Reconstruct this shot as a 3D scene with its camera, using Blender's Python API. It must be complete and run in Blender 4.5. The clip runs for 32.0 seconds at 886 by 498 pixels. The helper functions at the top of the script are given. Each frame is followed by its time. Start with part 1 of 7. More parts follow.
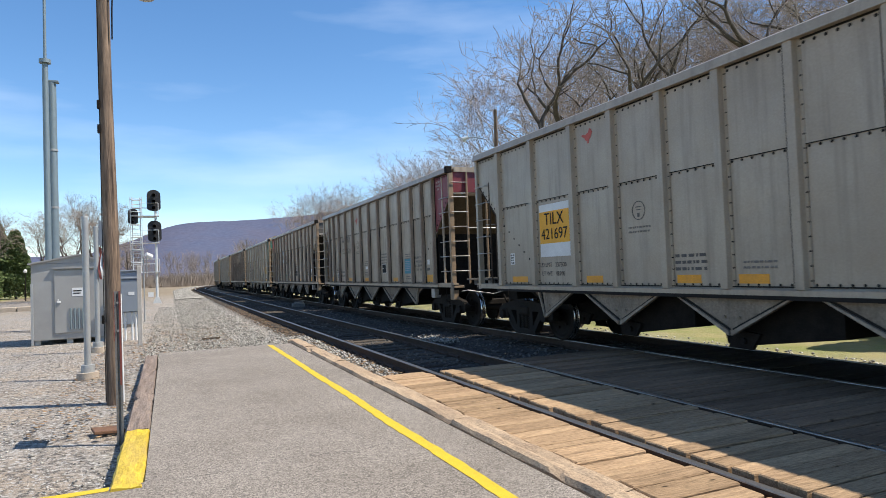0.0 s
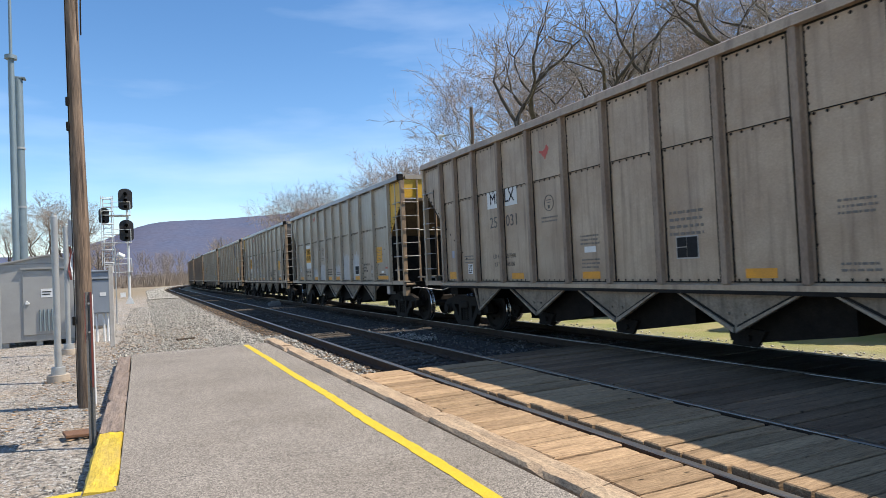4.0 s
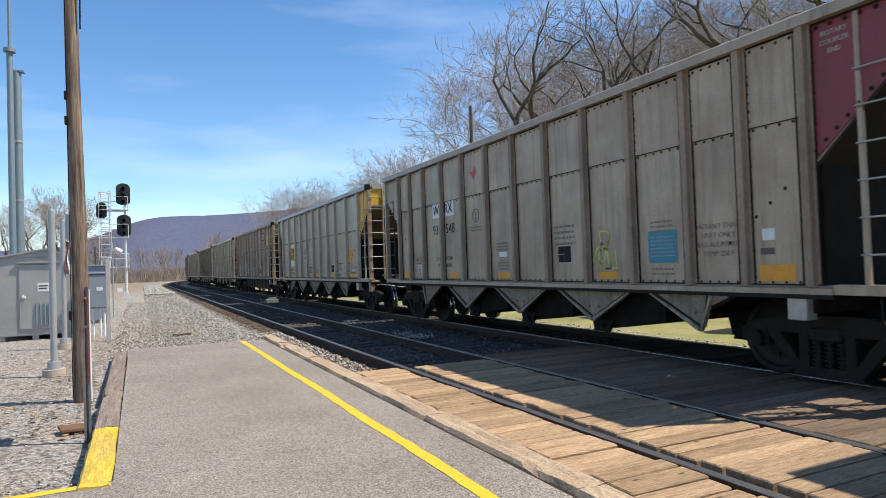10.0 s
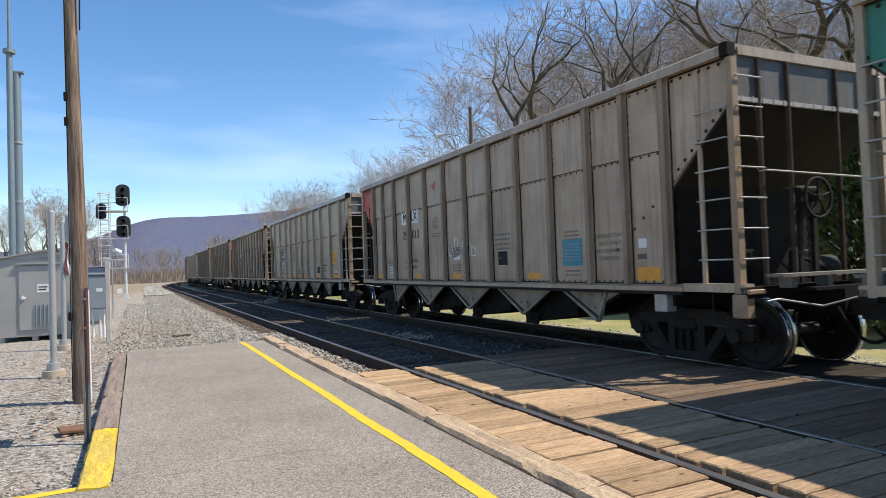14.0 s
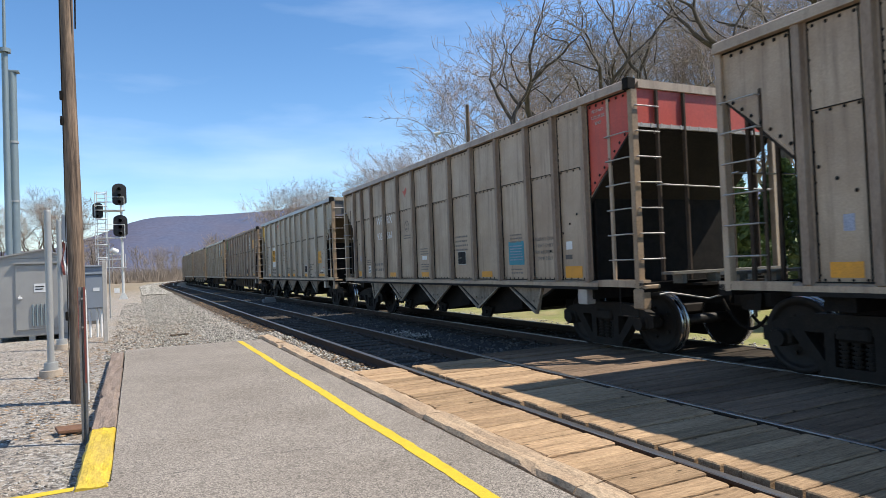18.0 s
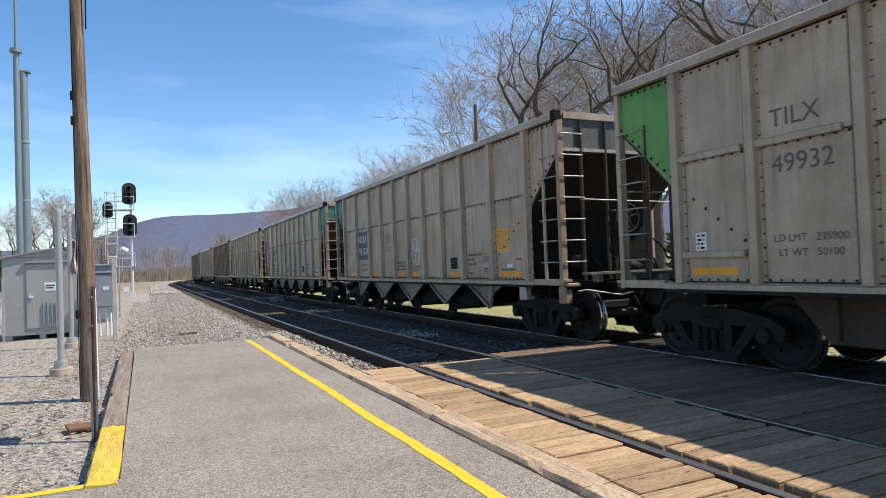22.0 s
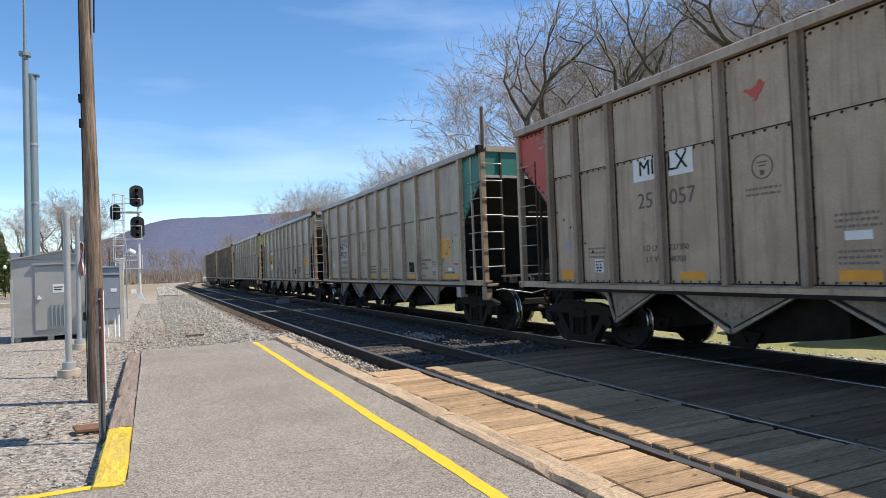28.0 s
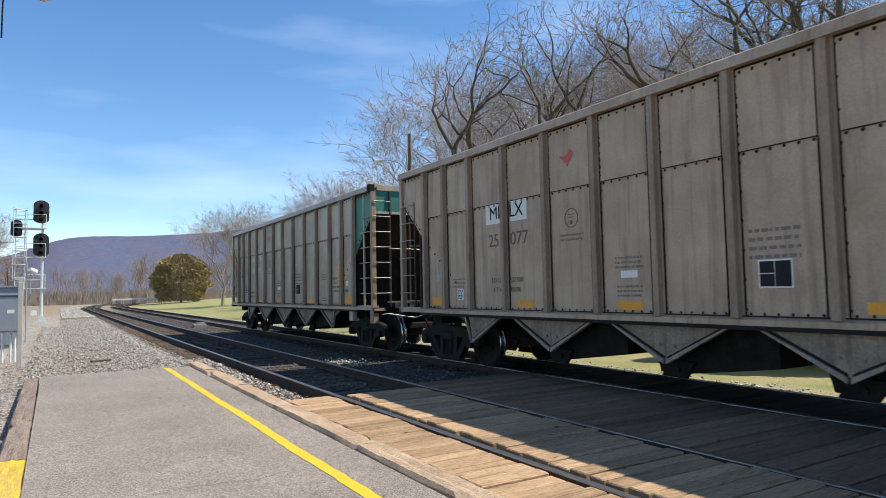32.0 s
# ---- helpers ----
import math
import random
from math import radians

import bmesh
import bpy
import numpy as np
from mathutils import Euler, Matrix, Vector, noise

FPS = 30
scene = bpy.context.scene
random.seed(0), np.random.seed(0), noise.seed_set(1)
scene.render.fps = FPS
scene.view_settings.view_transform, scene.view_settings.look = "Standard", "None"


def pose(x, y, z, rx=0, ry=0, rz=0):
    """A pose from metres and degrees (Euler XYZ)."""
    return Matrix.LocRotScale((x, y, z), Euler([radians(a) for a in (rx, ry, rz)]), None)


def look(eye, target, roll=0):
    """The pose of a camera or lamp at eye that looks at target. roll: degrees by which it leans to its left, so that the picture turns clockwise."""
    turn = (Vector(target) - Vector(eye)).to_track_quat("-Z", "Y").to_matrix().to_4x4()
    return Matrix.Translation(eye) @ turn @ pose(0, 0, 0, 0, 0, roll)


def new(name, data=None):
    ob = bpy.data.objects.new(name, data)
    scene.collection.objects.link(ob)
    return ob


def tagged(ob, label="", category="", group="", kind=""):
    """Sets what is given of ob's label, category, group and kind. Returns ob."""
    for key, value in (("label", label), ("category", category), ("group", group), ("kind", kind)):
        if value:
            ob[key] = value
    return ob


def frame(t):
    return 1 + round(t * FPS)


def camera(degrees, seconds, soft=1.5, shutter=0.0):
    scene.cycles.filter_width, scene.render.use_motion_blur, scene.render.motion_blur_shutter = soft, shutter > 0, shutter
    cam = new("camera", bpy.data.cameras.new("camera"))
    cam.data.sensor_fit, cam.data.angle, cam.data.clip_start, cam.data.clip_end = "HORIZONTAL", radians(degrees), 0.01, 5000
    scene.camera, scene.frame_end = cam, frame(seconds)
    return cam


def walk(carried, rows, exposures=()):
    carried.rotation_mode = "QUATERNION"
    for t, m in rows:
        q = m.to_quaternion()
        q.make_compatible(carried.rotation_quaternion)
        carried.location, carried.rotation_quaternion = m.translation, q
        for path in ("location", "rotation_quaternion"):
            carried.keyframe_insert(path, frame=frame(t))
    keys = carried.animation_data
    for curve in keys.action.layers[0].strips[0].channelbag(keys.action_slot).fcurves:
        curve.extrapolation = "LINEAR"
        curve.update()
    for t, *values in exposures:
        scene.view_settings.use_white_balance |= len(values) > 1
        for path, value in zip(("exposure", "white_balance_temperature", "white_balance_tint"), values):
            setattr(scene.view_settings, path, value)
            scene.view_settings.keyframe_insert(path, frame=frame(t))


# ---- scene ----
EYE = Vector((0.0, 0.0, 1.55))
cam = camera(69.0, 32.0, soft=0.65, shutter=0.05)
# seconds, yaw, pitch, roll in degrees: the camera is held in the hand on one spot and turns
HELD = [(0, -23.19, 1.83, -2.18), (0.5, -24.21, 2.57, -2.60), (1, -24.74, 2.92, -2.64), (1.5, -23.89, 2.71, -2.61), (2, -23.61, 2.42, -2.91), (2.5, -23.85, 2.22, -2.97), (4.5, -25.43, 1.44, -2.50), (5, -25.27, 1.47, -2.30), (5.5, -25.20, 1.49, -2.23), (6, -25.18, 1.49, -2.22), (6.5, -25.25, 1.47, -2.17), (7, -25.38, 1.46, -2.04), (7.5, -25.50, 1.45, -1.95), (8, -25.58, 1.45, -1.90), (8.5, -25.59, 1.43, -1.87), (9, -25.58, 1.41, -1.90), (9.5, -25.53, 1.40, -1.95), (10, -25.41, 1.40, -1.97), (10.5, -25.29, 1.38, -1.99), (11, -25.32, 1.37, -1.98), (11.5, -25.45, 1.42, -1.96), (12, -25.48, 1.47, -1.97), (12.5, -25.48, 1.49, -1.99), (13, -25.48, 1.47, -2.01), (13.5, -25.47, 1.47, -2.02), (14, -25.44, 1.47, -2.01), (14.5, -25.42, 1.48, -2.00), (16.5, -25.67, 1.43, -2.13), (17, -25.72, 1.38, -2.20), (17.5, -25.72, 1.34, -2.21), (18, -25.65, 1.30, -2.22), (18.5, -25.55, 1.27, -2.24), (19, -25.47, 1.23, -2.27), (19.5, -25.44, 1.20, -2.26), (20, -25.37, 1.20, -2.22), (20.5, -25.29, 1.23, -2.18), (21, -25.21, 1.28, -2.14), (21.5, -25.09, 1.30, -2.10), (22, -24.97, 1.30, -2.09), (22.5, -24.89, 1.29, -2.10), (23, -24.81, 1.29, -2.12), (23.5, -24.75, 1.31, -2.09), (24, -24.69, 1.34, -2.05), (24.5, -24.63, 1.35, -2.03), (25, -24.60, 1.35, -2.05), (25.5, -24.61, 1.35, -2.12), (27.5, -24.44, 1.48, -2.00), (28, -24.44, 1.51, -2.06), (28.5, -24.44, 1.55, -2.08), (29, -24.41, 1.57, -2.10), (29.5, -24.21, 1.55, -2.05), (30, -23.79, 1.46, -1.79), (30.5, -23.55, 1.38, -0.98), (31, -23.74, 1.76, -1.22), (31.5, -25.03, 2.56, -1.38), (32, -31.13, 3.64, -1.12)]


def aim(yaw, pitch, roll):
    a, b = radians(yaw), radians(pitch)
    way = Vector((-math.sin(a) * math.cos(b), math.cos(a) * math.cos(b), math.sin(b)))
    return look(EYE, EYE + way * 10, roll)


walk(cam, [(t, aim(a, b, c)) for t, a, b, c in HELD], exposures=[(0.0, 0.49), (32.0, 0.49)])

# ---- world and sun ----
SUN_EL, SUN_AZ = radians(55.5), math.atan2(1.0, -0.42)
world = bpy.data.worlds.new("world")
scene.world = world
world.use_nodes = True
wt = world.node_tree
sky = wt.nodes.new("ShaderNodeTexSky")
sky.sky_type, sky.sun_disc = "NISHITA", False
sky.sun_elevation, sky.sun_rotation = SUN_EL, SUN_AZ
sky.air_density, sky.dust_density, sky.ozone_density, sky.altitude = 0.9, 0.02, 1.8, 300
bg = wt.nodes["Background"]
bg.inputs[1].default_value = 0.137
# thin streaks of high cloud
geo = wt.nodes.new("ShaderNodeTexCoord")
mp = wt.nodes.new("ShaderNodeMapping")
mp.inputs["Scale"].default_value = (1.2, 1.6, 6.5)
mp.inputs["Rotation"].default_value = (0.05, 0.12, 0.3)
cn = wt.nodes.new("ShaderNodeTexNoise")
cn.inputs["Scale"].default_value, cn.inputs["Detail"].default_value, cn.inputs["Roughness"].default_value = 1.6, 6, 0.5
cr = wt.nodes.new("ShaderNodeMapRange")
cr.inputs[1].default_value, cr.inputs[2].default_value, cr.inputs[3].default_value, cr.inputs[4].default_value = 0.46, 0.8, 0.0, 0.3
mx = wt.nodes.new("ShaderNodeMix")
mx.data_type = "RGBA"
mx.inputs[7].default_value = (7.6, 8.2, 9.0, 1)
wt.links.new(geo.outputs["Generated"], mp.inputs[0])
wt.links.new(mp.outputs[0], cn.inputs["Vector"])
wt.links.new(cn.outputs[0], cr.inputs[0])
wt.links.new(cr.outputs[0], mx.inputs[0])
hs = wt.nodes.new("ShaderNodeHueSaturation")
hs.inputs["Saturation"].default_value = 1.2
wt.links.new(sky.outputs[0], hs.inputs["Color"])
wt.links.new(hs.outputs[0], mx.inputs[6])
wt.links.new(mx.outputs[2], bg.inputs[0])

sun = new("sun", bpy.data.lights.new("sun", "SUN"))
sun.data.energy, sun.data.angle, sun.data.color = 5.0, radians(0.53), (1.0, 0.92, 0.81)
sun.matrix_world = look((30, -5, 40), Vector((30, -5, 40)) - Vector((math.cos(SUN_EL) * math.sin(SUN_AZ), math.cos(SUN_EL) * math.cos(SUN_AZ), math.sin(SUN_EL))))


# ---- materials ----
def mat(name, color, rough=0.7, metal=0.0, color2=None, scale=6.0, amount=0.6, grain=60.0, grain_amt=0.25, bump=0.15, stretch=(1, 1, 1), spec=0.5, streak=None, random_amt=0.0, emit=0.0):
    """A surface with two scales of variation: broad patches towards color2, and a fine grain that also gives relief."""
    m = bpy.data.materials.new(name)
    m.use_nodes = True
    t = m.node_tree
    n, l = t.nodes, t.links
    b = n["Principled BSDF"]
    b.inputs["Roughness"].default_value, b.inputs["Metallic"].default_value = rough, metal
    b.inputs["Specular IOR Level"].default_value = spec
    tc = n.new("ShaderNodeTexCoord")
    mp = n.new("ShaderNodeMapping")
    mp.inputs["Scale"].default_value = stretch
    l.new(tc.outputs["Object"], mp.inputs[0])
    vec = mp.outputs[0]
    info = n.new("ShaderNodeObjectInfo")
    shift = n.new("ShaderNodeVectorMath")
    shift.operation = "MULTIPLY_ADD"
    l.new(info.outputs["Random"], shift.inputs[0])
    shift.inputs[1].default_value = (37.0, 17.0, 53.0)
    l.new(vec, shift.inputs[2])
    vec = shift.outputs[0]
    c2 = color2 or tuple(c * 0.6 for c in color)
    n1 = n.new("ShaderNodeTexNoise")
    n1.inputs["Scale"].default_value, n1.inputs["Detail"].default_value, n1.inputs["Roughness"].default_value = scale, 5, 0.6
    l.new(vec, n1.inputs["Vector"])
    r1 = n.new("ShaderNodeMapRange")
    r1.inputs[1].default_value, r1.inputs[2].default_value, r1.inputs[3].default_value, r1.inputs[4].default_value = 0.35, 0.7, 0.0, amount
    l.new(n1.outputs[0], r1.inputs[0])
    mixer = n.new("ShaderNodeMix")
    mixer.data_type = "RGBA"
    mixer.inputs[6].default_value, mixer.inputs[7].default_value = (*color, 1), (*c2, 1)
    l.new(r1.outputs[0], mixer.inputs[0])
    col = mixer.outputs[2]
    n2 = n.new("ShaderNodeTexNoise")
    n2.inputs["Scale"].default_value, n2.inputs["Detail"].default_value, n2.inputs["Roughness"].default_value = grain, 3, 0.7
    l.new(vec, n2.inputs["Vector"])
    r2 = n.new("ShaderNodeMapRange")
    r2.inputs[1].default_value, r2.inputs[2].default_value = 0.3, 0.7
    r2.inputs[3].default_value, r2.inputs[4].default_value = 1 - grain_amt, 1 + grain_amt
    l.new(n2.outputs[0], r2.inputs[0])
    if random_amt:
        rr = n.new("ShaderNodeMapRange")
        rr.inputs[3].default_value, rr.inputs[4].default_value = 1 - random_amt, 1 + random_amt
        l.new(info.outputs["Random"], rr.inputs[0])
        mm = n.new("ShaderNodeMath")
        mm.operation = "MULTIPLY"
        l.new(r2.outputs[0], mm.inputs[0])
        l.new(rr.outputs[0], mm.inputs[1])
        fac = mm.outputs[0]
    else:
        fac = r2.outputs[0]
    mul = n.new("ShaderNodeVectorMath")
    mul.operation = "SCALE"
    l.new(col, mul.inputs[0])
    l.new(fac, mul.inputs["Scale"])
    col = mul.outputs[0]
    if streak:
        # vertical runs of dirt and rust
        ms = n.new("ShaderNodeMapping")
        ms.inputs["Scale"].default_value = (9, 9, 0.55)
        l.new(tc.outputs["Object"], ms.inputs[0])
        sh2 = n.new("ShaderNodeVectorMath")
        sh2.operation = "MULTIPLY_ADD"
        l.new(info.outputs["Random"], sh2.inputs[0])
        sh2.inputs[1].default_value = (91.0, 47.0, 13.0)
        l.new(ms.outputs[0], sh2.inputs[2])
        ns = n.new("ShaderNodeTexNoise")
        ns.inputs["Scale"].default_value, ns.inputs["Detail"].default_value, ns.inputs["Roughness"].default_value = 1.0, 4, 0.65
        l.new(sh2.outputs[0], ns.inputs["Vector"])
        rs = n.new("ShaderNodeMapRange")
        rs.inputs[1].default_value, rs.inputs[2].default_value, rs.inputs[3].default_value, rs.inputs[4].default_value = 0.5, 0.78, 0.0, streak[1]
        l.new(ns.outputs[0], rs.inputs[0])
        mst = n.new("ShaderNodeMix")
        mst.data_type = "RGBA"
        mst.inputs[7].default_value = (*streak[0], 1)
        l.new(rs.outputs[0], mst.inputs[0])
        l.new(col, mst.inputs[6])
        col = mst.outputs[2]
    l.new(col, b.inputs["Base Color"])
    if emit:
        l.new(col, b.inputs["Emission Color"])
        b.inputs["Emission Strength"].default_value = emit
    if bump:
        bp = n.new("ShaderNodeBump")
        bp.inputs["Strength"].default_value, bp.inputs["Distance"].default_value = bump, 0.02
        l.new(n2.outputs[0], bp.inputs["Height"])
        l.new(bp.outputs[0], b.inputs["Normal"])
    rv = n.new("ShaderNodeMapRange")
    rv.inputs[3].default_value, rv.inputs[4].default_value = max(rough - 0.12, 0.05), min(rough + 0.12, 1.0)
    l.new(n1.outputs[0], rv.inputs[0])
    l.new(rv.outputs[0], b.inputs["Roughness"])
    return m


RUST = (0.16, 0.085, 0.045)
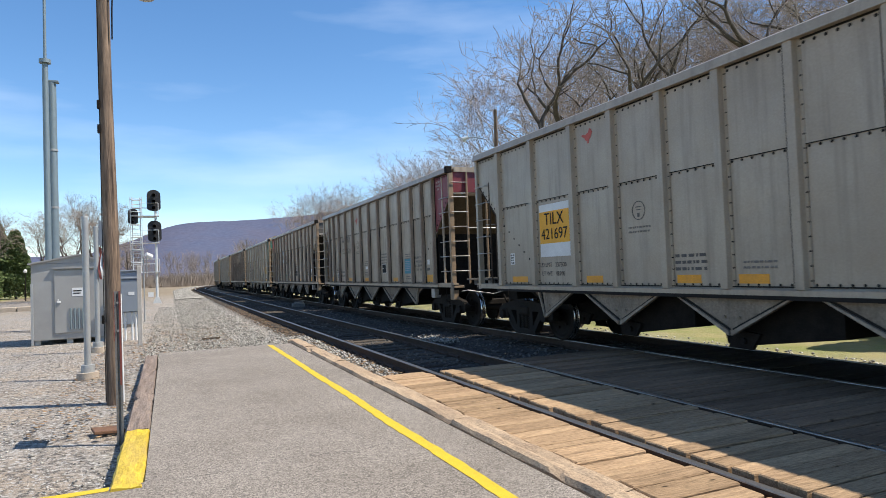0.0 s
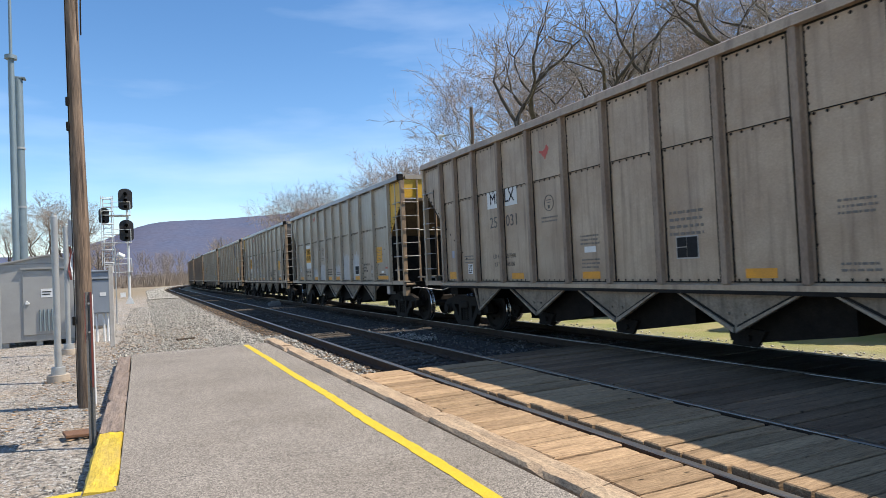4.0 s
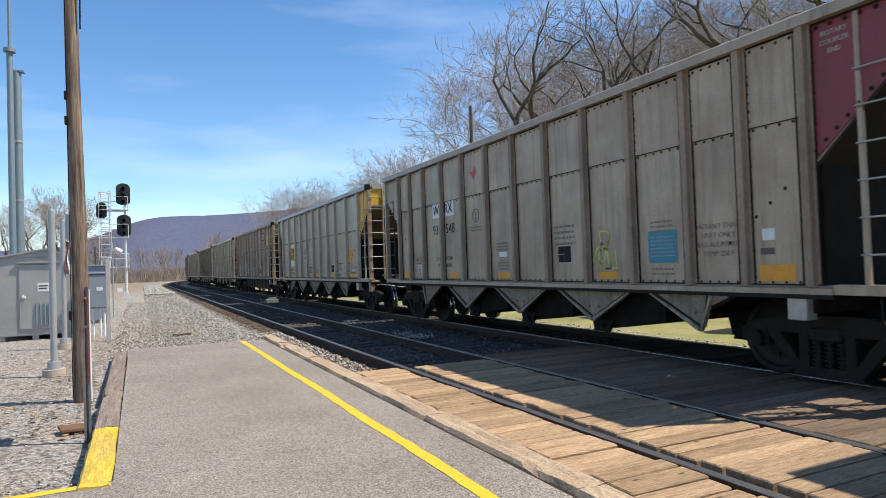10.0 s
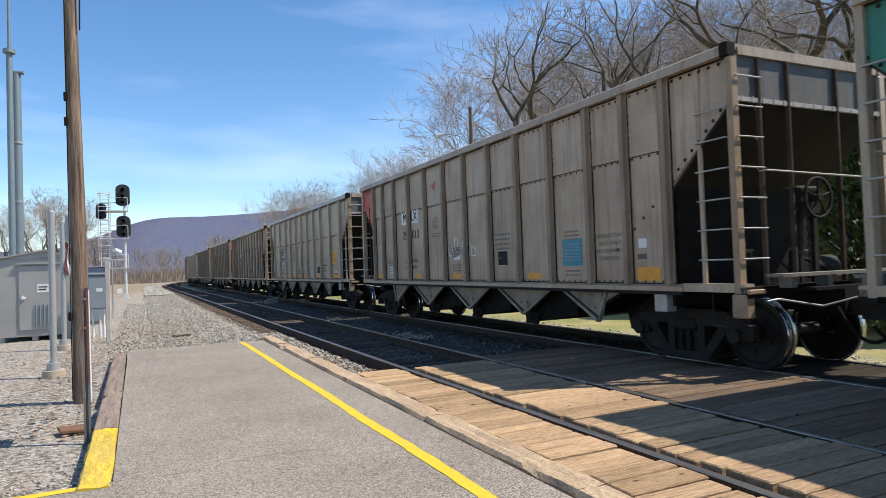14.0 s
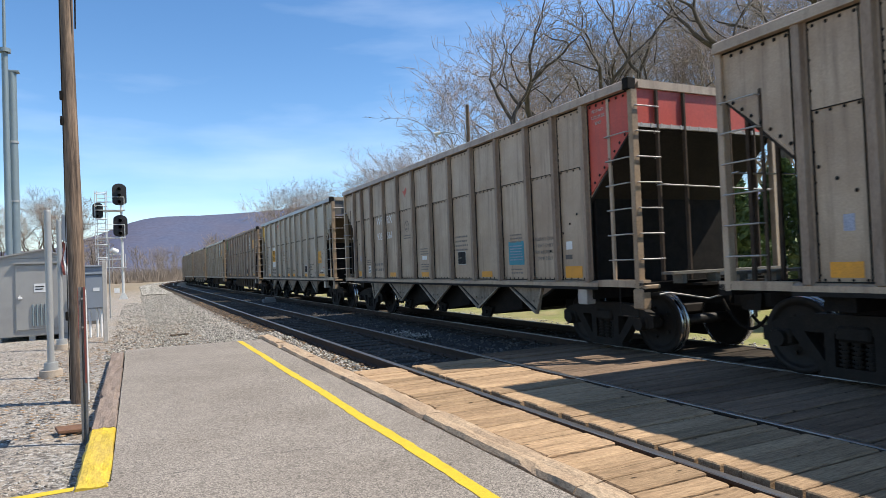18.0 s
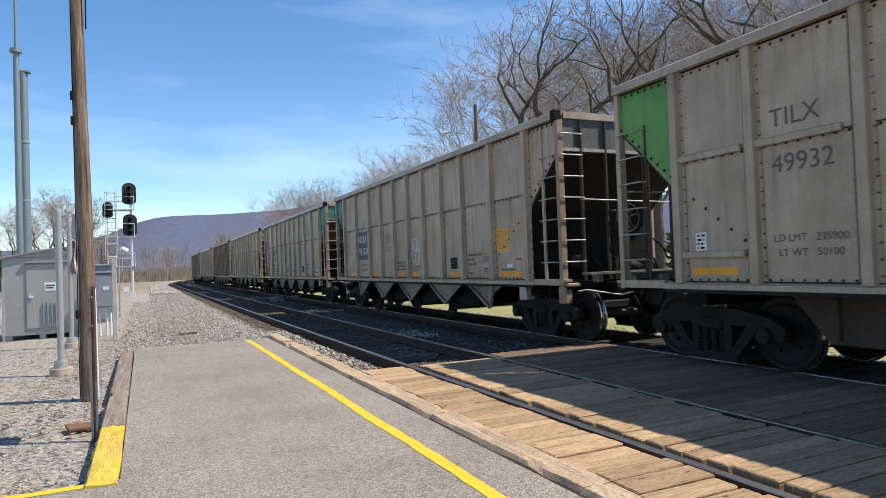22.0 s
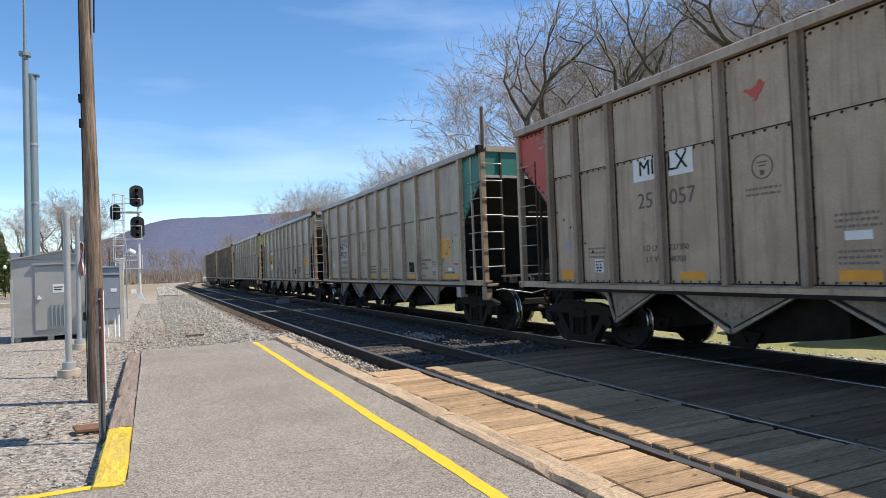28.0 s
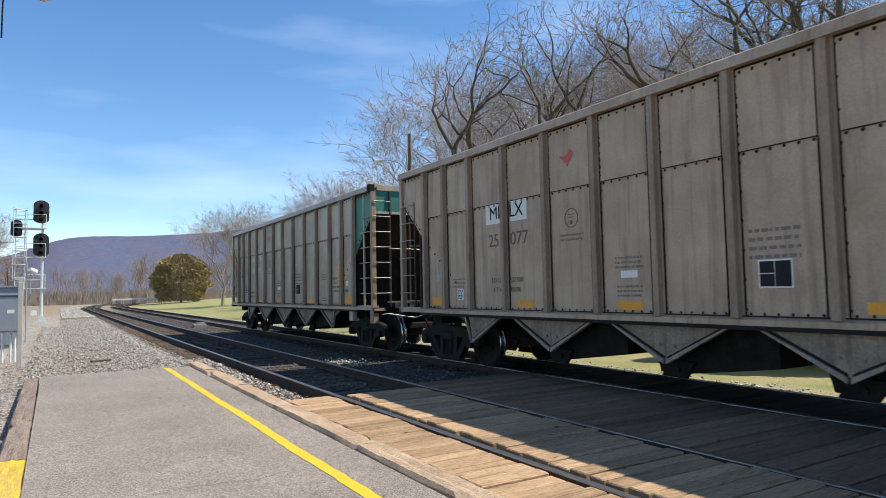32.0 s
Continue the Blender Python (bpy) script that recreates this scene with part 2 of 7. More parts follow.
M = {
    "grey": mat("car_grey", (0.43, 0.338, 0.24), 0.38, 0.0, (0.285, 0.213, 0.145), 1.1, 0.9, 40, 0.12, 0.05, streak=((0.15, 0.115, 0.08), 0.7)),
    "silver": mat("car_silver", (0.395, 0.328, 0.247), 0.33, 0.0, (0.315, 0.253, 0.185), 1.0, 0.9, 40, 0.10, 0.05, streak=((0.18, 0.147, 0.112), 0.65)),
    "brown": mat("car_brown", (0.445, 0.338, 0.235), 0.44, 0.0, (0.32, 0.225, 0.148), 1.1, 0.95, 40, 0.14, 0.05, streak=((0.14, 0.09, 0.06), 0.75)),
    "rusty": mat("car_rusty", (0.35, 0.265, 0.19), 0.6, 0.0, (0.21, 0.148, 0.105), 1.6, 0.9, 30, 0.2, 0.08, streak=(RUST, 0.75)),
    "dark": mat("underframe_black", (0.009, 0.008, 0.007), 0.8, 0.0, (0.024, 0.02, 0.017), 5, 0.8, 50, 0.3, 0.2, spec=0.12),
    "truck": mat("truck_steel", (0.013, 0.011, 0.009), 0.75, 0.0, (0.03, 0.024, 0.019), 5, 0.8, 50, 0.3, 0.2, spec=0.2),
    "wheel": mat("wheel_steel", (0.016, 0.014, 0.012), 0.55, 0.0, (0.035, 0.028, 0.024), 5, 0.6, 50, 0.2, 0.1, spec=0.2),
    "tread": mat("polished_tread", (0.55, 0.55, 0.54), 0.22, 1.0, (0.4, 0.39, 0.38), 8, 0.5, 80, 0.1, 0.02),
    "chute": mat("chute_rust", (0.30, 0.245, 0.185), 0.7, 0.0, (0.17, 0.135, 0.10), 3, 0.9, 30, 0.25, 0.15, streak=((0.05, 0.04, 0.03), 0.6), spec=0.2),
    "chute_lip": mat("chute_lip", (0.36, 0.30, 0.23), 0.6, 0.0, (0.19, 0.15, 0.11), 5, 0.9, 30, 0.25, 0.15, spec=0.2),
    "post_rust": mat("post_brown", (0.30, 0.22, 0.155), 0.6, 0.0, (0.175, 0.12, 0.085), 2.2, 0.9, 40, 0.2, 0.08, stretch=(1, 1, 0.4), streak=((0.40, 0.34, 0.27), 0.5)),
    "walk_steel": mat("walkway_steel", (0.20, 0.185, 0.16), 0.6, 0.2, (0.11, 0.1, 0.085), 5, 0.8, 50, 0.2, 0.1),
    "end_post": mat("end_post_rust", (0.075, 0.055, 0.04), 0.75, 0.0, (0.04, 0.03, 0.024), 4, 0.8, 40, 0.2, 0.1, spec=0.12),
    "moss": mat("paint_dull_green", (0.075, 0.115, 0.04), 0.6, 0, (0.075, 0.07, 0.04), 2, 0.8, 40, 0.15, 0.04, streak=((0.08, 0.065, 0.05), 0.6)),
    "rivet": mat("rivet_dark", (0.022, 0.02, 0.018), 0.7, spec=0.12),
    "tan": mat("ladder_tan", (0.326, 0.229, 0.141), 0.6, 0.0, (0.207, 0.141, 0.0851), 4, 0.8, 40, 0.2, 0.1),
    "bar": mat("bare_rod", (0.407, 0.392, 0.37), 0.4, 0.3, (0.259, 0.229, 0.2), 6, 0.6, 50, 0.1, 0.05),
    "maroon": mat("paint_maroon", (0.22, 0.035, 0.045), 0.5, 0, (0.15, 0.03, 0.035), 2, 0.7, 40, 0.15, 0.04, streak=((0.1, 0.05, 0.04), 0.5)),
    "red": mat("paint_red", (0.50, 0.075, 0.045), 0.5, 0, (0.38, 0.06, 0.04), 2, 0.7, 40, 0.12, 0.04, streak=((0.16, 0.07, 0.05), 0.4)),
    "yellow": mat("paint_yellow", (0.68, 0.37, 0.02), 0.5, 0, (0.45, 0.29, 0.04), 2, 0.7, 40, 0.12, 0.04, streak=((0.25, 0.17, 0.07), 0.4)),
    "teal": mat("paint_teal", (0.025, 0.19, 0.14), 0.5, 0, (0.03, 0.13, 0.10), 2, 0.7, 40, 0.12, 0.04, streak=((0.09, 0.09, 0.07), 0.5)),
    "lime": mat("paint_green", (0.10, 0.30, 0.045), 0.5, 0, (0.08, 0.20, 0.05), 2, 0.7, 40, 0.12, 0.04, streak=((0.09, 0.1, 0.06), 0.5)),
    "white": mat("white_paint", (0.72, 0.72, 0.70), 0.5, 0, (0.55, 0.54, 0.52), 4, 0.5, 60, 0.08, 0.02),
    "black": mat("black_print", (0.02, 0.02, 0.021), 0.7, 0, (0.035, 0.035, 0.035), 4, 0.5, spec=0.12),
    "label_yellow": mat("label_yellow", (0.78, 0.38, 0.015), 0.5, 0, (0.66, 0.31, 0.015), 4, 0.5, 60, 0.08, 0.02),
    "label_blue": mat("label_blue", (0.025, 0.24, 0.31), 0.5, 0, (0.03, 0.19, 0.245), 4, 0.5, 60, 0.08, 0.02),
    "navy": mat("label_navy", (0.025, 0.035, 0.065), 0.5, 0, (0.04, 0.05, 0.07), 4, 0.5, 60, 0.08, 0.02),
    "orange": mat("reflector_orange", (0.75, 0.32, 0.012), 0.4, 0, (0.55, 0.25, 0.03), 5, 0.7, 60, 0.15, 0.02),
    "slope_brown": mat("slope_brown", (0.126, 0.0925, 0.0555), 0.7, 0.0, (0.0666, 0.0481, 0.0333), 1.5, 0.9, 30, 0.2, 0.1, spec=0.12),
    # near-black: the shade inside the open car ends is put into this colour
    "slope_dark": mat("slope_shaded_black", (0.022, 0.02, 0.018), 0.75, 0.0, (0.045, 0.036, 0.028), 2, 0.7, 30, 0.2, 0.1, spec=0.12),
    "ink": mat("faded_ink", (0.17, 0.15, 0.13), 0.7, 0, (0.21, 0.185, 0.16), 6, 0.7),
    "ink_dark": mat("grey_ink", (0.09, 0.08, 0.072), 0.7, 0, (0.13, 0.115, 0.1), 6, 0.7),
    "char": mat("charred_patch", (0.045, 0.045, 0.05), 0.65, 0, (0.2, 0.19, 0.185), 2.2, 0.9, 30, 0.3, 0.03, spec=0.2),
    "smudge": mat("smudged_panel", (0.15, 0.14, 0.14), 0.65, 0, (0.40, 0.385, 0.37), 3.5, 0.9, 30, 0.3, 0.03),
    "faded": mat("faded_white", (0.46, 0.43, 0.39), 0.6, 0, (0.36, 0.33, 0.29), 5, 0.8),
    "pale_grey": mat("pale_grey_paint", (0.42, 0.40, 0.37), 0.6, 0, (0.33, 0.31, 0.28), 5, 0.8),
    "scrape": mat("scraped_paint", (0.50, 0.49, 0.47), 0.55, 0, (0.40, 0.385, 0.36), 3, 0.8, 30, 0.15, 0.03),
    "pale_blue": mat("spray_blue", (0.34, 0.37, 0.46), 0.6),
    "spray_yellow": mat("spray_yellow", (0.62, 0.62, 0.18), 0.6),
    # unpainted end sheets: a darker grey, with the chord's shade put into it
    "shade_grey": mat("shaded_end_grey", (0.12, 0.115, 0.105), 0.65, 0, (0.09, 0.08, 0.07), 1.5, 0.9, 30, 0.2, 0.05, streak=((0.05, 0.045, 0.04), 0.7)),
    "asphalt": mat("asphalt", (0.238, 0.21, 0.178), 0.9, 0, (0.185, 0.161, 0.134), 0.9, 0.85, 150, 0.6, 0.05, spec=0.25),
    "line": mat("yellow_line", (0.592, 0.429, 0.0148), 0.7, 0, (0.488, 0.348, 0.0296), 9, 0.6, 90, 0.2, 0.25),
    "yellow_wood": mat("yellow_painted_timber", (0.577, 0.407, 0.0185), 0.7, 0, (0.37, 0.266, 0.0888), 5, 0.75, 45, 0.25, 0.4, stretch=(1, 0.25, 1)),
    "kerb_wood": mat("kerb_timber", (0.42, 0.315, 0.21), 0.85, 0, (0.28, 0.2, 0.135), 3, 0.8, 55, 0.4, 0.4, stretch=(1.3, 0.5, 1.3), spec=0.12),
    "old_wood": mat("weathered_timber", (0.244, 0.196, 0.163), 0.88, 0, (0.17, 0.126, 0.0999), 3, 0.85, 28, 0.35, 0.6, stretch=(2.5, 0.3, 2.5), spec=0.12),
    "plank": mat("deck_plank", (0.395, 0.272, 0.16), 0.85, 0, (0.255, 0.168, 0.1), 2.5, 0.8, 26, 0.35, 0.5, stretch=(0.35, 2.5, 2.5), random_amt=0.22, spec=0.12),
    # planks under the train: its shade is put into the wood colour
    "shaded_plank": mat("shaded_plank", (0.05, 0.04, 0.03), 0.85, 0, (0.022, 0.018, 0.014), 2.5, 0.9, 26, 0.35, 0.5, stretch=(0.35, 2.5, 2.5), random_amt=0.24, spec=0.12),
    # planks between the tracks: brown stains, darkened further with the train's shade
    "stained_shaded_plank": mat("stained_shaded_plank", (0.215, 0.15, 0.1), 0.85, 0, (0.115, 0.082, 0.058), 1.6, 0.9, 26, 0.3, 0.5, stretch=(0.35, 2.5, 2.5), random_amt=0.24, spec=0.12),
    "tie": mat("crosstie", (0.0629, 0.0518, 0.0407), 0.9, 0, (0.104, 0.0851, 0.0681), 3, 0.8, 28, 0.4, 0.6, stretch=(0.3, 2.5, 2.5), random_amt=0.3, spec=0.12),
    "rail_side": mat("rail_rust", (0.0629, 0.0444, 0.034), 0.8, 0, (0.0962, 0.0629, 0.0444), 4, 0.7, 50, 0.3, 0.3, spec=0.12),
    "rail_top": mat("rail_head", (0.36, 0.345, 0.325), 0.42, 1.0, (0.23, 0.21, 0.19), 3, 0.7, 60, 0.15, 0.03),
    "stone": mat("ballast_stone", (0.266, 0.255, 0.24), 0.9, 0, (0.17, 0.159, 0.148), 25, 0.9, 60, 0.3, 0.3, spec=0.12),
    "pole": mat("pole_wood", (0.26, 0.18, 0.12), 0.85, 0, (0.045, 0.03, 0.022), 5, 1.0, 25, 0.4, 0.6, stretch=(3.5, 3.5, 0.2)),
    "galv": mat("galvanised_steel", (0.37, 0.377, 0.37), 0.5, 0.3, (0.296, 0.303, 0.296), 5, 0.6, 60, 0.1, 0.05),
    "galv_pale": mat("bright_galvanised", (0.62, 0.63, 0.62), 0.55, 0.2, (0.5, 0.51, 0.5), 5, 0.6, 60, 0.1, 0.05),
    "mast": mat("mast_steel", (0.2, 0.252, 0.274), 0.5, 0.3, (0.163, 0.207, 0.229), 3, 0.6, 60, 0.1, 0.05),
    "alu": mat("cabinet_aluminium", (0.34, 0.33, 0.31), 0.42, 0.2, (0.27, 0.262, 0.25), 1.5, 0.8, 60, 0.08, 0.03),
    "box_blue": mat("box_paint", (0.235, 0.265, 0.30), 0.5, 0, (0.195, 0.22, 0.25), 3, 0.6, 60, 0.08, 0.03),
    "concrete": mat("concrete", (0.43, 0.36, 0.28), 0.9, 0, (0.32, 0.26, 0.2), 5, 0.7, 80, 0.2, 0.3),
    "signal_black": mat("signal_black", (0.022, 0.022, 0.024), 0.7),
    "redpaint": mat("post_red", (0.222, 0.0555, 0.0407), 0.6, 0, (0.148, 0.0444, 0.0333), 6, 0.7),
    "post_grey": mat("post_galvanised", (0.2, 0.196, 0.185), 0.6, 0.4, (0.148, 0.141, 0.133), 6, 0.7),
    "rustplate": mat("rust_plate", (0.163, 0.0814, 0.0407), 0.85, 0, (0.104, 0.0518, 0.0296), 8, 0.8, 60, 0.3, 0.3),
    "bark": mat("bark_grey", (0.42, 0.36, 0.30), 0.9, 0, (0.28, 0.235, 0.19), 3, 0.8, 25, 0.3, 0.3),
    "bark_dark": mat("bark_dark", (0.11, 0.09, 0.073), 0.9, 0, (0.06, 0.048, 0.04), 3, 0.8, 25, 0.3, 0.3),
    "oak_twig": mat("oak_twig", (0.30, 0.25, 0.205), 0.9, 0, (0.19, 0.155, 0.125), 0.4, 0.8, 10, 0.2, 0),
    "twig": mat("twig_brown", (0.36, 0.295, 0.25), 0.9, 0, (0.27, 0.21, 0.175), 0.4, 0.8, 10, 0.2, 0),
    "needle": mat("needles_green", (0.085, 0.13, 0.042), 0.8, 0, (0.15, 0.19, 0.065), 1.5, 0.8, 14, 0.4, 0),
    "needle_rust": mat("needles_olive", (0.36, 0.26, 0.11), 0.8, 0, (0.2, 0.18, 0.08), 1.0, 0.9, 14, 0.4, 0),
    "brush": mat("dry_brush", (0.275, 0.222, 0.172), 0.9, 0, (0.2, 0.16, 0.125), 0.6, 0.8, 10, 0.3, 0),
    # the blue of the distance haze is put into the ridge colour
    "ridge": mat("haze_blue_ridge", (0.0888, 0.107, 0.167), 1.0, 0, (0.111, 0.111, 0.152), 0.004, 0.9, 0.06, 0.12, 0, spec=0.0),
    "flag": mat("flag_cloth", (0.407, 0.0444, 0.0444), 0.9),
}


def dented(m, strength):
    """Broad shallow buckling of thin sheet steel, under the fine relief."""
    n, l = m.node_tree.nodes, m.node_tree.links
    tc, info, sh = n.new("ShaderNodeTexCoord"), n.new("ShaderNodeObjectInfo"), n.new("ShaderNodeVectorMath")
    sh.operation = "MULTIPLY_ADD"
    l.new(info.outputs["Random"], sh.inputs[0])
    sh.inputs[1].default_value = (11.0, 23.0, 31.0)
    l.new(tc.outputs["Object"], sh.inputs[2])
    tx = n.new("ShaderNodeTexNoise")
    tx.inputs["Scale"].default_value, tx.inputs["Detail"].default_value = 1.3, 1.5
    l.new(sh.outputs[0], tx.inputs["Vector"])
    bp = n.new("ShaderNodeBump")
    bp.inputs["Strength"].default_value, bp.inputs["Distance"].default_value = strength, 0.06
    l.new(tx.outputs[0], bp.inputs["Height"])
    bsdf = n["Principled BSDF"]
    if bsdf.inputs["Normal"].links:
        l.new(bsdf.inputs["Normal"].links[0].from_socket, bp.inputs["Normal"])
    l.new(bp.outputs[0], bsdf.inputs["Normal"])


def speckled(m, scale, low, high):
    """Stone chips of their own brightness set in the binder."""
    n, l = m.node_tree.nodes, m.node_tree.links
    tc, vo = n.new("ShaderNodeTexCoord"), n.new("ShaderNodeTexVoronoi")
    vo.inputs["Scale"].default_value = scale
    l.new(tc.outputs["Object"], vo.inputs["Vector"])
    sep, r, sc = n.new("ShaderNodeSeparateColor"), n.new("ShaderNodeMapRange"), n.new("ShaderNodeVectorMath")
    l.new(vo.outputs["Color"], sep.inputs[0])
    r.inputs[3].default_value, r.inputs[4].default_value = low, high
    l.new(sep.outputs[0], r.inputs[0])
    sc.operation = "SCALE"
    bsdf = n["Principled BSDF"]
    l.new(bsdf.inputs["Base Color"].links[0].from_socket, sc.inputs[0])
    l.new(r.outputs[0], sc.inputs["Scale"])
    l.new(sc.outputs[0], bsdf.inputs["Base Color"])


speckled(M["asphalt"], 105, 0.4, 1.6)

for sheet_paint in ("grey", "silver", "brown", "rusty"):
    dented(M[sheet_paint], 0.5)


# ---- mesh helpers ----
class Shape:
    """Collects faces of one part."""

    def __init__(self):
        self.v, self.f, self.s = [], [], []

    def add(self, verts, faces, smooth=False):
        o = len(self.v)
        self.v += [tuple(p) for p in verts]
        self.f += [tuple(i + o for i in f) for f in faces]
        self.s += [smooth] * len(faces)
        return self

    def box(self, x0, x1, y0, y1, z0, z1, c=0.0):
        if c <= 0:
            p = [(x, y, z) for z in (z0, z1) for y in (y0, y1) for x in (x0, x1)]
            return self.add(p, [(0, 2, 3, 1), (4, 5, 7, 6), (0, 1, 5, 4), (2, 6, 7, 3), (0, 4, 6, 2), (1, 3, 7, 5)])
        lev = [(c, z0), (0, z0 + c), (0, z1 - c), (c, z1)]
        p = []
        for i, z in lev:
            a, b, e, g = x0 + i, x1 - i, y0 + i, y1 - i
            p += [(a, e + c, z), (a + c, e, z), (b - c, e, z), (b, e + c, z), (b, g - c, z), (b - c, g, z), (a + c, g, z), (a, g - c, z)]
        f = [tuple(range(7, -1, -1)), tuple(range(24, 32))]
        for k in range(3):
            for i in range(8):
                j = (i + 1) % 8
                f.append((k * 8 + i, k * 8 + j, k * 8 + 8 + j, k * 8 + 8 + i))
        return self.add(p, f)

    def tube(self, a, b, r0, r1=None, n=8, caps=True, smooth=True):
        a, b = Vector(a), Vector(b)
        r1 = r0 if r1 is None else r1
        d = (b - a).normalized()
        u = d.orthogonal().normalized()
        w = d.cross(u)
        ring = [u * math.cos(2 * math.pi * i / n) + w * math.sin(2 * math.pi * i / n) for i in range(n)]
        p = [a + q * r0 for q in ring] + [b + q * r1 for q in ring]
        self.add(p, [(i, (i + 1) % n, n + (i + 1) % n, n + i) for i in range(n)], smooth)
        if caps:
            self.add(p, [tuple(range(n - 1, -1, -1)), tuple(range(n, 2 * n))])
        return self

    def path(self, pts, r, n=6):
        for a, b in zip(pts, pts[1:]):
            self.tube(a, b, r, r, n)
        return self

    def prism(self, poly, axis, a, b):
        """A polygon given in the two other axes, drawn out along axis from a to b."""
        n = len(poly)

        def at(q, h):
            return {"x": (h, q[0], q[1]), "y": (q[0], h, q[1]), "z": (q[0], q[1], h)}[axis]

        p = [at(q, a) for q in poly] + [at(q, b) for q in poly]
        return self.add(p, [tuple(range(n - 1, -1, -1)), tuple(range(n, 2 * n))] + [(i, (i + 1) % n, n + (i + 1) % n, n + i) for i in range(n)])

    def ring(self, centre, axis, r0, r1, w, n=28):
        """A flat ring (rim) round an axis 'x' or 'y', from radius r0 to r1, w thick."""
        cx, cy, cz = centre
        p = []
        for r, h in ((r0, -w / 2), (r1, -w / 2), (r1, w / 2), (r0, w / 2)):
            for i in range(n):
                a = 2 * math.pi * i / n
                c, s = r * math.cos(a), r * math.sin(a)
                p.append((cx + h, cy + c, cz + s) if axis == "x" else (cx + c, cy + h, cz + s))
        f = []
        for k in range(4):
            for i in range(n):
                j = (i + 1) % n
                f.append((k * n + i, k * n + j, (k + 1) % 4 * n + j, (k + 1) % 4 * n + i))
        return self.add(p, f, True)

    def mesh(self, name, material):
        me = bpy.data.meshes.new(name)
        me.from_pydata(self.v, [], self.f)
        me.polygons.foreach_set("use_smooth", self.s)
        bm = bmesh.new()
        bm.from_mesh(me)
        bmesh.ops.recalc_face_normals(bm, faces=bm.faces)
        bm.to_mesh(me)
        bm.free()
        me.materials.append(material)
        return me


def part(name, data, parent, label="", at=(0, 0, 0), turn=(0, 0, 0)):
    """Links a mesh as one object under its thing or part."""
    ob = new(name, data)
    ob.parent = parent
    ob.matrix_basis = pose(*at, *turn)
    if label:
        ob["label"] = label
    if name == "lettering":
        ob["kind"] = "stuff"
    return ob


def thing(name, label, category, at=(0, 0, 0), turn=(0, 0, 0), group="", kind="", data=None):
    ob = new(name, data)
    ob.matrix_basis = pose(*at, *turn)
    if data is None:
        ob.empty_display_size = 0.2
    return tagged(ob, label, category, group, kind)


def quick(verts, faces, name, material, smooth=False):
    """A large mesh straight from arrays."""
    me = bpy.data.meshes.new(name)
    me.from_pydata(verts, [], faces)
    if smooth:
        me.polygons.foreach_set("use_smooth", [True] * len(me.polygons))
    me.materials.append(material)
    return me


WRITTEN = {}


def letters(body, size, material, name="lettering", align="CENTER", extrude=0.002):
    """Writing as a mesh, in the y-z plane, read from -x."""
    key = (body, size, material.name, align)
    if key in WRITTEN:
        return WRITTEN[key]
    cu = bpy.data.curves.new(name, "FONT")
    cu.body, cu.size, cu.align_x, cu.align_y, cu.extrude = body, size, align, "CENTER", extrude
    cu.resolution_u = 3
    tmp = bpy.data.objects.new(name, cu)
    scene.collection.objects.link(tmp)
    me = bpy.data.meshes.new_from_object(tmp.evaluated_get(bpy.context.evaluated_depsgraph_get()))
    bpy.data.objects.remove(tmp)
    bpy.data.curves.remove(cu)
    me.name = name
    # x of the writing runs towards the front of the car (-y), its height upwards
    me.transform(Matrix(((0, 0, -1, 0), (-1, 0, 0, 0), (0, 1, 0, 0), (0, 0, 0, 1))))
    me.materials.clear()
    me.materials.append(material)
    WRITTEN[key] = me
    return me


def smooth_noise(x, y, s):
    return noise.noise(Vector((x / s, y / s, 3.1)))


# ---- ground ----
TRACK_1, TRACK_2, GAUGE = 4.44, 8.33, 1.505
BEND, RADIUS = 97.0, 290.0


def on_track(x, s):
    """Place and heading (degrees) on the track whose centre line is at x, s metres along it: straight, then a bend to the right."""
    if s <= BEND:
        return x, s, 0.0
    a = (s - BEND) / RADIUS
    r = RADIUS - (x - TRACK_1)
    return TRACK_1 + RADIUS - r * math.cos(a), BEND + r * math.sin(a), -math.degrees(a)


def ground_z(x, y):
    z = -0.17 + 0.03 * smooth_noise(x, y, 2.5) + 0.012 * smooth_noise(x, y, 0.5)
    if x > 9.3:
        z -= 0.25 * min((x - 9.3) / 1.4, 1.0)
    if x > 16:
        z += 0.05 * (min(x, 60) - 16)
    if -0.7 < x < 10.4 and y < 110:
        z = min(z, -0.19)
    if y > 16 and 0 < x < 2.6:
        z -= 0.05
    if x < -30:
        z += 0.4 * smooth_noise(x, y, 40)
    return z


def spaced(limits):
    out = []
    for a, b, step in limits:
        k = max(int(round((b - a) / step)), 1)
        out += [a + (b - a) * i / k for i in range(k)]
    return out + [limits[-1][1]]


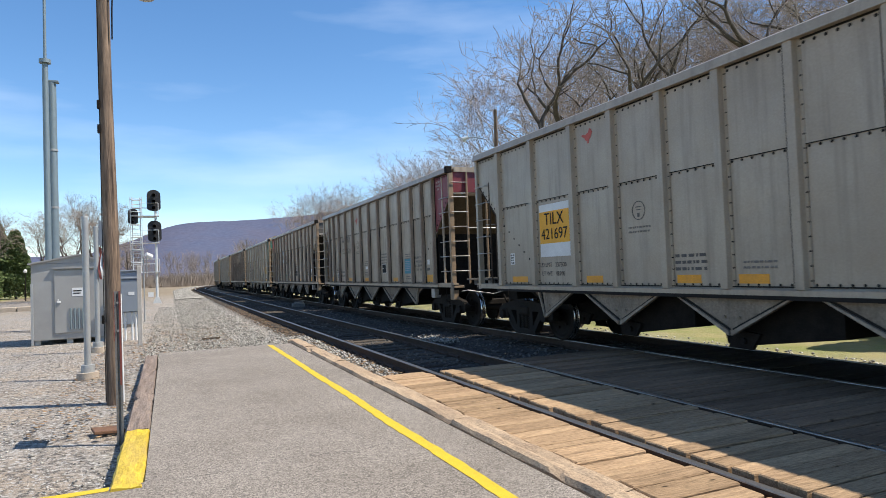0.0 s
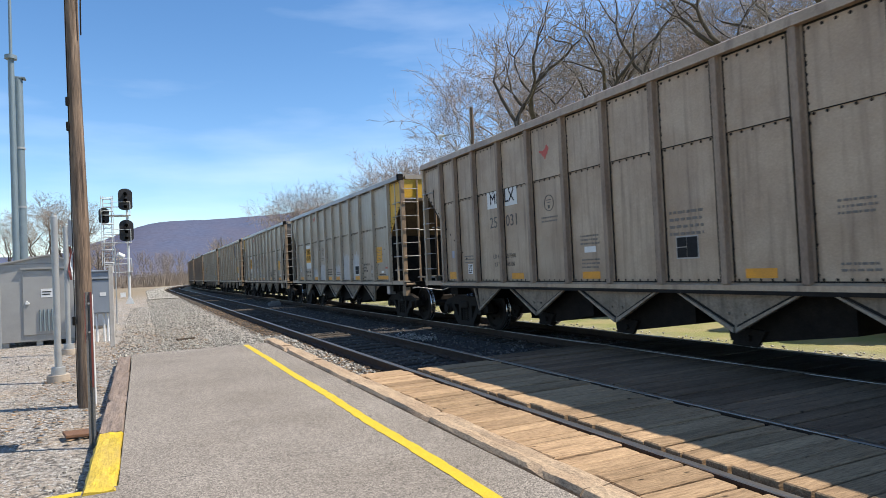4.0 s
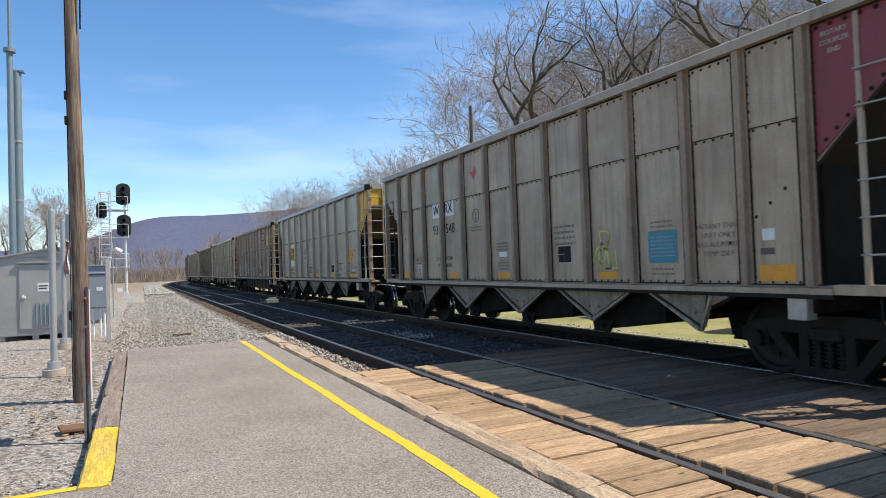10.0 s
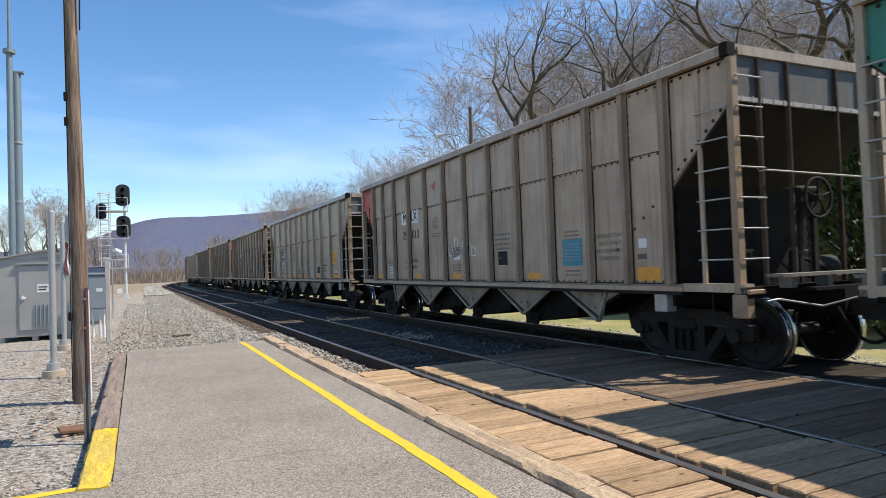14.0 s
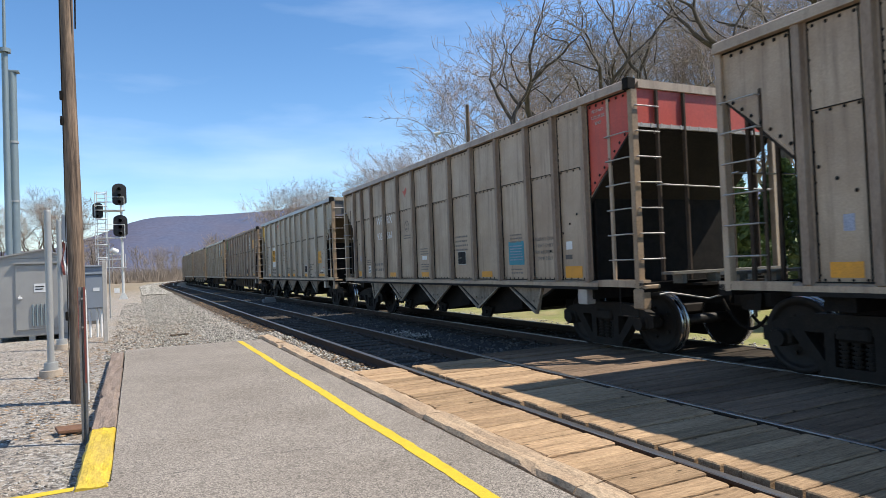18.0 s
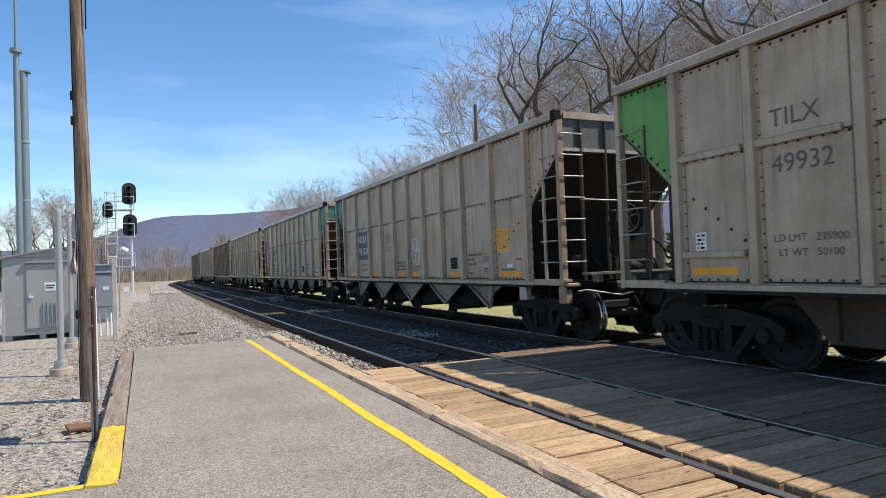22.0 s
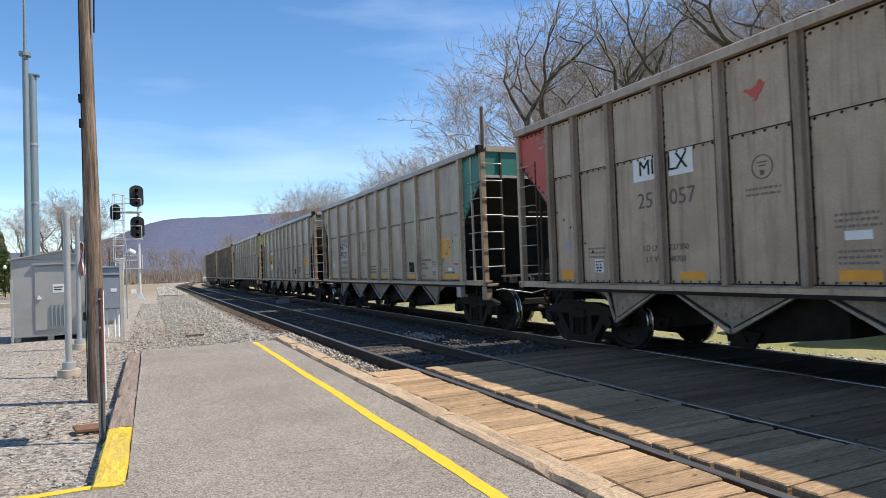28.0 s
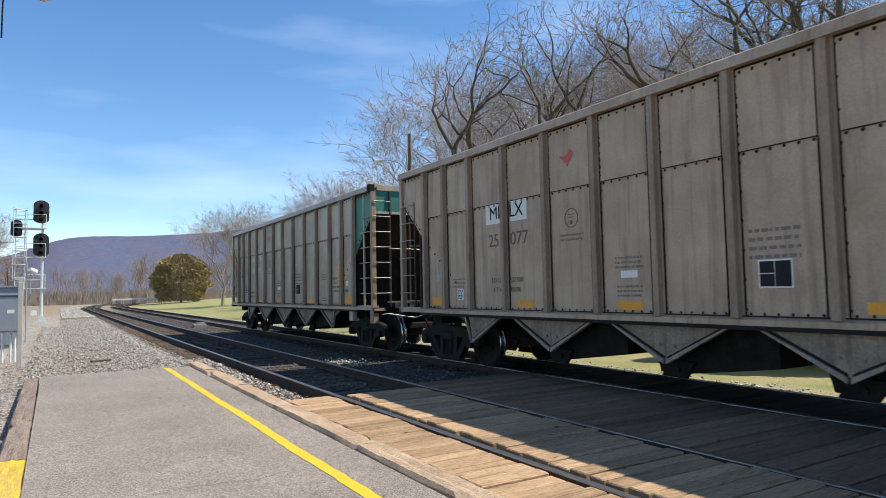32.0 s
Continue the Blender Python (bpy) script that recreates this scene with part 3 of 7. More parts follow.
def build_ground():
    xs = spaced([(-4200, -400, 950), (-400, -60, 68), (-60, -12, 4), (-12, -0.9, 0.3), (-0.9, 12.5, 0.45), (12.5, 60, 3.5), (60, 400, 68), (400, 4200, 950)])
    ys = spaced([(-4200, -400, 950), (-400, -20, 76), (-20, 4, 3), (4, 30, 0.4), (30, 60, 1.5), (60, 160, 6), (160, 400, 40), (400, 4200, 950)])
    v = [(x, y, ground_z(x, y)) for y in ys for x in xs]
    n = len(xs)
    f = [(j * n + i, j * n + i + 1, (j + 1) * n + i + 1, (j + 1) * n + i) for j in range(len(ys) - 1) for i in range(n - 1)]
    m = bpy.data.materials.new("ground_soil")
    m.use_nodes = True
    t = m.node_tree
    nd, l = t.nodes, t.links
    b = nd["Principled BSDF"]
    b.inputs["Roughness"].default_value = 0.95
    tc = nd.new("ShaderNodeTexCoord")
    sep = nd.new("ShaderNodeSeparateXYZ")
    l.new(tc.outputs["Object"], sep.inputs[0])

    def tex(scale, detail=4, rough=0.6):
        q = nd.new("ShaderNodeTexNoise")
        q.inputs["Scale"].default_value, q.inputs["Detail"].default_value, q.inputs["Roughness"].default_value = scale, detail, rough
        l.new(tc.outputs["Object"], q.inputs["Vector"])
        return q.outputs[0]

    def ramp(src, a, b_, c=0.0, d=1.0):
        q = nd.new("ShaderNodeMapRange")
        q.inputs[1].default_value, q.inputs[2].default_value, q.inputs[3].default_value, q.inputs[4].default_value = a, b_, c, d
        l.new(src, q.inputs[0])
        return q.outputs[0]

    def math_(op, a, b_):
        q = nd.new("ShaderNodeMath")
        q.operation = op
        for i, s in enumerate((a, b_)):
            if isinstance(s, (int, float)):
                q.inputs[i].default_value = s
            else:
                l.new(s, q.inputs[i])
        return q.outputs[0]

    def blend(fac, a, b_):
        q = nd.new("ShaderNodeMix")
        q.data_type = "RGBA"
        l.new(fac, q.inputs[0])
        for i, s in ((6, a), (7, b_)):
            if isinstance(s, tuple):
                q.inputs[i].default_value = (*s, 1)
            else:
                l.new(s, q.inputs[i])
        return q.outputs[2]

    gravel = blend(ramp(tex(0.8), 0.4, 0.65), (0.35, 0.315, 0.27), (0.38, 0.30, 0.215))
    gravel = blend(ramp(tex(0.45, 5, 0.7), 0.56, 0.68), gravel, (0.23, 0.175, 0.12))
    gravel = blend(ramp(tex(14, 6, 0.8), 0.45, 0.58), gravel, (0.085, 0.075, 0.065))
    gravel = blend(ramp(tex(19, 5, 0.75), 0.53, 0.62), gravel, (0.55, 0.53, 0.49))
    dry = blend(ramp(tex(0.35), 0.4, 0.6), (0.266, 0.207, 0.141), (0.185, 0.152, 0.0925))
    green = blend(ramp(tex(0.7), 0.35, 0.65), (0.19, 0.215, 0.05), (0.32, 0.275, 0.12))
    green = blend(ramp(tex(9, 4), 0.5, 0.8), green, (0.222, 0.192, 0.104))
    x, y = sep.outputs[0], sep.outputs[1]
    wob = math_("MULTIPLY", math_("SUBTRACT", tex(0.5), 0.5), 4.0)
    right = ramp(math_("ADD", x, math_("MULTIPLY", wob, 0.6)), 10.6, 12.4)
    far = ramp(math_("ADD", math_("ADD", y, math_("MULTIPLY", wob, 6.0)), math_("MULTIPLY", x, -2.2)), 55.0, 90.0)
    farther = ramp(y, 150.0, 240.0)
    left = ramp(math_("ADD", x, wob), -17.0, -19.0)
    # dark strip along the tracks: the train's shade put into the soil colour
    shaded_bed = math_("MULTIPLY", ramp(math_("ADD", x, math_("MULTIPLY", wob, 0.1)), 2.75, 3.15), ramp(x, 9.9, 9.4))
    gravel = blend(shaded_bed, gravel, (0.045, 0.04, 0.036))
    c = blend(far, gravel, dry)
    c = blend(left, c, green)
    c = blend(right, c, green)
    c = blend(farther, c, dry)
    l.new(c, b.inputs["Base Color"])
    bp = nd.new("ShaderNodeBump")
    bp.inputs["Strength"].default_value, bp.inputs["Distance"].default_value = 0.9, 0.04
    l.new(tex(30, 4, 0.7), bp.inputs["Height"])
    l.new(bp.outputs[0], b.inputs["Normal"])
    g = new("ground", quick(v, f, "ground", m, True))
    tagged(g, "pale gravel yard with dry soil and grass verges", "ground", kind="structure")


build_ground()


def scatter(name, label, spots, sizes, material, flat=0.7, seed=1, category="gravel"):
    """Many broken stones as one object; spots is an array of x, y, z."""
    rng = np.random.default_rng(seed)
    k = len(spots)
    base = np.array([(1, 0, 0), (-0.9, 0.15, 0.1), (0.1, 1, -0.1), (-0.1, -0.9, 0.1), (0.15, 0.1, 0.9), (0, -0.1, -0.8)], float)
    tri = np.array([(0, 2, 4), (2, 1, 4), (1, 3, 4), (3, 0, 4), (2, 0, 5), (1, 2, 5), (3, 1, 5), (0, 3, 5)])
    a = rng.uniform(0, 2 * np.pi, k)
    sc = np.asarray(sizes)[:, None] * rng.uniform(0.6, 1.3, (k, 3)) * np.array([1, 1, flat])
    p = base[None] * (1 + rng.uniform(-0.25, 0.25, (k, 6, 3)))
    p = p * sc[:, None]
    c, s = np.cos(a)[:, None], np.sin(a)[:, None]
    q = np.stack([p[..., 0] * c - p[..., 1] * s, p[..., 0] * s + p[..., 1] * c, p[..., 2]], -1) + np.asarray(spots)[:, None]
    me = bpy.data.meshes.new(name)
    me.vertices.add(k * 6)
    me.vertices.foreach_set("co", q.ravel())
    fc = (tri[None] + 6 * np.arange(k)[:, None, None]).reshape(-1)
    me.loops.add(len(fc))
    me.loops.foreach_set("vertex_index", fc.astype(np.int32))
    me.polygons.add(k * 8)
    me.polygons.foreach_set("loop_start", np.arange(0, len(fc), 3, dtype=np.int32))
    me.update(calc_edges=True)
    me.validate()
    me.materials.append(material)
    return tagged(new(name, me), label, category, kind="stuff")


def stone_mat(name, a, b_, d):
    m = mat(name, a, 0.92, 0, b_, 30, 0.8, 90, 0.25, 0.2)
    n, l = m.node_tree.nodes, m.node_tree.links
    g = n.new("ShaderNodeNewGeometry")
    r = n.new("ShaderNodeMapRange")
    r.inputs[3].default_value, r.inputs[4].default_value = 1 - d, 1 + d
    l.new(g.outputs["Random Per Island"], r.inputs[0])
    s = n.new("ShaderNodeVectorMath")
    s.operation = "SCALE"
    bsdf = n["Principled BSDF"]
    src = bsdf.inputs["Base Color"].links[0].from_socket
    l.new(src, s.inputs[0])
    l.new(r.outputs[0], s.inputs["Scale"])
    l.new(s.outputs[0], bsdf.inputs["Base Color"])
    return m


def build_ballast():
    rng = np.random.default_rng(5)
    # the dark stone holds the train's shade in its colour
    pale, dark = stone_mat("pale_stone", (0.36, 0.345, 0.305), (0.24, 0.222, 0.19), 0.7), stone_mat("shaded_stone", (0.125, 0.112, 0.096), (0.07, 0.06, 0.05), 0.6)

    def field(k, x0, x1, y0, y1, z, near=1.6):
        y = y0 + (y1 - y0) * rng.uniform(0, 1, k) ** near
        return np.stack([rng.uniform(x0, x1, k), y, np.full(k, z) + rng.uniform(-0.015, 0.02, k)], -1)

    p = field(7000, 2.95, 7.55, 9.4, 60, -0.185)
    scatter("track_ballast", "dark ballast stones between the crossties, with painted shade", p, rng.uniform(0.025, 0.05, len(p)), dark, seed=2, category="ballast")
    p = field(2500, 7.6, 9.6, 9.4, 50, -0.185)
    scatter("track_ballast", "dark ballast stones under the train, with painted shade", p, rng.uniform(0.025, 0.05, len(p)), dark, seed=3, category="ballast")
    p = np.concatenate([field(15000, 0.4, 3.1, 15.2, 62, -0.19), field(3500, -0.6, 0.9, 15.2, 45, -0.175), field(2500, 2.7, 3.45, 9.3, 18, -0.14, 1.0)])
    scatter("shoulder_ballast", "loose pale grey ballast along the rail", p, rng.uniform(0.016, 0.038, len(p)), pale, seed=4, category="ballast")
    q = field(7000, 0.6, 3.0, 60, 170, -0.12, 1.3)
    q = np.array([(*on_track(x, y)[:2], z) for x, y, z in q])
    scatter("shoulder_ballast", "pale grey ballast along the far bend", q, rng.uniform(0.04, 0.09, len(q)), pale, seed=14, category="ballast")
    # a small pale heap and thin spills of fresh stone between the tracks
    k = 260
    p = np.stack([rng.normal(5.95, 0.16, k), rng.normal(14.6, 0.42, k), rng.uniform(-0.16, -0.10, k)], -1)
    scatter("spilled_stone", "small spill of pale stone between the tracks", p, rng.uniform(0.02, 0.045, len(p)), pale, seed=8, category="gravel")
    # dry leaves and straw caught along the kerb, the rail and the shoulder
    p = np.concatenate([field(2000, 2.9, 3.5, 9.5, 40, -0.135, 1.3), field(900, -0.6, 1.6, 15.2, 24, -0.15, 1.2), field(700, -1.6, -0.5, 8, 20, -0.14, 1.0)])
    leaf = stone_mat("dry_leaf", (0.30, 0.19, 0.10), (0.20, 0.12, 0.06), 0.45)
    scatter("leaf_litter", "dry brown leaves and straw on the gravel", p, rng.uniform(0.018, 0.042, len(p)), leaf, 0.15, 9, "leaf litter")
    p = field(16000, -7.5, -0.5, 5.2, 34, -0.165)
    keep = rng.uniform(0, 1, len(p)) < np.array([0.55 + 0.9 * smooth_noise(q[0], q[1], 1.3) for q in p])
    p = p[keep]
    scatter("yard_gravel", "scattered pale gravel stones on the yard", p, rng.uniform(0.006, 0.022, len(p)), pale, seed=6)
    p = field(2200, 9.3, 11.6, 3, 45, -0.35)
    scatter("verge_gravel", "pale gravel beside the far rail", p, rng.uniform(0.02, 0.045, len(p)), pale, seed=7)


build_ballast()

# ---- platform ----
PLAT_END, WIDE = 15.05, 5.55


def rough_beam(x0, x1, y0, y1, z0, z1, material, seed, worn=0.016):
    """A timber along y with worn, splintered arrises."""
    k = max(int((y1 - y0) / 0.07), 4)
    prof = [(0, 0.0), (0, 0.86), (0.10, 1.0), (0.3, 1.0), (0.5, 1.0), (0.7, 1.0), (0.9, 1.0), (1, 0.86), (1, 0.0)]
    v, f, n = [], [], len(prof)
    for i in range(k + 1):
        y = y0 + (y1 - y0) * i / k
        for j, (u, w) in enumerate(prof):
            q = Vector((y * 1.7, j * 0.9, seed))
            e = worn * (noise.noise(q) + 0.6 * noise.noise(q * 4.1)) if w > 0.5 else 0.0
            bite = 0.05 * max(noise.noise(Vector((y * 2.3, seed, u * 9))) - 0.32, 0) * 2 if j in (1, 2, 6, 7) else 0.0
            v.append((x0 + (x1 - x0) * u + (e if j in (1, 7) else 0) + (bite if u < 0.5 else -bite), y, z0 + (z1 - z0) * w + e - bite))
    for i in range(k):
        f += [(i * n + j, i * n + j + 1, (i + 1) * n + j + 1, (i + 1) * n + j) for j in range(n - 1)]
    f += [tuple(range(n)), tuple(range(k * n + n - 1, k * n - 1, -1))]
    me = quick(v, f, "kerb_beam", material)
    bm = bmesh.new()
    bm.from_mesh(me)
    bmesh.ops.recalc_face_normals(bm, faces=bm.faces)
    bm.to_mesh(me)
    bm.free()
    return me


def build_platform():
    s = Shape()
    s.prism([(-9, -12), (2.55, -12), (2.55, PLAT_END), (-0.198, PLAT_END), (-0.198, WIDE), (-9, WIDE)], "z", -0.3, 0.0)
    p = new("platform", s.mesh("platform", M["asphalt"]))
    tagged(p, "worn grey asphalt station platform with fine cracks", "platform", kind="structure")
    # concrete lip at the end of the asphalt
    s = Shape().box(-0.2, 2.5, PLAT_END, PLAT_END + 0.07, -0.3, -0.012, 0.01)
    part("end_lip", s.mesh("end_lip", M["concrete"]), p, "pale concrete lip")
    # painted line, a little uneven
    rnd = random.Random(4)

    def stripe(name, along, a, b, lo, hi, z):
        k = int(abs(b - a) / 0.12)
        v = []
        for i in range(k + 1):
            q = a + (b - a) * i / k
            e = 0.012 * noise.noise(Vector((q * 0.9, lo, 0.4))) + 0.007 * noise.noise(Vector((q * 3.1, lo, 2.4)))
            e0, e1 = lo + e + rnd.uniform(-0.006, 0.006), hi + e + rnd.uniform(-0.006, 0.006)
            v += [(e0, q, z), (e1, q, z)] if along == "y" else [(q, e0, z), (q, e1, z)]
        f = [(2 * i, 2 * i + 1, 2 * i + 3, 2 * i + 2) for i in range(k)]
        o = part(name, quick(v, f, name, M["line"]), p, "bright yellow painted line")
        return o

    stripe("yellow_line", "y", -12, PLAT_END - 0.1, 2.02, 2.135, 0.004)
    stripe("yellow_edge_line", "x", -9, -0.44, 5.44, 5.54, 0.004)
    # fine cracks
    crack = mat("crack_black", (0.05, 0.047, 0.045), 0.95)
    for y0, x0, x1 in ((5.55, -0.17, 1.95), (7.9, 0.1, 1.6), (10.4, -0.15, 2.0), (12.3, 0.5, 2.5)):
        v, q = [], y0
        k = 40
        for i in range(k + 1):
            x = x0 + (x1 - x0) * i / k
            q += rnd.uniform(-0.035, 0.033)
            w = 0.0015 + 0.003 * rnd.random()
            v += [(x, q - w, 0.0035), (x, q + w, 0.0035)]
        part("crack", quick(v, [(2 * i, 2 * i + 1, 2 * i + 3, 2 * i + 2) for i in range(k)], "crack", crack), p)
    # timber kerb towards the track
    kerb = thing("track_kerb", "sun-bleached timber kerb beams along the platform edge", "kerb", kind="structure")
    y = PLAT_END + 0.65
    for n in (1.9, 2.6, 2.45, 2.7, 2.5, 2.6, 2.6, 2.6, 2.6, 2.6):
        part("kerb_beam", rough_beam(2.6, 2.88, y - n + 0.012, y, -0.24, 0.02 + rnd.uniform(-0.014, 0.014), M["kerb_wood"], y), kerb)
        y -= n
    left = thing("yard_kerb", "weathered timber kerb with a yellow painted end", "kerb", kind="structure")
    part("painted_beam", rough_beam(-0.445, -0.2, 5.42, 7.5, -0.26, 0.012, M["yellow_wood"], 5.45), left, "yellow painted timber")
    part("bare_beam", rough_beam(-0.45, -0.2, 7.515, 9.9, -0.26, 0.006, M["old_wood"], 7.515), left)
    part("bare_beam", rough_beam(-0.46, -0.2, 9.92, 12.35, -0.26, -0.006, M["old_wood"], 9.92), left)
    part("bare_beam", rough_beam(-0.47, -0.22, 12.37, 14.95, -0.26, -0.02, M["old_wood"], 12.37), left)


build_platform()


# ---- tracks ----
def build_track(name, label, x, ties_from):
    track = thing(name, label, "track", kind="structure")
    ss = [-40 + 4 * i for i in range(34)] + [97 + 6 * i for i in range(60)]
    prof = [(-0.07, -0.165), (0.07, -0.165), (0.07, -0.15), (0.012, -0.125), (0.012, -0.045), (0.036, -0.035), (0.036, -0.012), (-0.036, -0.012), (-0.036, -0.035), (-0.012, -0.045), (-0.012, -0.125), (-0.07, -0.15)]
    head = [(-0.036, -0.012), (0.036, -0.012), (0.034, -0.003), (0.024, 0.0), (-0.024, 0.0), (-0.034, -0.003)]
    for off in (-GAUGE / 2, GAUGE / 2):
        made = None
        for nm, pr, mt in (("rail", prof, "rail_side"), ("rail_head", head, "rail_top")):
            v, f, k = [], [], len(pr)
            for s in ss:
                px, py, h = on_track(x + off, s)
                c, sn = math.cos(radians(h)), math.sin(radians(h))
                v += [(px + a * c, py + a * sn, z) for a, z in pr]
            for i in range(len(ss) - 1):
                f += [(i * k + j, i * k + (j + 1) % k, (i + 1) * k + (j + 1) % k, (i + 1) * k + j) for j in range(k)]
            ob = part(nm, quick(v, f, nm, M[mt]), made or track, "polished running surface" if made else "")
            made = made or ob
    tie = Shape().box(-1.3, 1.3, -0.115, 0.115, -0.34, -0.165, 0.012).mesh("tie", M["tie"])
    plate = Shape().box(-0.11, 0.11, -0.09, 0.09, -0.167, -0.15).box(-0.1, -0.07, -0.05, -0.02, -0.16, -0.125).box(0.07, 0.1, 0.02, 0.05, -0.16, -0.125).mesh("tie_plate", M["rail_side"])
    rnd = random.Random(int(x * 10))
    far = Shape()
    s = ties_from
    i = 0
    while s < 330:
        px, py, h = on_track(x, s)
        if i < 110:
            part("tie", tie, track, at=(px + rnd.uniform(-0.03, 0.03), py, rnd.uniform(-0.008, 0.004)), turn=(0, 0, h + rnd.uniform(-0.6, 0.6)))
        else:
            m = pose(px, py, 0, 0, 0, h)
            q = [m @ Vector(c) for c in ((-1.3, -0.115, -0.165), (1.3, -0.115, -0.165), (1.3, 0.115, -0.165), (-1.3, 0.115, -0.165), (-1.3, -0.115, -0.34), (1.3, -0.115, -0.34), (1.3, 0.115, -0.34), (-1.3, 0.115, -0.34))]
            far.add(q, [(0, 1, 2, 3), (0, 4, 5, 1), (2, 6, 7, 3)])
        if i < 45:
            for off in (-GAUGE / 2, GAUGE / 2):
                part("tie_plate", plate, track, at=(px + off, py, 0), turn=(0, 0, h))
        s += 0.55
        i += 1
    o = part("far_ties", far.mesh("far_ties", M["tie"]), track)
    o["kind"] = "stuff"
    return track


track_1 = build_track("track_1", "empty near railway track of worn steel rails on crossties", TRACK_1, 9.75)
track_2 = build_track("track_2", "far railway track of worn steel rails under the train", TRACK_2, 9.75)


# ---- crossing deck ----
def add_knots(m):
    """Dark knots, nail heads and split lines in the plank's wood."""
    n, l = m.node_tree.nodes, m.node_tree.links
    bsdf = n["Principled BSDF"]
    src = bsdf.inputs["Base Color"].links[0].from_socket
    tc, info = n.new("ShaderNodeTexCoord"), n.new("ShaderNodeObjectInfo")
    for stretch, a, b_, dark, thin in (((2.6, 6.0, 1.0), 0.04, 0.10, 0.2, False), ((0.5, 34.0, 1.0), 0.66, 0.72, 0.35, True), ((1.5, 12.0, 1.0), 0.55, 0.75, 0.72, True)):
        sh = n.new("ShaderNodeVectorMath")
        sh.operation = "MULTIPLY_ADD"
        l.new(info.outputs["Random"], sh.inputs[0])
        sh.inputs[1].default_value = (61.0, 29.0, 0.0)
        l.new(tc.outputs["Object"], sh.inputs[2])
        mp = n.new("ShaderNodeMapping")
        mp.inputs["Scale"].default_value = stretch
        l.new(sh.outputs[0], mp.inputs[0])
        tx = n.new("ShaderNodeTexNoise" if thin else "ShaderNodeTexVoronoi")
        tx.inputs["Scale"].default_value = 1.0
        l.new(mp.outputs[0], tx.inputs["Vector"])
        r = n.new("ShaderNodeMapRange")
        r.inputs[1].default_value, r.inputs[2].default_value = a, b_
        r.inputs[3].default_value, r.inputs[4].default_value = (1.0, dark) if thin else (dark, 1.0)
        l.new(tx.outputs[0], r.inputs[0])
        sc = n.new("ShaderNodeVectorMath")
        sc.operation = "SCALE"
        l.new(src, sc.inputs[0])
        l.new(r.outputs[0], sc.inputs["Scale"])
        src = sc.outputs[0]
    l.new(src, bsdf.inputs["Base Color"])


add_knots(M["plank"])
add_knots(M["shaded_plank"])
add_knots(M["stained_shaded_plank"])


def build_deck():
    deck = thing("crossing_deck", "worn timber plank crossing across both tracks", "crossing", kind="structure")
    rnd = random.Random(11)
    lanes = [(2.9, TRACK_1 - 0.755 - 0.075, 9.35, 0.0), (TRACK_1 - 0.755 + 0.13, TRACK_1 + 0.755 - 0.12, 9.25, 0.005), (TRACK_1 + 0.755 + 0.06, TRACK_2 - 0.755 - 0.05, 9.6, 0.0), (TRACK_2 - 0.755 + 0.1, TRACK_2 + 0.755 - 0.1, 9.4, 0.0)]
    cache = {}
    for k, (a, b, top, z) in enumerate(lanes):
        y = top
        while y > -3:
            w = rnd.choice((0.18, 0.20, 0.22, 0.24, 0.28) if k < 3 else (0.24, 0.26, 0.30, 0.34))
            key = (k, w)
            if key not in cache:
                cache[key] = [Shape().box(0, b - a - rnd.uniform(0, 0.03), -w + 0.02, 0, -0.11, 0, 0.01).mesh("plank", M[("plank", "plank", "stained_shaded_plank", "shaded_plank")[k]]) for _ in range(3)]
            part("plank", rnd.choice(cache[key]), deck, at=(a + rnd.uniform(-0.015, 0.025) * (k == 1) + rnd.uniform(-0.015, 0.02), y, z + rnd.uniform(-0.014, 0.006)), turn=(0, 0, rnd.uniform(-0.5, 0.5)))
            y -= w
    s = Shape()
    for k, (a, b, top, z) in enumerate(lanes):
        s.box(a + 0.12, b - 0.12, -3, top - 0.1, -0.25, -0.112)
    part("deck_bearer", s.mesh("deck_bearer", M["tie"]), deck)


build_deck()


# ---- the train ----
CAR, SPEED, BODY = 16.2, 15.71, 14.6
HALF, TOP, SILL = 1.58, 4.22, 1.06
SEAMS = {"wide": 2.84, "narrow": 3.08, "tub": 2.84}
POSTS = {
    "wide": (1.1, 2.5, 3.9, 5.05, 6.2, 7.3, 8.4, 9.55, 10.7, 12.1, 13.5),
    "narrow": (1.15, 2.0, 2.89, 3.99, 5.1, 6.23, 7.35, 8.45, 9.57, 10.69, 11.79, 12.72, 13.5),
    "tub": (1.2, 2.44, 3.77, 5.07, 6.2, 7.32, 8.43, 9.54, 10.83, 12.18, 13.4),
}
Y0 = -BODY / 2
MESHES = {}


def cached(key, make):
    if key not in MESHES:
        MESHES[key] = make()
    return MESHES[key]


def sheet(poly, x0=-HALF + 0.055, x1=-HALF + 0.075):
    return Shape().prism(poly, "x", x0, x1)


def end_bay(front):
    """The upper corner sheet of the side, cut along the slope."""
    p = [(0.03, 3.5), (0.03, TOP - 0.16), (1.06, TOP - 0.16), (1.06, 2.58)]
    if not front:
        p = [(BODY - a, z) for a, z in p][::-1]
    return [(Y0 + a, z) for a, z in p]


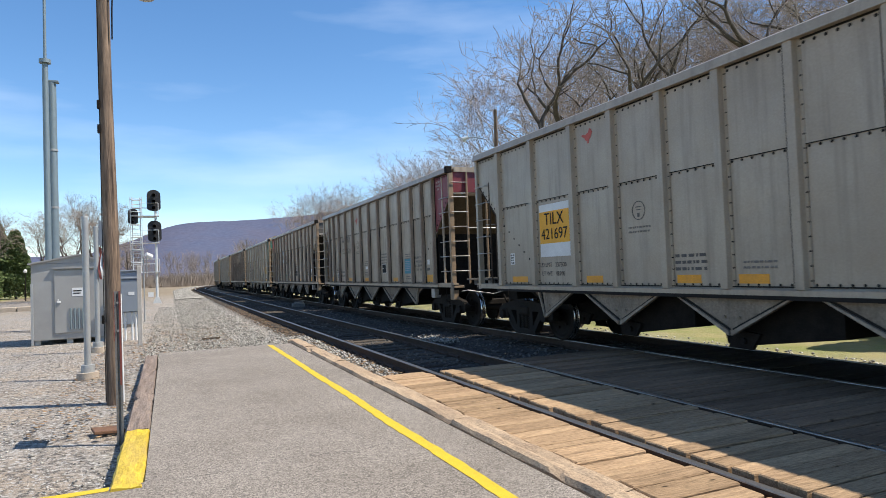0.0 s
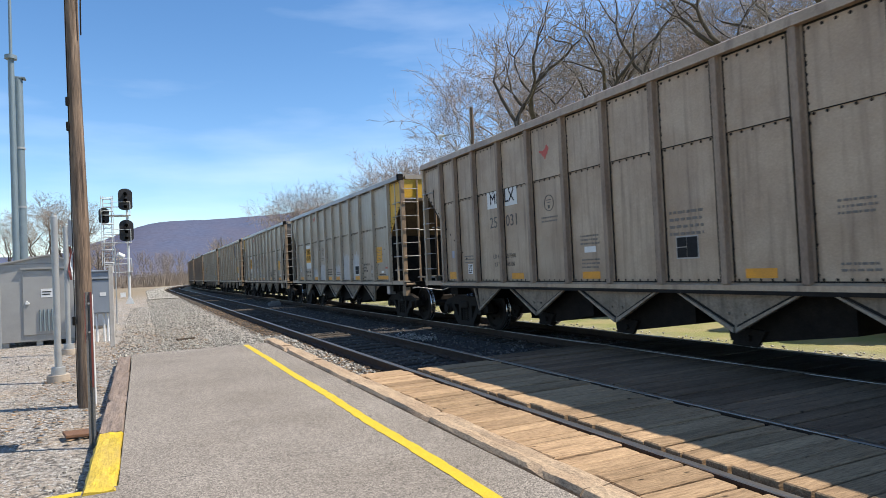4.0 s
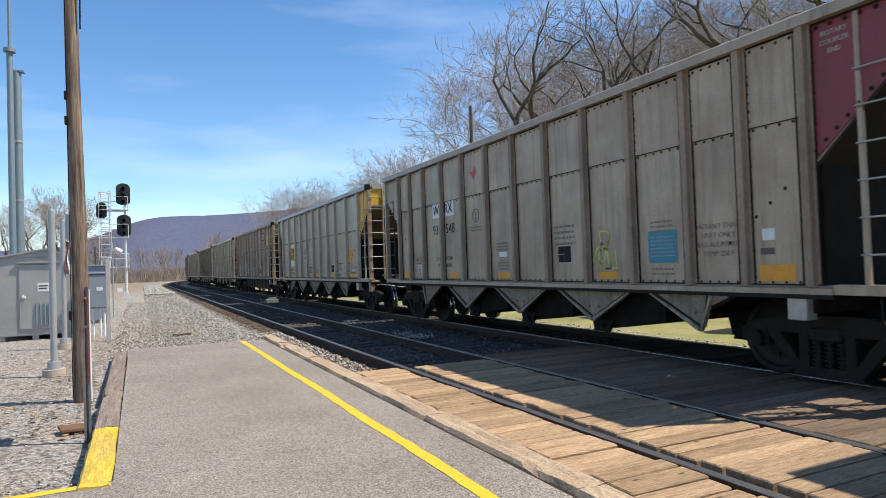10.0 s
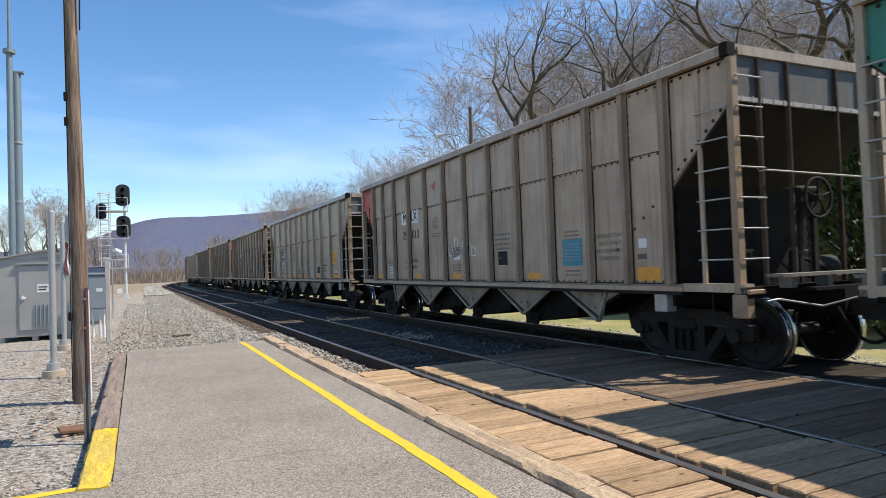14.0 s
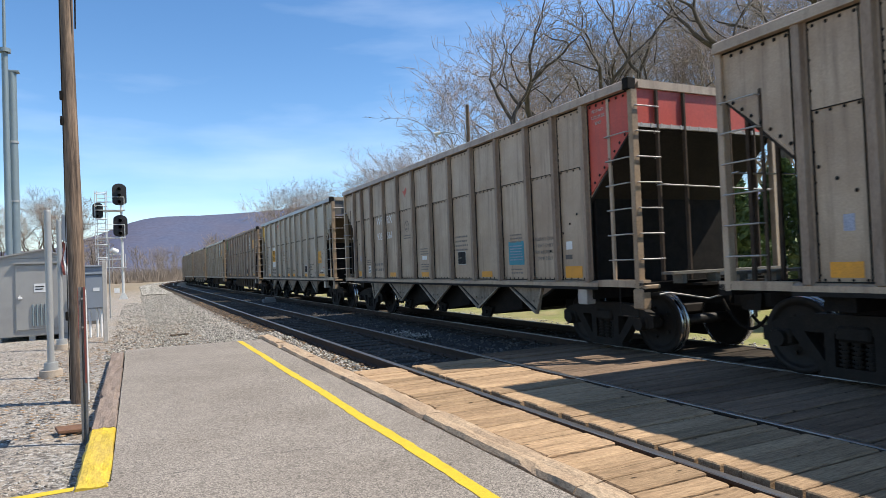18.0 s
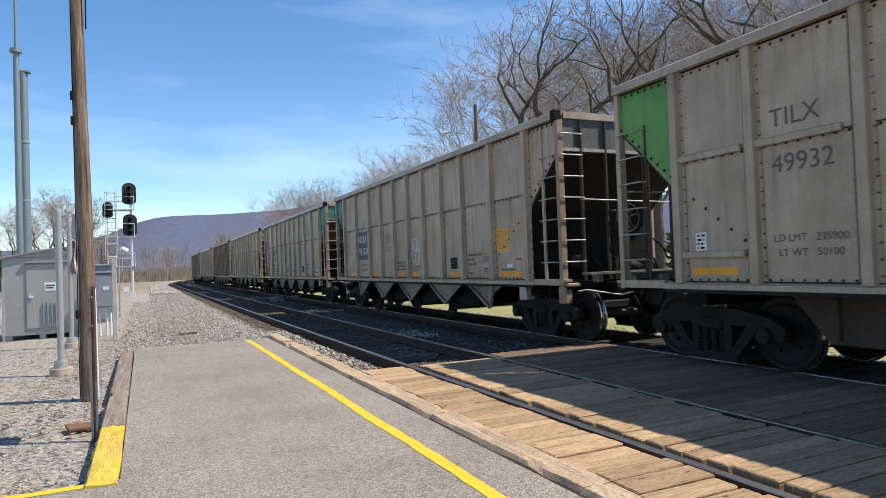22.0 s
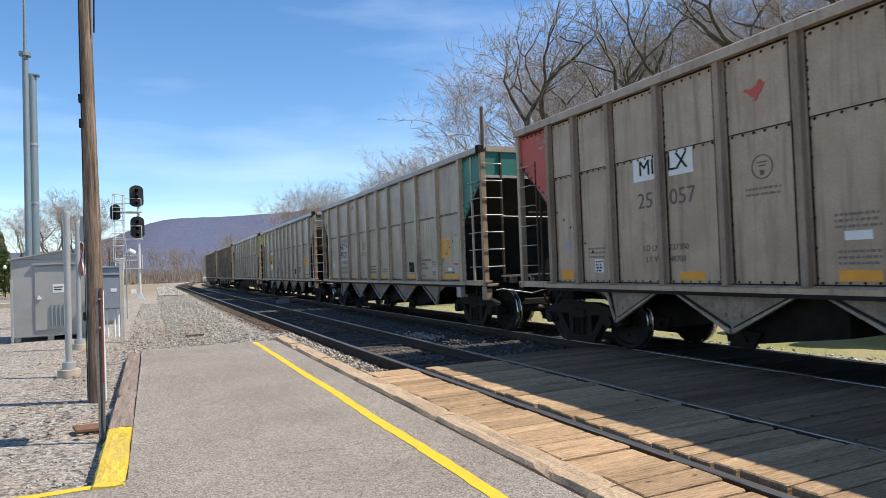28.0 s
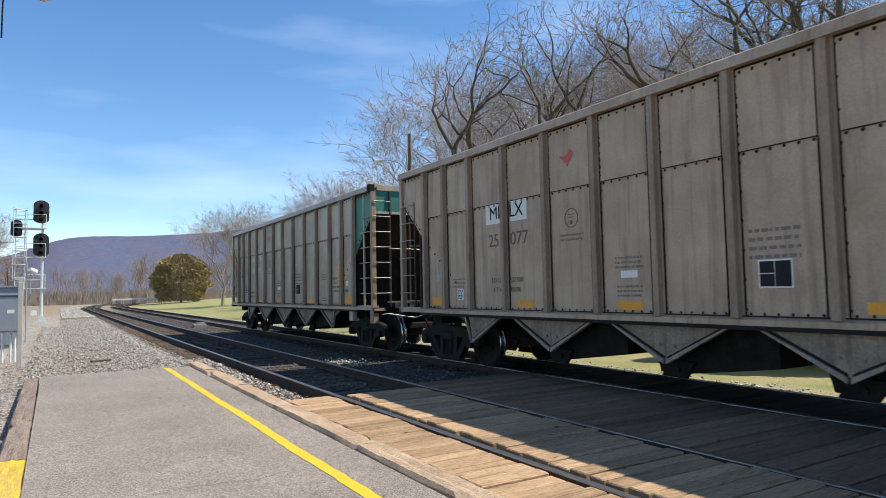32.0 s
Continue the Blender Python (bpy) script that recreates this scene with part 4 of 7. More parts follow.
def rivets(rib):
    s = Shape()

    def dot(y, z, x=-HALF + 0.04, r=0.026):
        n = 6
        p = [(x - 0.014, y, z)] + [(x + 0.004, y + r * math.cos(i * math.pi / 3), z + r * math.sin(i * math.pi / 3)) for i in range(n)]
        s.add(p, [(0, i + 1, (i + 1) % n + 1) for i in range(n)], True)

    for k, q in enumerate(POSTS[rib]):
        for side in (-0.105, 0.105):
            if rib == "narrow":
                if side < 0:
                    for i in range(9):
                        dot(Y0 + q + side, SILL + 0.2 + i * 0.34, r=0.02)
                    for i in range(8 if k % 2 else 0):
                        dot(Y0 + q + side, 2.95 + i * 0.11, r=0.022)
                continue
            for i in range(17 if side < 0 else 0):
                dot(Y0 + q + side, SILL + 0.2 + i * 0.17)
    edges = (0.03, *POSTS[rib], BODY - 0.03)
    for a, b in zip(edges, edges[1:]):
        k = int((b - a - 0.3) / 0.14)
        for i in range(k + 1):
            y = a + 0.16 + (b - a - 0.32) * i / max(k, 1)
            dot(Y0 + y, TOP - 0.21)
            if 1.0 < a < 13:
                dot(Y0 + y, SEAMS[rib] - 0.03, r=0.02)
                dot(Y0 + y, SILL + 0.15, r=0.018)
    for side in (0, 1):
        for i in range(9):
            u = i / 8
            y, z = 0.06 + 1.0 * u, 3.46 - 0.86 * u
            dot(Y0 + (BODY - y if side else y), z + 0.06)
        for i in range(6):
            u = i / 5
            y, z = 1.25 + 1.0 * u, 2.45 - 0.75 * u
            dot(Y0 + (BODY - y if side else y), z, r=0.024)
    return s.mesh("rivets", M["rivet"])


def seam_caulk(rib):
    """Sooty lap joints: one along each horizontal seam, one down the front flange of each post."""
    s = Shape()
    edges = (1.06, *POSTS[rib][1:-1], BODY - 1.06)
    for a, b in zip(edges, edges[1:]):
        s.box(-HALF + 0.0395, -HALF + 0.05, Y0 + a + 0.12, Y0 + b - 0.12, SEAMS[rib] - 0.006, SEAMS[rib] + 0.006)
    for q in POSTS[rib]:
        if rib == "narrow":
            s.box(-HALF + 0.032, -HALF + 0.05, Y0 + q - 0.106, Y0 + q - 0.094, SILL + 0.12, TOP - 0.16)
        s.box(-HALF + 0.032, -HALF + 0.05, Y0 + q + 0.112, Y0 + q + 0.122, SILL + 0.12, TOP - 0.16)
    s.box(-HALF + 0.03, -HALF + 0.05, Y0 + 1.0, Y0 + BODY - 1.0, SILL + 0.118, SILL + 0.132)
    s.box(-HALF - 0.022, -HALF + 0.03, Y0 + 0.9, Y0 + BODY - 0.9, SILL - 0.03, SILL + 0.018)
    return s.mesh("seam_caulk", M["rivet"])


def post_mesh(c, k):
    # pressed hat section with two flanges
    p = [(a * k, b) for a, b in [(-0.12, 0.055), (-0.12, 0.035), (-0.075, 0.035), (-0.06, -0.035), (0.06, -0.035), (0.075, 0.035), (0.12, 0.035), (0.12, 0.055)]]
    return Shape().prism([(x - HALF, y) for y, x in p], "z", SILL + 0.1, TOP - 0.14).mesh("side_post", M[c])


def far_side(c, rib):
    s = Shape().box(HALF - 0.075, HALF - 0.055, Y0 + 1.06, Y0 + BODY - 1.06, SILL + 0.08, TOP - 0.12)
    for f in (True, False):
        s.prism(end_bay(f), "x", HALF - 0.075, HALF - 0.055)
    for q in POSTS[rib]:
        s.box(HALF - 0.055, HALF, Y0 + q - 0.06, Y0 + q + 0.06, SILL + 0.1, TOP - 0.14)
    return s.mesh("far_side_sheet", M[c])


def chord(c):
    s = Shape()
    for sx in (-1, 1):
        s.prism([(sx * (HALF + 0.06), TOP - 0.15), (sx * (HALF + 0.035), TOP - 0.02), (sx * (HALF + 0.01), TOP), (sx * (HALF - 0.16), TOP), (sx * (HALF - 0.16), TOP - 0.02), (sx * (HALF - 0.06), TOP - 0.15)], "y", Y0 - 0.02, Y0 + BODY + 0.02)
    for y in (Y0 - 0.02, Y0 + BODY - 0.12):
        s.box(-HALF + 0.16, HALF - 0.16, y, y + 0.14, TOP - 0.13, TOP - 0.004)
    return s.mesh("top_chord", M[c])


def chord_cap():
    return Shape().box(-HALF - 0.066, -HALF + 0.1, Y0 - 0.04, Y0 + 0.09, TOP - 0.17, TOP + 0.012, 0.012).mesh("chord_cap", M["dark"])


def chord_shade_line():
    """A dark strip on the sheets right under the chord, painted as its shade."""
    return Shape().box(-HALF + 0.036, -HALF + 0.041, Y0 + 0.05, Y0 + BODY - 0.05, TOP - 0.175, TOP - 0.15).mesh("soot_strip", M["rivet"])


def sill(c):
    s = Shape()
    s.prism([(-HALF - 0.02, SILL + 0.02), (-HALF - 0.02, SILL + 0.085), (-HALF + 0.05, SILL + 0.12), (-HALF + 0.16, SILL + 0.12), (-HALF + 0.16, SILL + 0.02)], "y", Y0 + 0.9, Y0 + BODY - 0.9)
    s.box(HALF - 0.16, HALF, Y0 + 0.9, Y0 + BODY - 0.9, SILL, SILL + 0.14)
    for y in (Y0 - 0.12, Y0 + BODY - 0.9):
        for sx in (-1, 1):
            s.box(min(sx * HALF, sx * (HALF - 0.14)), max(sx * HALF, sx * (HALF - 0.14)), y, y + 1.02, SILL + 0.02, SILL + 0.13)
    return s.mesh("side_sill", M[c])


def slope(c):
    """The sloping end plate of the hopper, at the front."""
    w = HALF - 0.056
    return Shape().prism([(Y0 + 0.03, 3.52), (Y0 + 2.35, 1.28), (Y0 + 2.35, 1.24), (Y0 + 0.03, 3.47)], "x", -w, w).mesh("slope_sheet", M[c])


def bulkhead():
    """The dark plate under the slope, added for the black of the open cavity."""
    s = Shape().prism([(Y0 + 1.02, 2.55), (Y0 + 2.3, 1.3), (Y0 + 2.3, SILL), (Y0 + 1.02, SILL)], "x", -HALF + 0.1, HALF - 0.1)
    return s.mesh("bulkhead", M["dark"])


CHUTES = (-4.52, -2.26, 0.0, 2.26, 4.52)


def hopper_floor():
    up, down = [], []
    for m in CHUTES:
        up += [(m - 1.1, 1.28), (m, 0.82), (m + 1.1, 1.28)]
        down += [(m - 1.1, 1.24), (m, 0.77), (m + 1.1, 1.24)]
    w = 1.5
    # near-black floor, the shade under the hopper put into its colour
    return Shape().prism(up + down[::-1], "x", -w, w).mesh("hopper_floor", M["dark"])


def end_sheet(c):
    return Shape().prism([(-HALF + 0.06, 3.56), (HALF - 0.06, 3.56), (HALF - 0.06, TOP - 0.13), (-HALF + 0.06, TOP - 0.13)], "y", Y0 + 0.02, Y0 + 0.045).mesh("end_sheet", M[c])


def chute_outline(end):
    """Half widths towards the front and the rear: the outermost funnels are cut short beside the truck."""
    return (0.18, 0.9) if end < 0 else (0.9, 0.18) if end > 0 else (0.9, 0.9)


def chute(end, near=True):
    """A side plate of a funnel under the sill, narrowing to its door."""
    t, (f, r) = SILL - 0.02, chute_outline(end)
    s = Shape()
    x = -1.52 if near else 1.48
    s.prism([(-f, t), (r, t), (0.05, t - 0.44), (-0.05, t - 0.44)], "x", x, x + 0.04)
    if not near:
        return s.mesh("far_plate", M["chute"])
    for y in (-0.14, 0.1):
        s.tube((-1.52, y, t - 0.26), (-1.545, y, t - 0.26), 0.022, n=6)
    return s.mesh("hopper_chute", M["chute"])


def chute_rim(f, end):
    """Folded flange along one slope: a pale lip with a dark joint inside it."""
    t, w = SILL - 0.02, chute_outline(end)[0 if f < 0 else 1]
    return Shape().prism([(f * w, t), (f * (w + 0.05), t), (f * 0.02, t - 0.5), (f * 0.02, t - 0.44)], "x", -1.56, -1.50).mesh("chute_rim", M["chute_lip"])


def chute_joint(f, end):
    t, w = SILL - 0.02, chute_outline(end)[0 if f < 0 else 1]
    return Shape().prism([(f * (w - 0.07), t), (f * w, t), (f * 0.02, t - 0.44), (f * 0.02, t - 0.405)], "x", -1.526, -1.515).mesh("chute_joint", M["rivet"])


def chute_door(end):
    """The black gate gear that hangs under and before the funnel."""
    w, far = (0.62, -0.75) if end < 0 else (0.62, -1.4) if end > 0 else (1.3, -1.4)
    s = Shape().prism([(0.34, 0.64), (0.28, 0.40), (-0.1, 0.40), (far, 0.58), (far, 1.02), (0.28, 1.02)], "x", -w, w)
    s.prism([(0.22, 0.36), (-0.16, 0.35), (-0.3, 0.56), (0.1, 0.6)], "x", -w - 0.06, -w)
    s.tube((-w - 0.1, -0.05, 0.46), (w + 0.1, -0.05, 0.46), 0.045, n=6)
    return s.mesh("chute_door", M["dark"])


def tub_bottom():
    """The shallow rounded belly of the tub cars."""
    s = Shape()
    s.prism([(Y0 + 2.6, SILL), (Y0 + 3.1, 0.47), (-Y0 - 3.1, 0.47), (-Y0 - 2.6, SILL)], "x", -1.25, -0.15)
    s.prism([(Y0 + 2.6, SILL), (Y0 + 3.1, 0.47), (-Y0 - 3.1, 0.47), (-Y0 - 2.6, SILL)], "x", 0.15, 1.25)
    for i in range(9):
        y = Y0 + 3.2 + i * (BODY - 6.4) / 8
        s.box(-1.31, -1.25, y - 0.04, y + 0.04, 0.52, SILL)
    return s.mesh("tub_belly", M["end_post"])


def underframe():
    s = Shape()
    s.box(-0.2, 0.2, Y0 - 0.45, -Y0 + 0.45, 0.78, SILL + 0.05)
    for f in (-1, 1):
        s.box(-1.45, 1.45, f * (Y0 + 1.35) - 0.18, f * (Y0 + 1.35) + 0.18, 0.86, SILL + 0.05)
        s.box(-HALF, HALF, min(f * (Y0 - 0.13), f * (Y0 + 0.06)), max(f * (Y0 - 0.13), f * (Y0 + 0.06)), SILL - 0.05, SILL + 0.09)
        s.box(-0.75, 0.75, min(f * (Y0 - 0.45), f * (Y0 + 0.1)), max(f * (Y0 - 0.45), f * (Y0 + 0.1)), SILL + 0.02, SILL + 0.06)
    s.tube((-1.0, -1.2, 0.8), (-1.0, 1.2, 0.8), 0.05, n=6)
    return s.mesh("centre_sill", M["dark"])


def sideframe(sx):
    s = Shape()
    x0, x1 = (-1.16, -1.02) if sx < 0 else (1.02, 1.16)
    # top and bottom members with the diagonals of a cast frame
    s.prism([(-1.14, 0.44), (-1.14, 0.60), (-0.95, 0.70), (-0.45, 0.80), (0.45, 0.80), (0.95, 0.70), (1.14, 0.60), (1.14, 0.44), (1.0, 0.40), (0.78, 0.44), (0.72, 0.58), (-0.72, 0.58), (-0.78, 0.44), (-1.0, 0.40)], "x", x0, x1)
    for f in (-1, 1):
        s.prism([(f * 0.78, 0.58), (f * 0.62, 0.62), (f * 0.28, 0.17), (f * 0.30, 0.10), (f * 0.42, 0.15)], "x", x0, x1)
        s.prism([(f * 0.34, 0.60), (f * 0.22, 0.60), (f * 0.22, 0.2), (f * 0.34, 0.2)], "x", x0, x1)
        # bearing adapter and end cap
        s.box(x0 - 0.02, x1 + 0.02, f * 0.89 - 0.14, f * 0.89 + 0.14, 0.40, 0.60, 0.02)
        cx = x0 - 0.09 if sx < 0 else x1 + 0.09
        s.tube(((x0 + x1) / 2, f * 0.89, 0.48), (cx, f * 0.89, 0.48), 0.11, 0.10, 12)
    s.prism([(-0.44, 0.08), (0.44, 0.08), (0.36, 0.2), (-0.36, 0.2)], "x", x0, x1)
    return s.mesh("sideframe", M["truck"])


def springs(side):
    s = Shape()
    for sx in (side,):
        for y in (-0.15, 0.0, 0.15):
            for i in range(6):
                z = 0.22 + i * 0.05
                s.tube((sx * 1.09, y, z), (sx * 1.09, y, z + 0.026), 0.062, n=8)
            s.tube((sx * 1.09, y, 0.2), (sx * 1.09, y, 0.53), 0.04, n=6)
        # added backing plate that stands in for the dark behind the springs
        s.box(min(sx * 1.0, sx * 1.02), max(sx * 1.0, sx * 1.02), -0.23, 0.23, 0.18, 0.56)
    return s.mesh("spring_nest", M["truck"])


def bolster():
    s = Shape().box(-1.2, 1.2, -0.2, 0.2, 0.50, 0.68, 0.03)
    s.tube((0, 0, 0.66), (0, 0, 0.86), 0.25, n=14)
    for f in (-1, 1):
        s.box(-0.9, 0.9, f * 0.36 - 0.05, f * 0.36 + 0.05, 0.36, 0.46)
    return s.mesh("truck", M["truck"])


def wheelset():
    s = Shape()
    s.tube((-1.1, 0, 0), (1.1, 0, 0), 0.085, n=12)
    for sx in (-1, 1):
        # dished plate, rim and flange
        rings = [(0.10, 0.80), (0.10, 0.70), (0.16, 0.735), (0.36, 0.715), (0.40, 0.70), (0.40, 0.69), (0.475, 0.69), (0.485, 0.70), (0.48, 0.82), (0.40, 0.82), (0.36, 0.77), (0.16, 0.79)]
        n = 28
        p = []
        for r, x in rings:
            xx = 0.755 + (0.755 - x)
            p += [(sx * xx, r * math.cos(2 * math.pi * i / n), r * math.sin(2 * math.pi * i / n)) for i in range(n)]
        m = len(rings)
        f = [(a * n + i, a * n + (i + 1) % n, (a + 1) % m * n + (i + 1) % n, (a + 1) % m * n + i) for a in range(m) for i in range(n)]
        s.add(p, f, True)
        for i in range(5):
            a = 2 * math.pi * i / 5
            s.tube((sx * 0.80, 0.24 * math.cos(a), 0.24 * math.sin(a)), (sx * 0.83, 0.24 * math.cos(a), 0.24 * math.sin(a)), 0.03, n=6)
    return s.mesh("wheelset", M["wheel"])


def tread():
    s = Shape()
    for sx in (-1, 1):
        s.ring((sx * 0.755, 0, 0), "x", 0.47, 0.4865, 0.10, 32)
        s.ring((sx * 0.69, 0, 0), "x", 0.47, 0.512, 0.028, 32)
    return s.mesh("tread", M["tread"])


def corner_post(c):
    return Shape().box(-HALF - 0.005, -HALF + 0.12, Y0 - 0.035, Y0 + 0.06, SILL, TOP - 0.14, 0.01).mesh("corner_post", M[c])


def thin_post(c):
    return Shape().box(-0.022, 0.022, -0.03, 0.03, SILL + 0.1, TOP - 0.14, 0.006).mesh("end_post", M[c])


def rung(length, along):
    s = Shape()
    if along == "y":
        s.path([(0.06, 0, 0), (-0.05, 0, 0), (-0.05, length, 0), (0.06, length, 0)], 0.011)
    else:
        s.path([(0, 0.05, 0), (0, -0.06, 0), (length, -0.06, 0), (length, 0.05, 0)], 0.011)
    return s.mesh("rung", M["bar"])


def end_ledge():
    """A pale bolted angle under the end sheet."""
    s = Shape().box(-HALF + 0.1, HALF - 0.1, Y0 - 0.02, Y0 + 0.1, 3.5, 3.555)
    for i in range(15):
        s.box(-1.4 + i * 0.2, -1.375 + i * 0.2, Y0 - 0.026, Y0 - 0.02, 3.49, 3.565)
    return s.mesh("end_ledge", M["pale_grey"])


def end_walkway():
    """The grated cross step over the coupler, on its brackets."""
    s = Shape().box(-1.2, 1.3, Y0 - 0.34, Y0 - 0.1, 1.26, 1.30)
    for x in (-1.0, -0.3, 0.4, 1.1):
        s.box(x, x + 0.1, Y0 - 0.3, Y0 - 0.12, SILL + 0.06, 1.26)
    return s.mesh("end_walkway", M["walk_steel"])


def coupler():
    s = Shape()
    s.box(-0.11, 0.11, Y0 - 0.80, Y0 - 0.35, 0.74, 0.96, 0.02)
    s.prism([(-0.2, 0.70), (0.16, 0.70), (0.2, 0.98), (-0.16, 0.98)], "y", Y0 - 0.98, Y0 - 0.74)
    return s.mesh("coupler", M["truck"])


def hose():
    s = Shape()
    pts = []
    for i in range(9):
        u = i / 8
        pts.append((-0.3 + 0.28 * u, Y0 - 0.4 - 0.55 * u, 0.85 - 0.75 * u * (1 - u) * 1.6 - 0.25 * u))
    return s.path(pts, 0.026).mesh("air_hose", M["dark"])


def cut_lever():
    return Shape().path([(-1.45, Y0 - 0.30, 0.98), (-1.3, Y0 - 0.34, 1.0), (-0.6, Y0 - 0.42, 0.88), (-0.2, Y0 - 0.75, 1.02)], 0.014).mesh("cut_lever", M["bar"])


def grab_rail():
    return Shape().path([(-1.08, Y0 + 0.02, 2.62), (-1.08, Y0 - 0.09, 2.62), (1.3, Y0 - 0.09, 2.58), (1.3, Y0 + 0.02, 2.58)], 0.013).mesh("grab_rail", M["bar"])


def stirrup():
    s = Shape()
    s.path([(-HALF + 0.02, Y0 + 0.03, SILL), (-HALF + 0.02, Y0 + 0.03, SILL - 0.42), (-HALF + 0.02, Y0 + 0.42, SILL - 0.42), (-HALF + 0.02, Y0 + 0.42, SILL)], 0.011)
    return s.mesh("stirrup_step", M["truck"])


def corner_casting():
    s = Shape().box(-HALF - 0.015, -HALF + 0.14, Y0 - 0.12, Y0 + 0.10, SILL - 0.30, SILL + 0.0, 0.015)
    s.box(-HALF + 0.0, -HALF + 0.3, Y0 - 0.16, Y0 + 0.02, SILL + 0.0, SILL + 0.06, 0.01)
    return s.mesh("corner_bracket", M["tan"])


def brake_wheel():
    s = Shape()
    c = (-0.15, Y0 - 0.12, 2.28)
    s.ring(c, "y", 0.25, 0.28, 0.03, 24)
    s.tube((c[0], c[1] - 0.04, c[2]), (c[0], c[1] + 0.16, c[2]), 0.05, n=8)
    for i in range(5):
        a = 2 * math.pi * i / 5 + 0.3
        s.tube(c, (c[0] + 0.26 * math.cos(a), c[1], c[2] + 0.26 * math.sin(a)), 0.016, n=5)
    return s.mesh("brake_wheel", M["truck"])


def brake_gear():
    s = Shape().box(-0.38, 0.05, Y0 - 0.02, Y0 + 0.22, 2.05, 2.45, 0.03)
    s.box(-0.32, -0.24, Y0 + 0.05, Y0 + 0.12, SILL, 2.1)
    s.box(-0.02, 0.06, Y0 + 0.05, Y0 + 0.12, SILL, 2.1)
    for i in range(12):
        s.tube((-0.28, Y0 - 0.05, 2.02 - i * 0.06), (-0.28 + (0.02 if i % 2 else -0.02), Y0 - 0.05, 1.97 - i * 0.06), 0.014, n=5)
    s.tube((0.25, Y0 + 0.5, 1.35), (0.95, Y0 + 0.5, 1.35), 0.17, n=12)
    s.box(0.1, 0.25, Y0 + 0.3, Y0 + 0.55, 1.2, 1.6, 0.02)
    s.path([(-0.6, Y0 + 0.1, 1.25), (-0.1, Y0 + 0.2, 1.5), (0.3, Y0 + 0.1, 1.3)], 0.02)
    for x, z in ((-0.7, 1.55), (-0.45, 1.75), (0.5, 1.7), (0.75, 1.9)):
        s.path([(x, Y0 + 0.2, z), (x + 0.12, Y0 + 0.05, z - 0.2), (x + 0.3, Y0 + 0.12, z - 0.42)], 0.018, 5)
    s.tube((-0.85, Y0 + 0.3, 1.5), (-0.85, Y0 + 0.55, 1.5), 0.13, n=10)
    return s.mesh("brake_gear", M["truck"])


def plate(name, w, h, m):
    return Shape().box(-0.003, 0.0, -w / 2, w / 2, -h / 2, h / 2).mesh(name, M[m])


def squares():
    """A small consolidated stencil: black squares in a white frame."""
    s = Shape()
    s.box(-0.010, -0.004, 0.012, 0.18, 0.01, 0.14).box(-0.010, -0.004, -0.18, 0.0, -0.14, 0.14).box(-0.010, -0.004, 0.012, 0.18, -0.14, -0.002)
    return s.mesh("stencil_mark", M["black"])


def bars(rows, width, size, gap, m, name="small_writing", seed=1):
    """Writing too small to read, as plain bars, centred."""
    rnd = random.Random(seed)
    s = Shape()
    for i in range(rows):
        z = -i * (size + gap)
        y = width / 2
        while y > -width / 2 + 0.02:
            w = min(rnd.uniform(0.5, 2.2) * size * 1.2, y + width / 2)
            s.box(-0.004, 0.0, y - w, y, z - size / 2, z + size / 2)
            y -= w + size * rnd.uniform(0.5, 1.0)
    return s.mesh(name, M[m])


def squiggle(seed, w, h, m):
    """Sprayed lines with no meaning, as thin flat strokes."""
    rnd = random.Random(seed)
    s = Shape()
    n = max(5, int(w * 7))
    for k in range(n):
        y, z = -w / 2 + w * (k + 0.5) / n, rnd.uniform(-h / 3, h / 3)
        a = rnd.uniform(0, 6.28)
        pts = []
        for i in range(16):
            pts.append((y, z))
            a += rnd.uniform(-0.2, 0.9)
            y, z = y + 0.05 * math.cos(a), max(min(z + h * 0.12 * math.sin(a), h / 2), -h / 2)
        for (a0, b0), (a1, b1) in zip(pts, pts[1:]):
            dx, dz = a1 - a0, b1 - b0
            q = math.hypot(dx, dz) or 1
            nx, nz = -dz / q * 0.014, dx / q * 0.014
            s.add([(-0.003, a0 - nx, b0 - nz), (-0.003, a0 + nx, b0 + nz), (-0.003, a1 + nx, b1 + nz), (-0.003, a1 - nx, b1 - nz)], [(0, 1, 2, 3)])
    return s.mesh("sprayed_lines", M[m])


def worn_patch(seed, w, h):
    """A pale scraped area with a ragged upper edge."""
    rnd = random.Random(seed)
    k = 22
    top = [(-w / 2 + w * i / k, h * (0.72 + 0.28 * noise.noise(Vector((i * 0.35, seed, 0)))) + rnd.uniform(-0.02, 0.02)) for i in range(k + 1)]
    v = [(0, y, 0.0) for y, z in top] + [(0, y, z) for y, z in top]
    return quick(v, [(i, i + 1, k + 2 + i, k + 1 + i) for i in range(k)], "worn_patch", M["scrape"])


def leaf_mark(m):
    s = Shape().prism([(0.75 * a, 0.75 * c) for a, c in ((-0.15, 0.13), (-0.20, 0.08), (-0.13, -0.04), (-0.06, -0.10), (-0.04, -0.17), (0.0, -0.17), (0.0, -0.11), (0.06, -0.09), (0.11, -0.02), (0.21, 0.03), (0.19, 0.07), (0.07, 0.04), (-0.04, 0.08), (-0.09, 0.16), (-0.12, 0.17))], "x", -0.005, 0.0)
    return s.mesh("painted_mark", M[m])


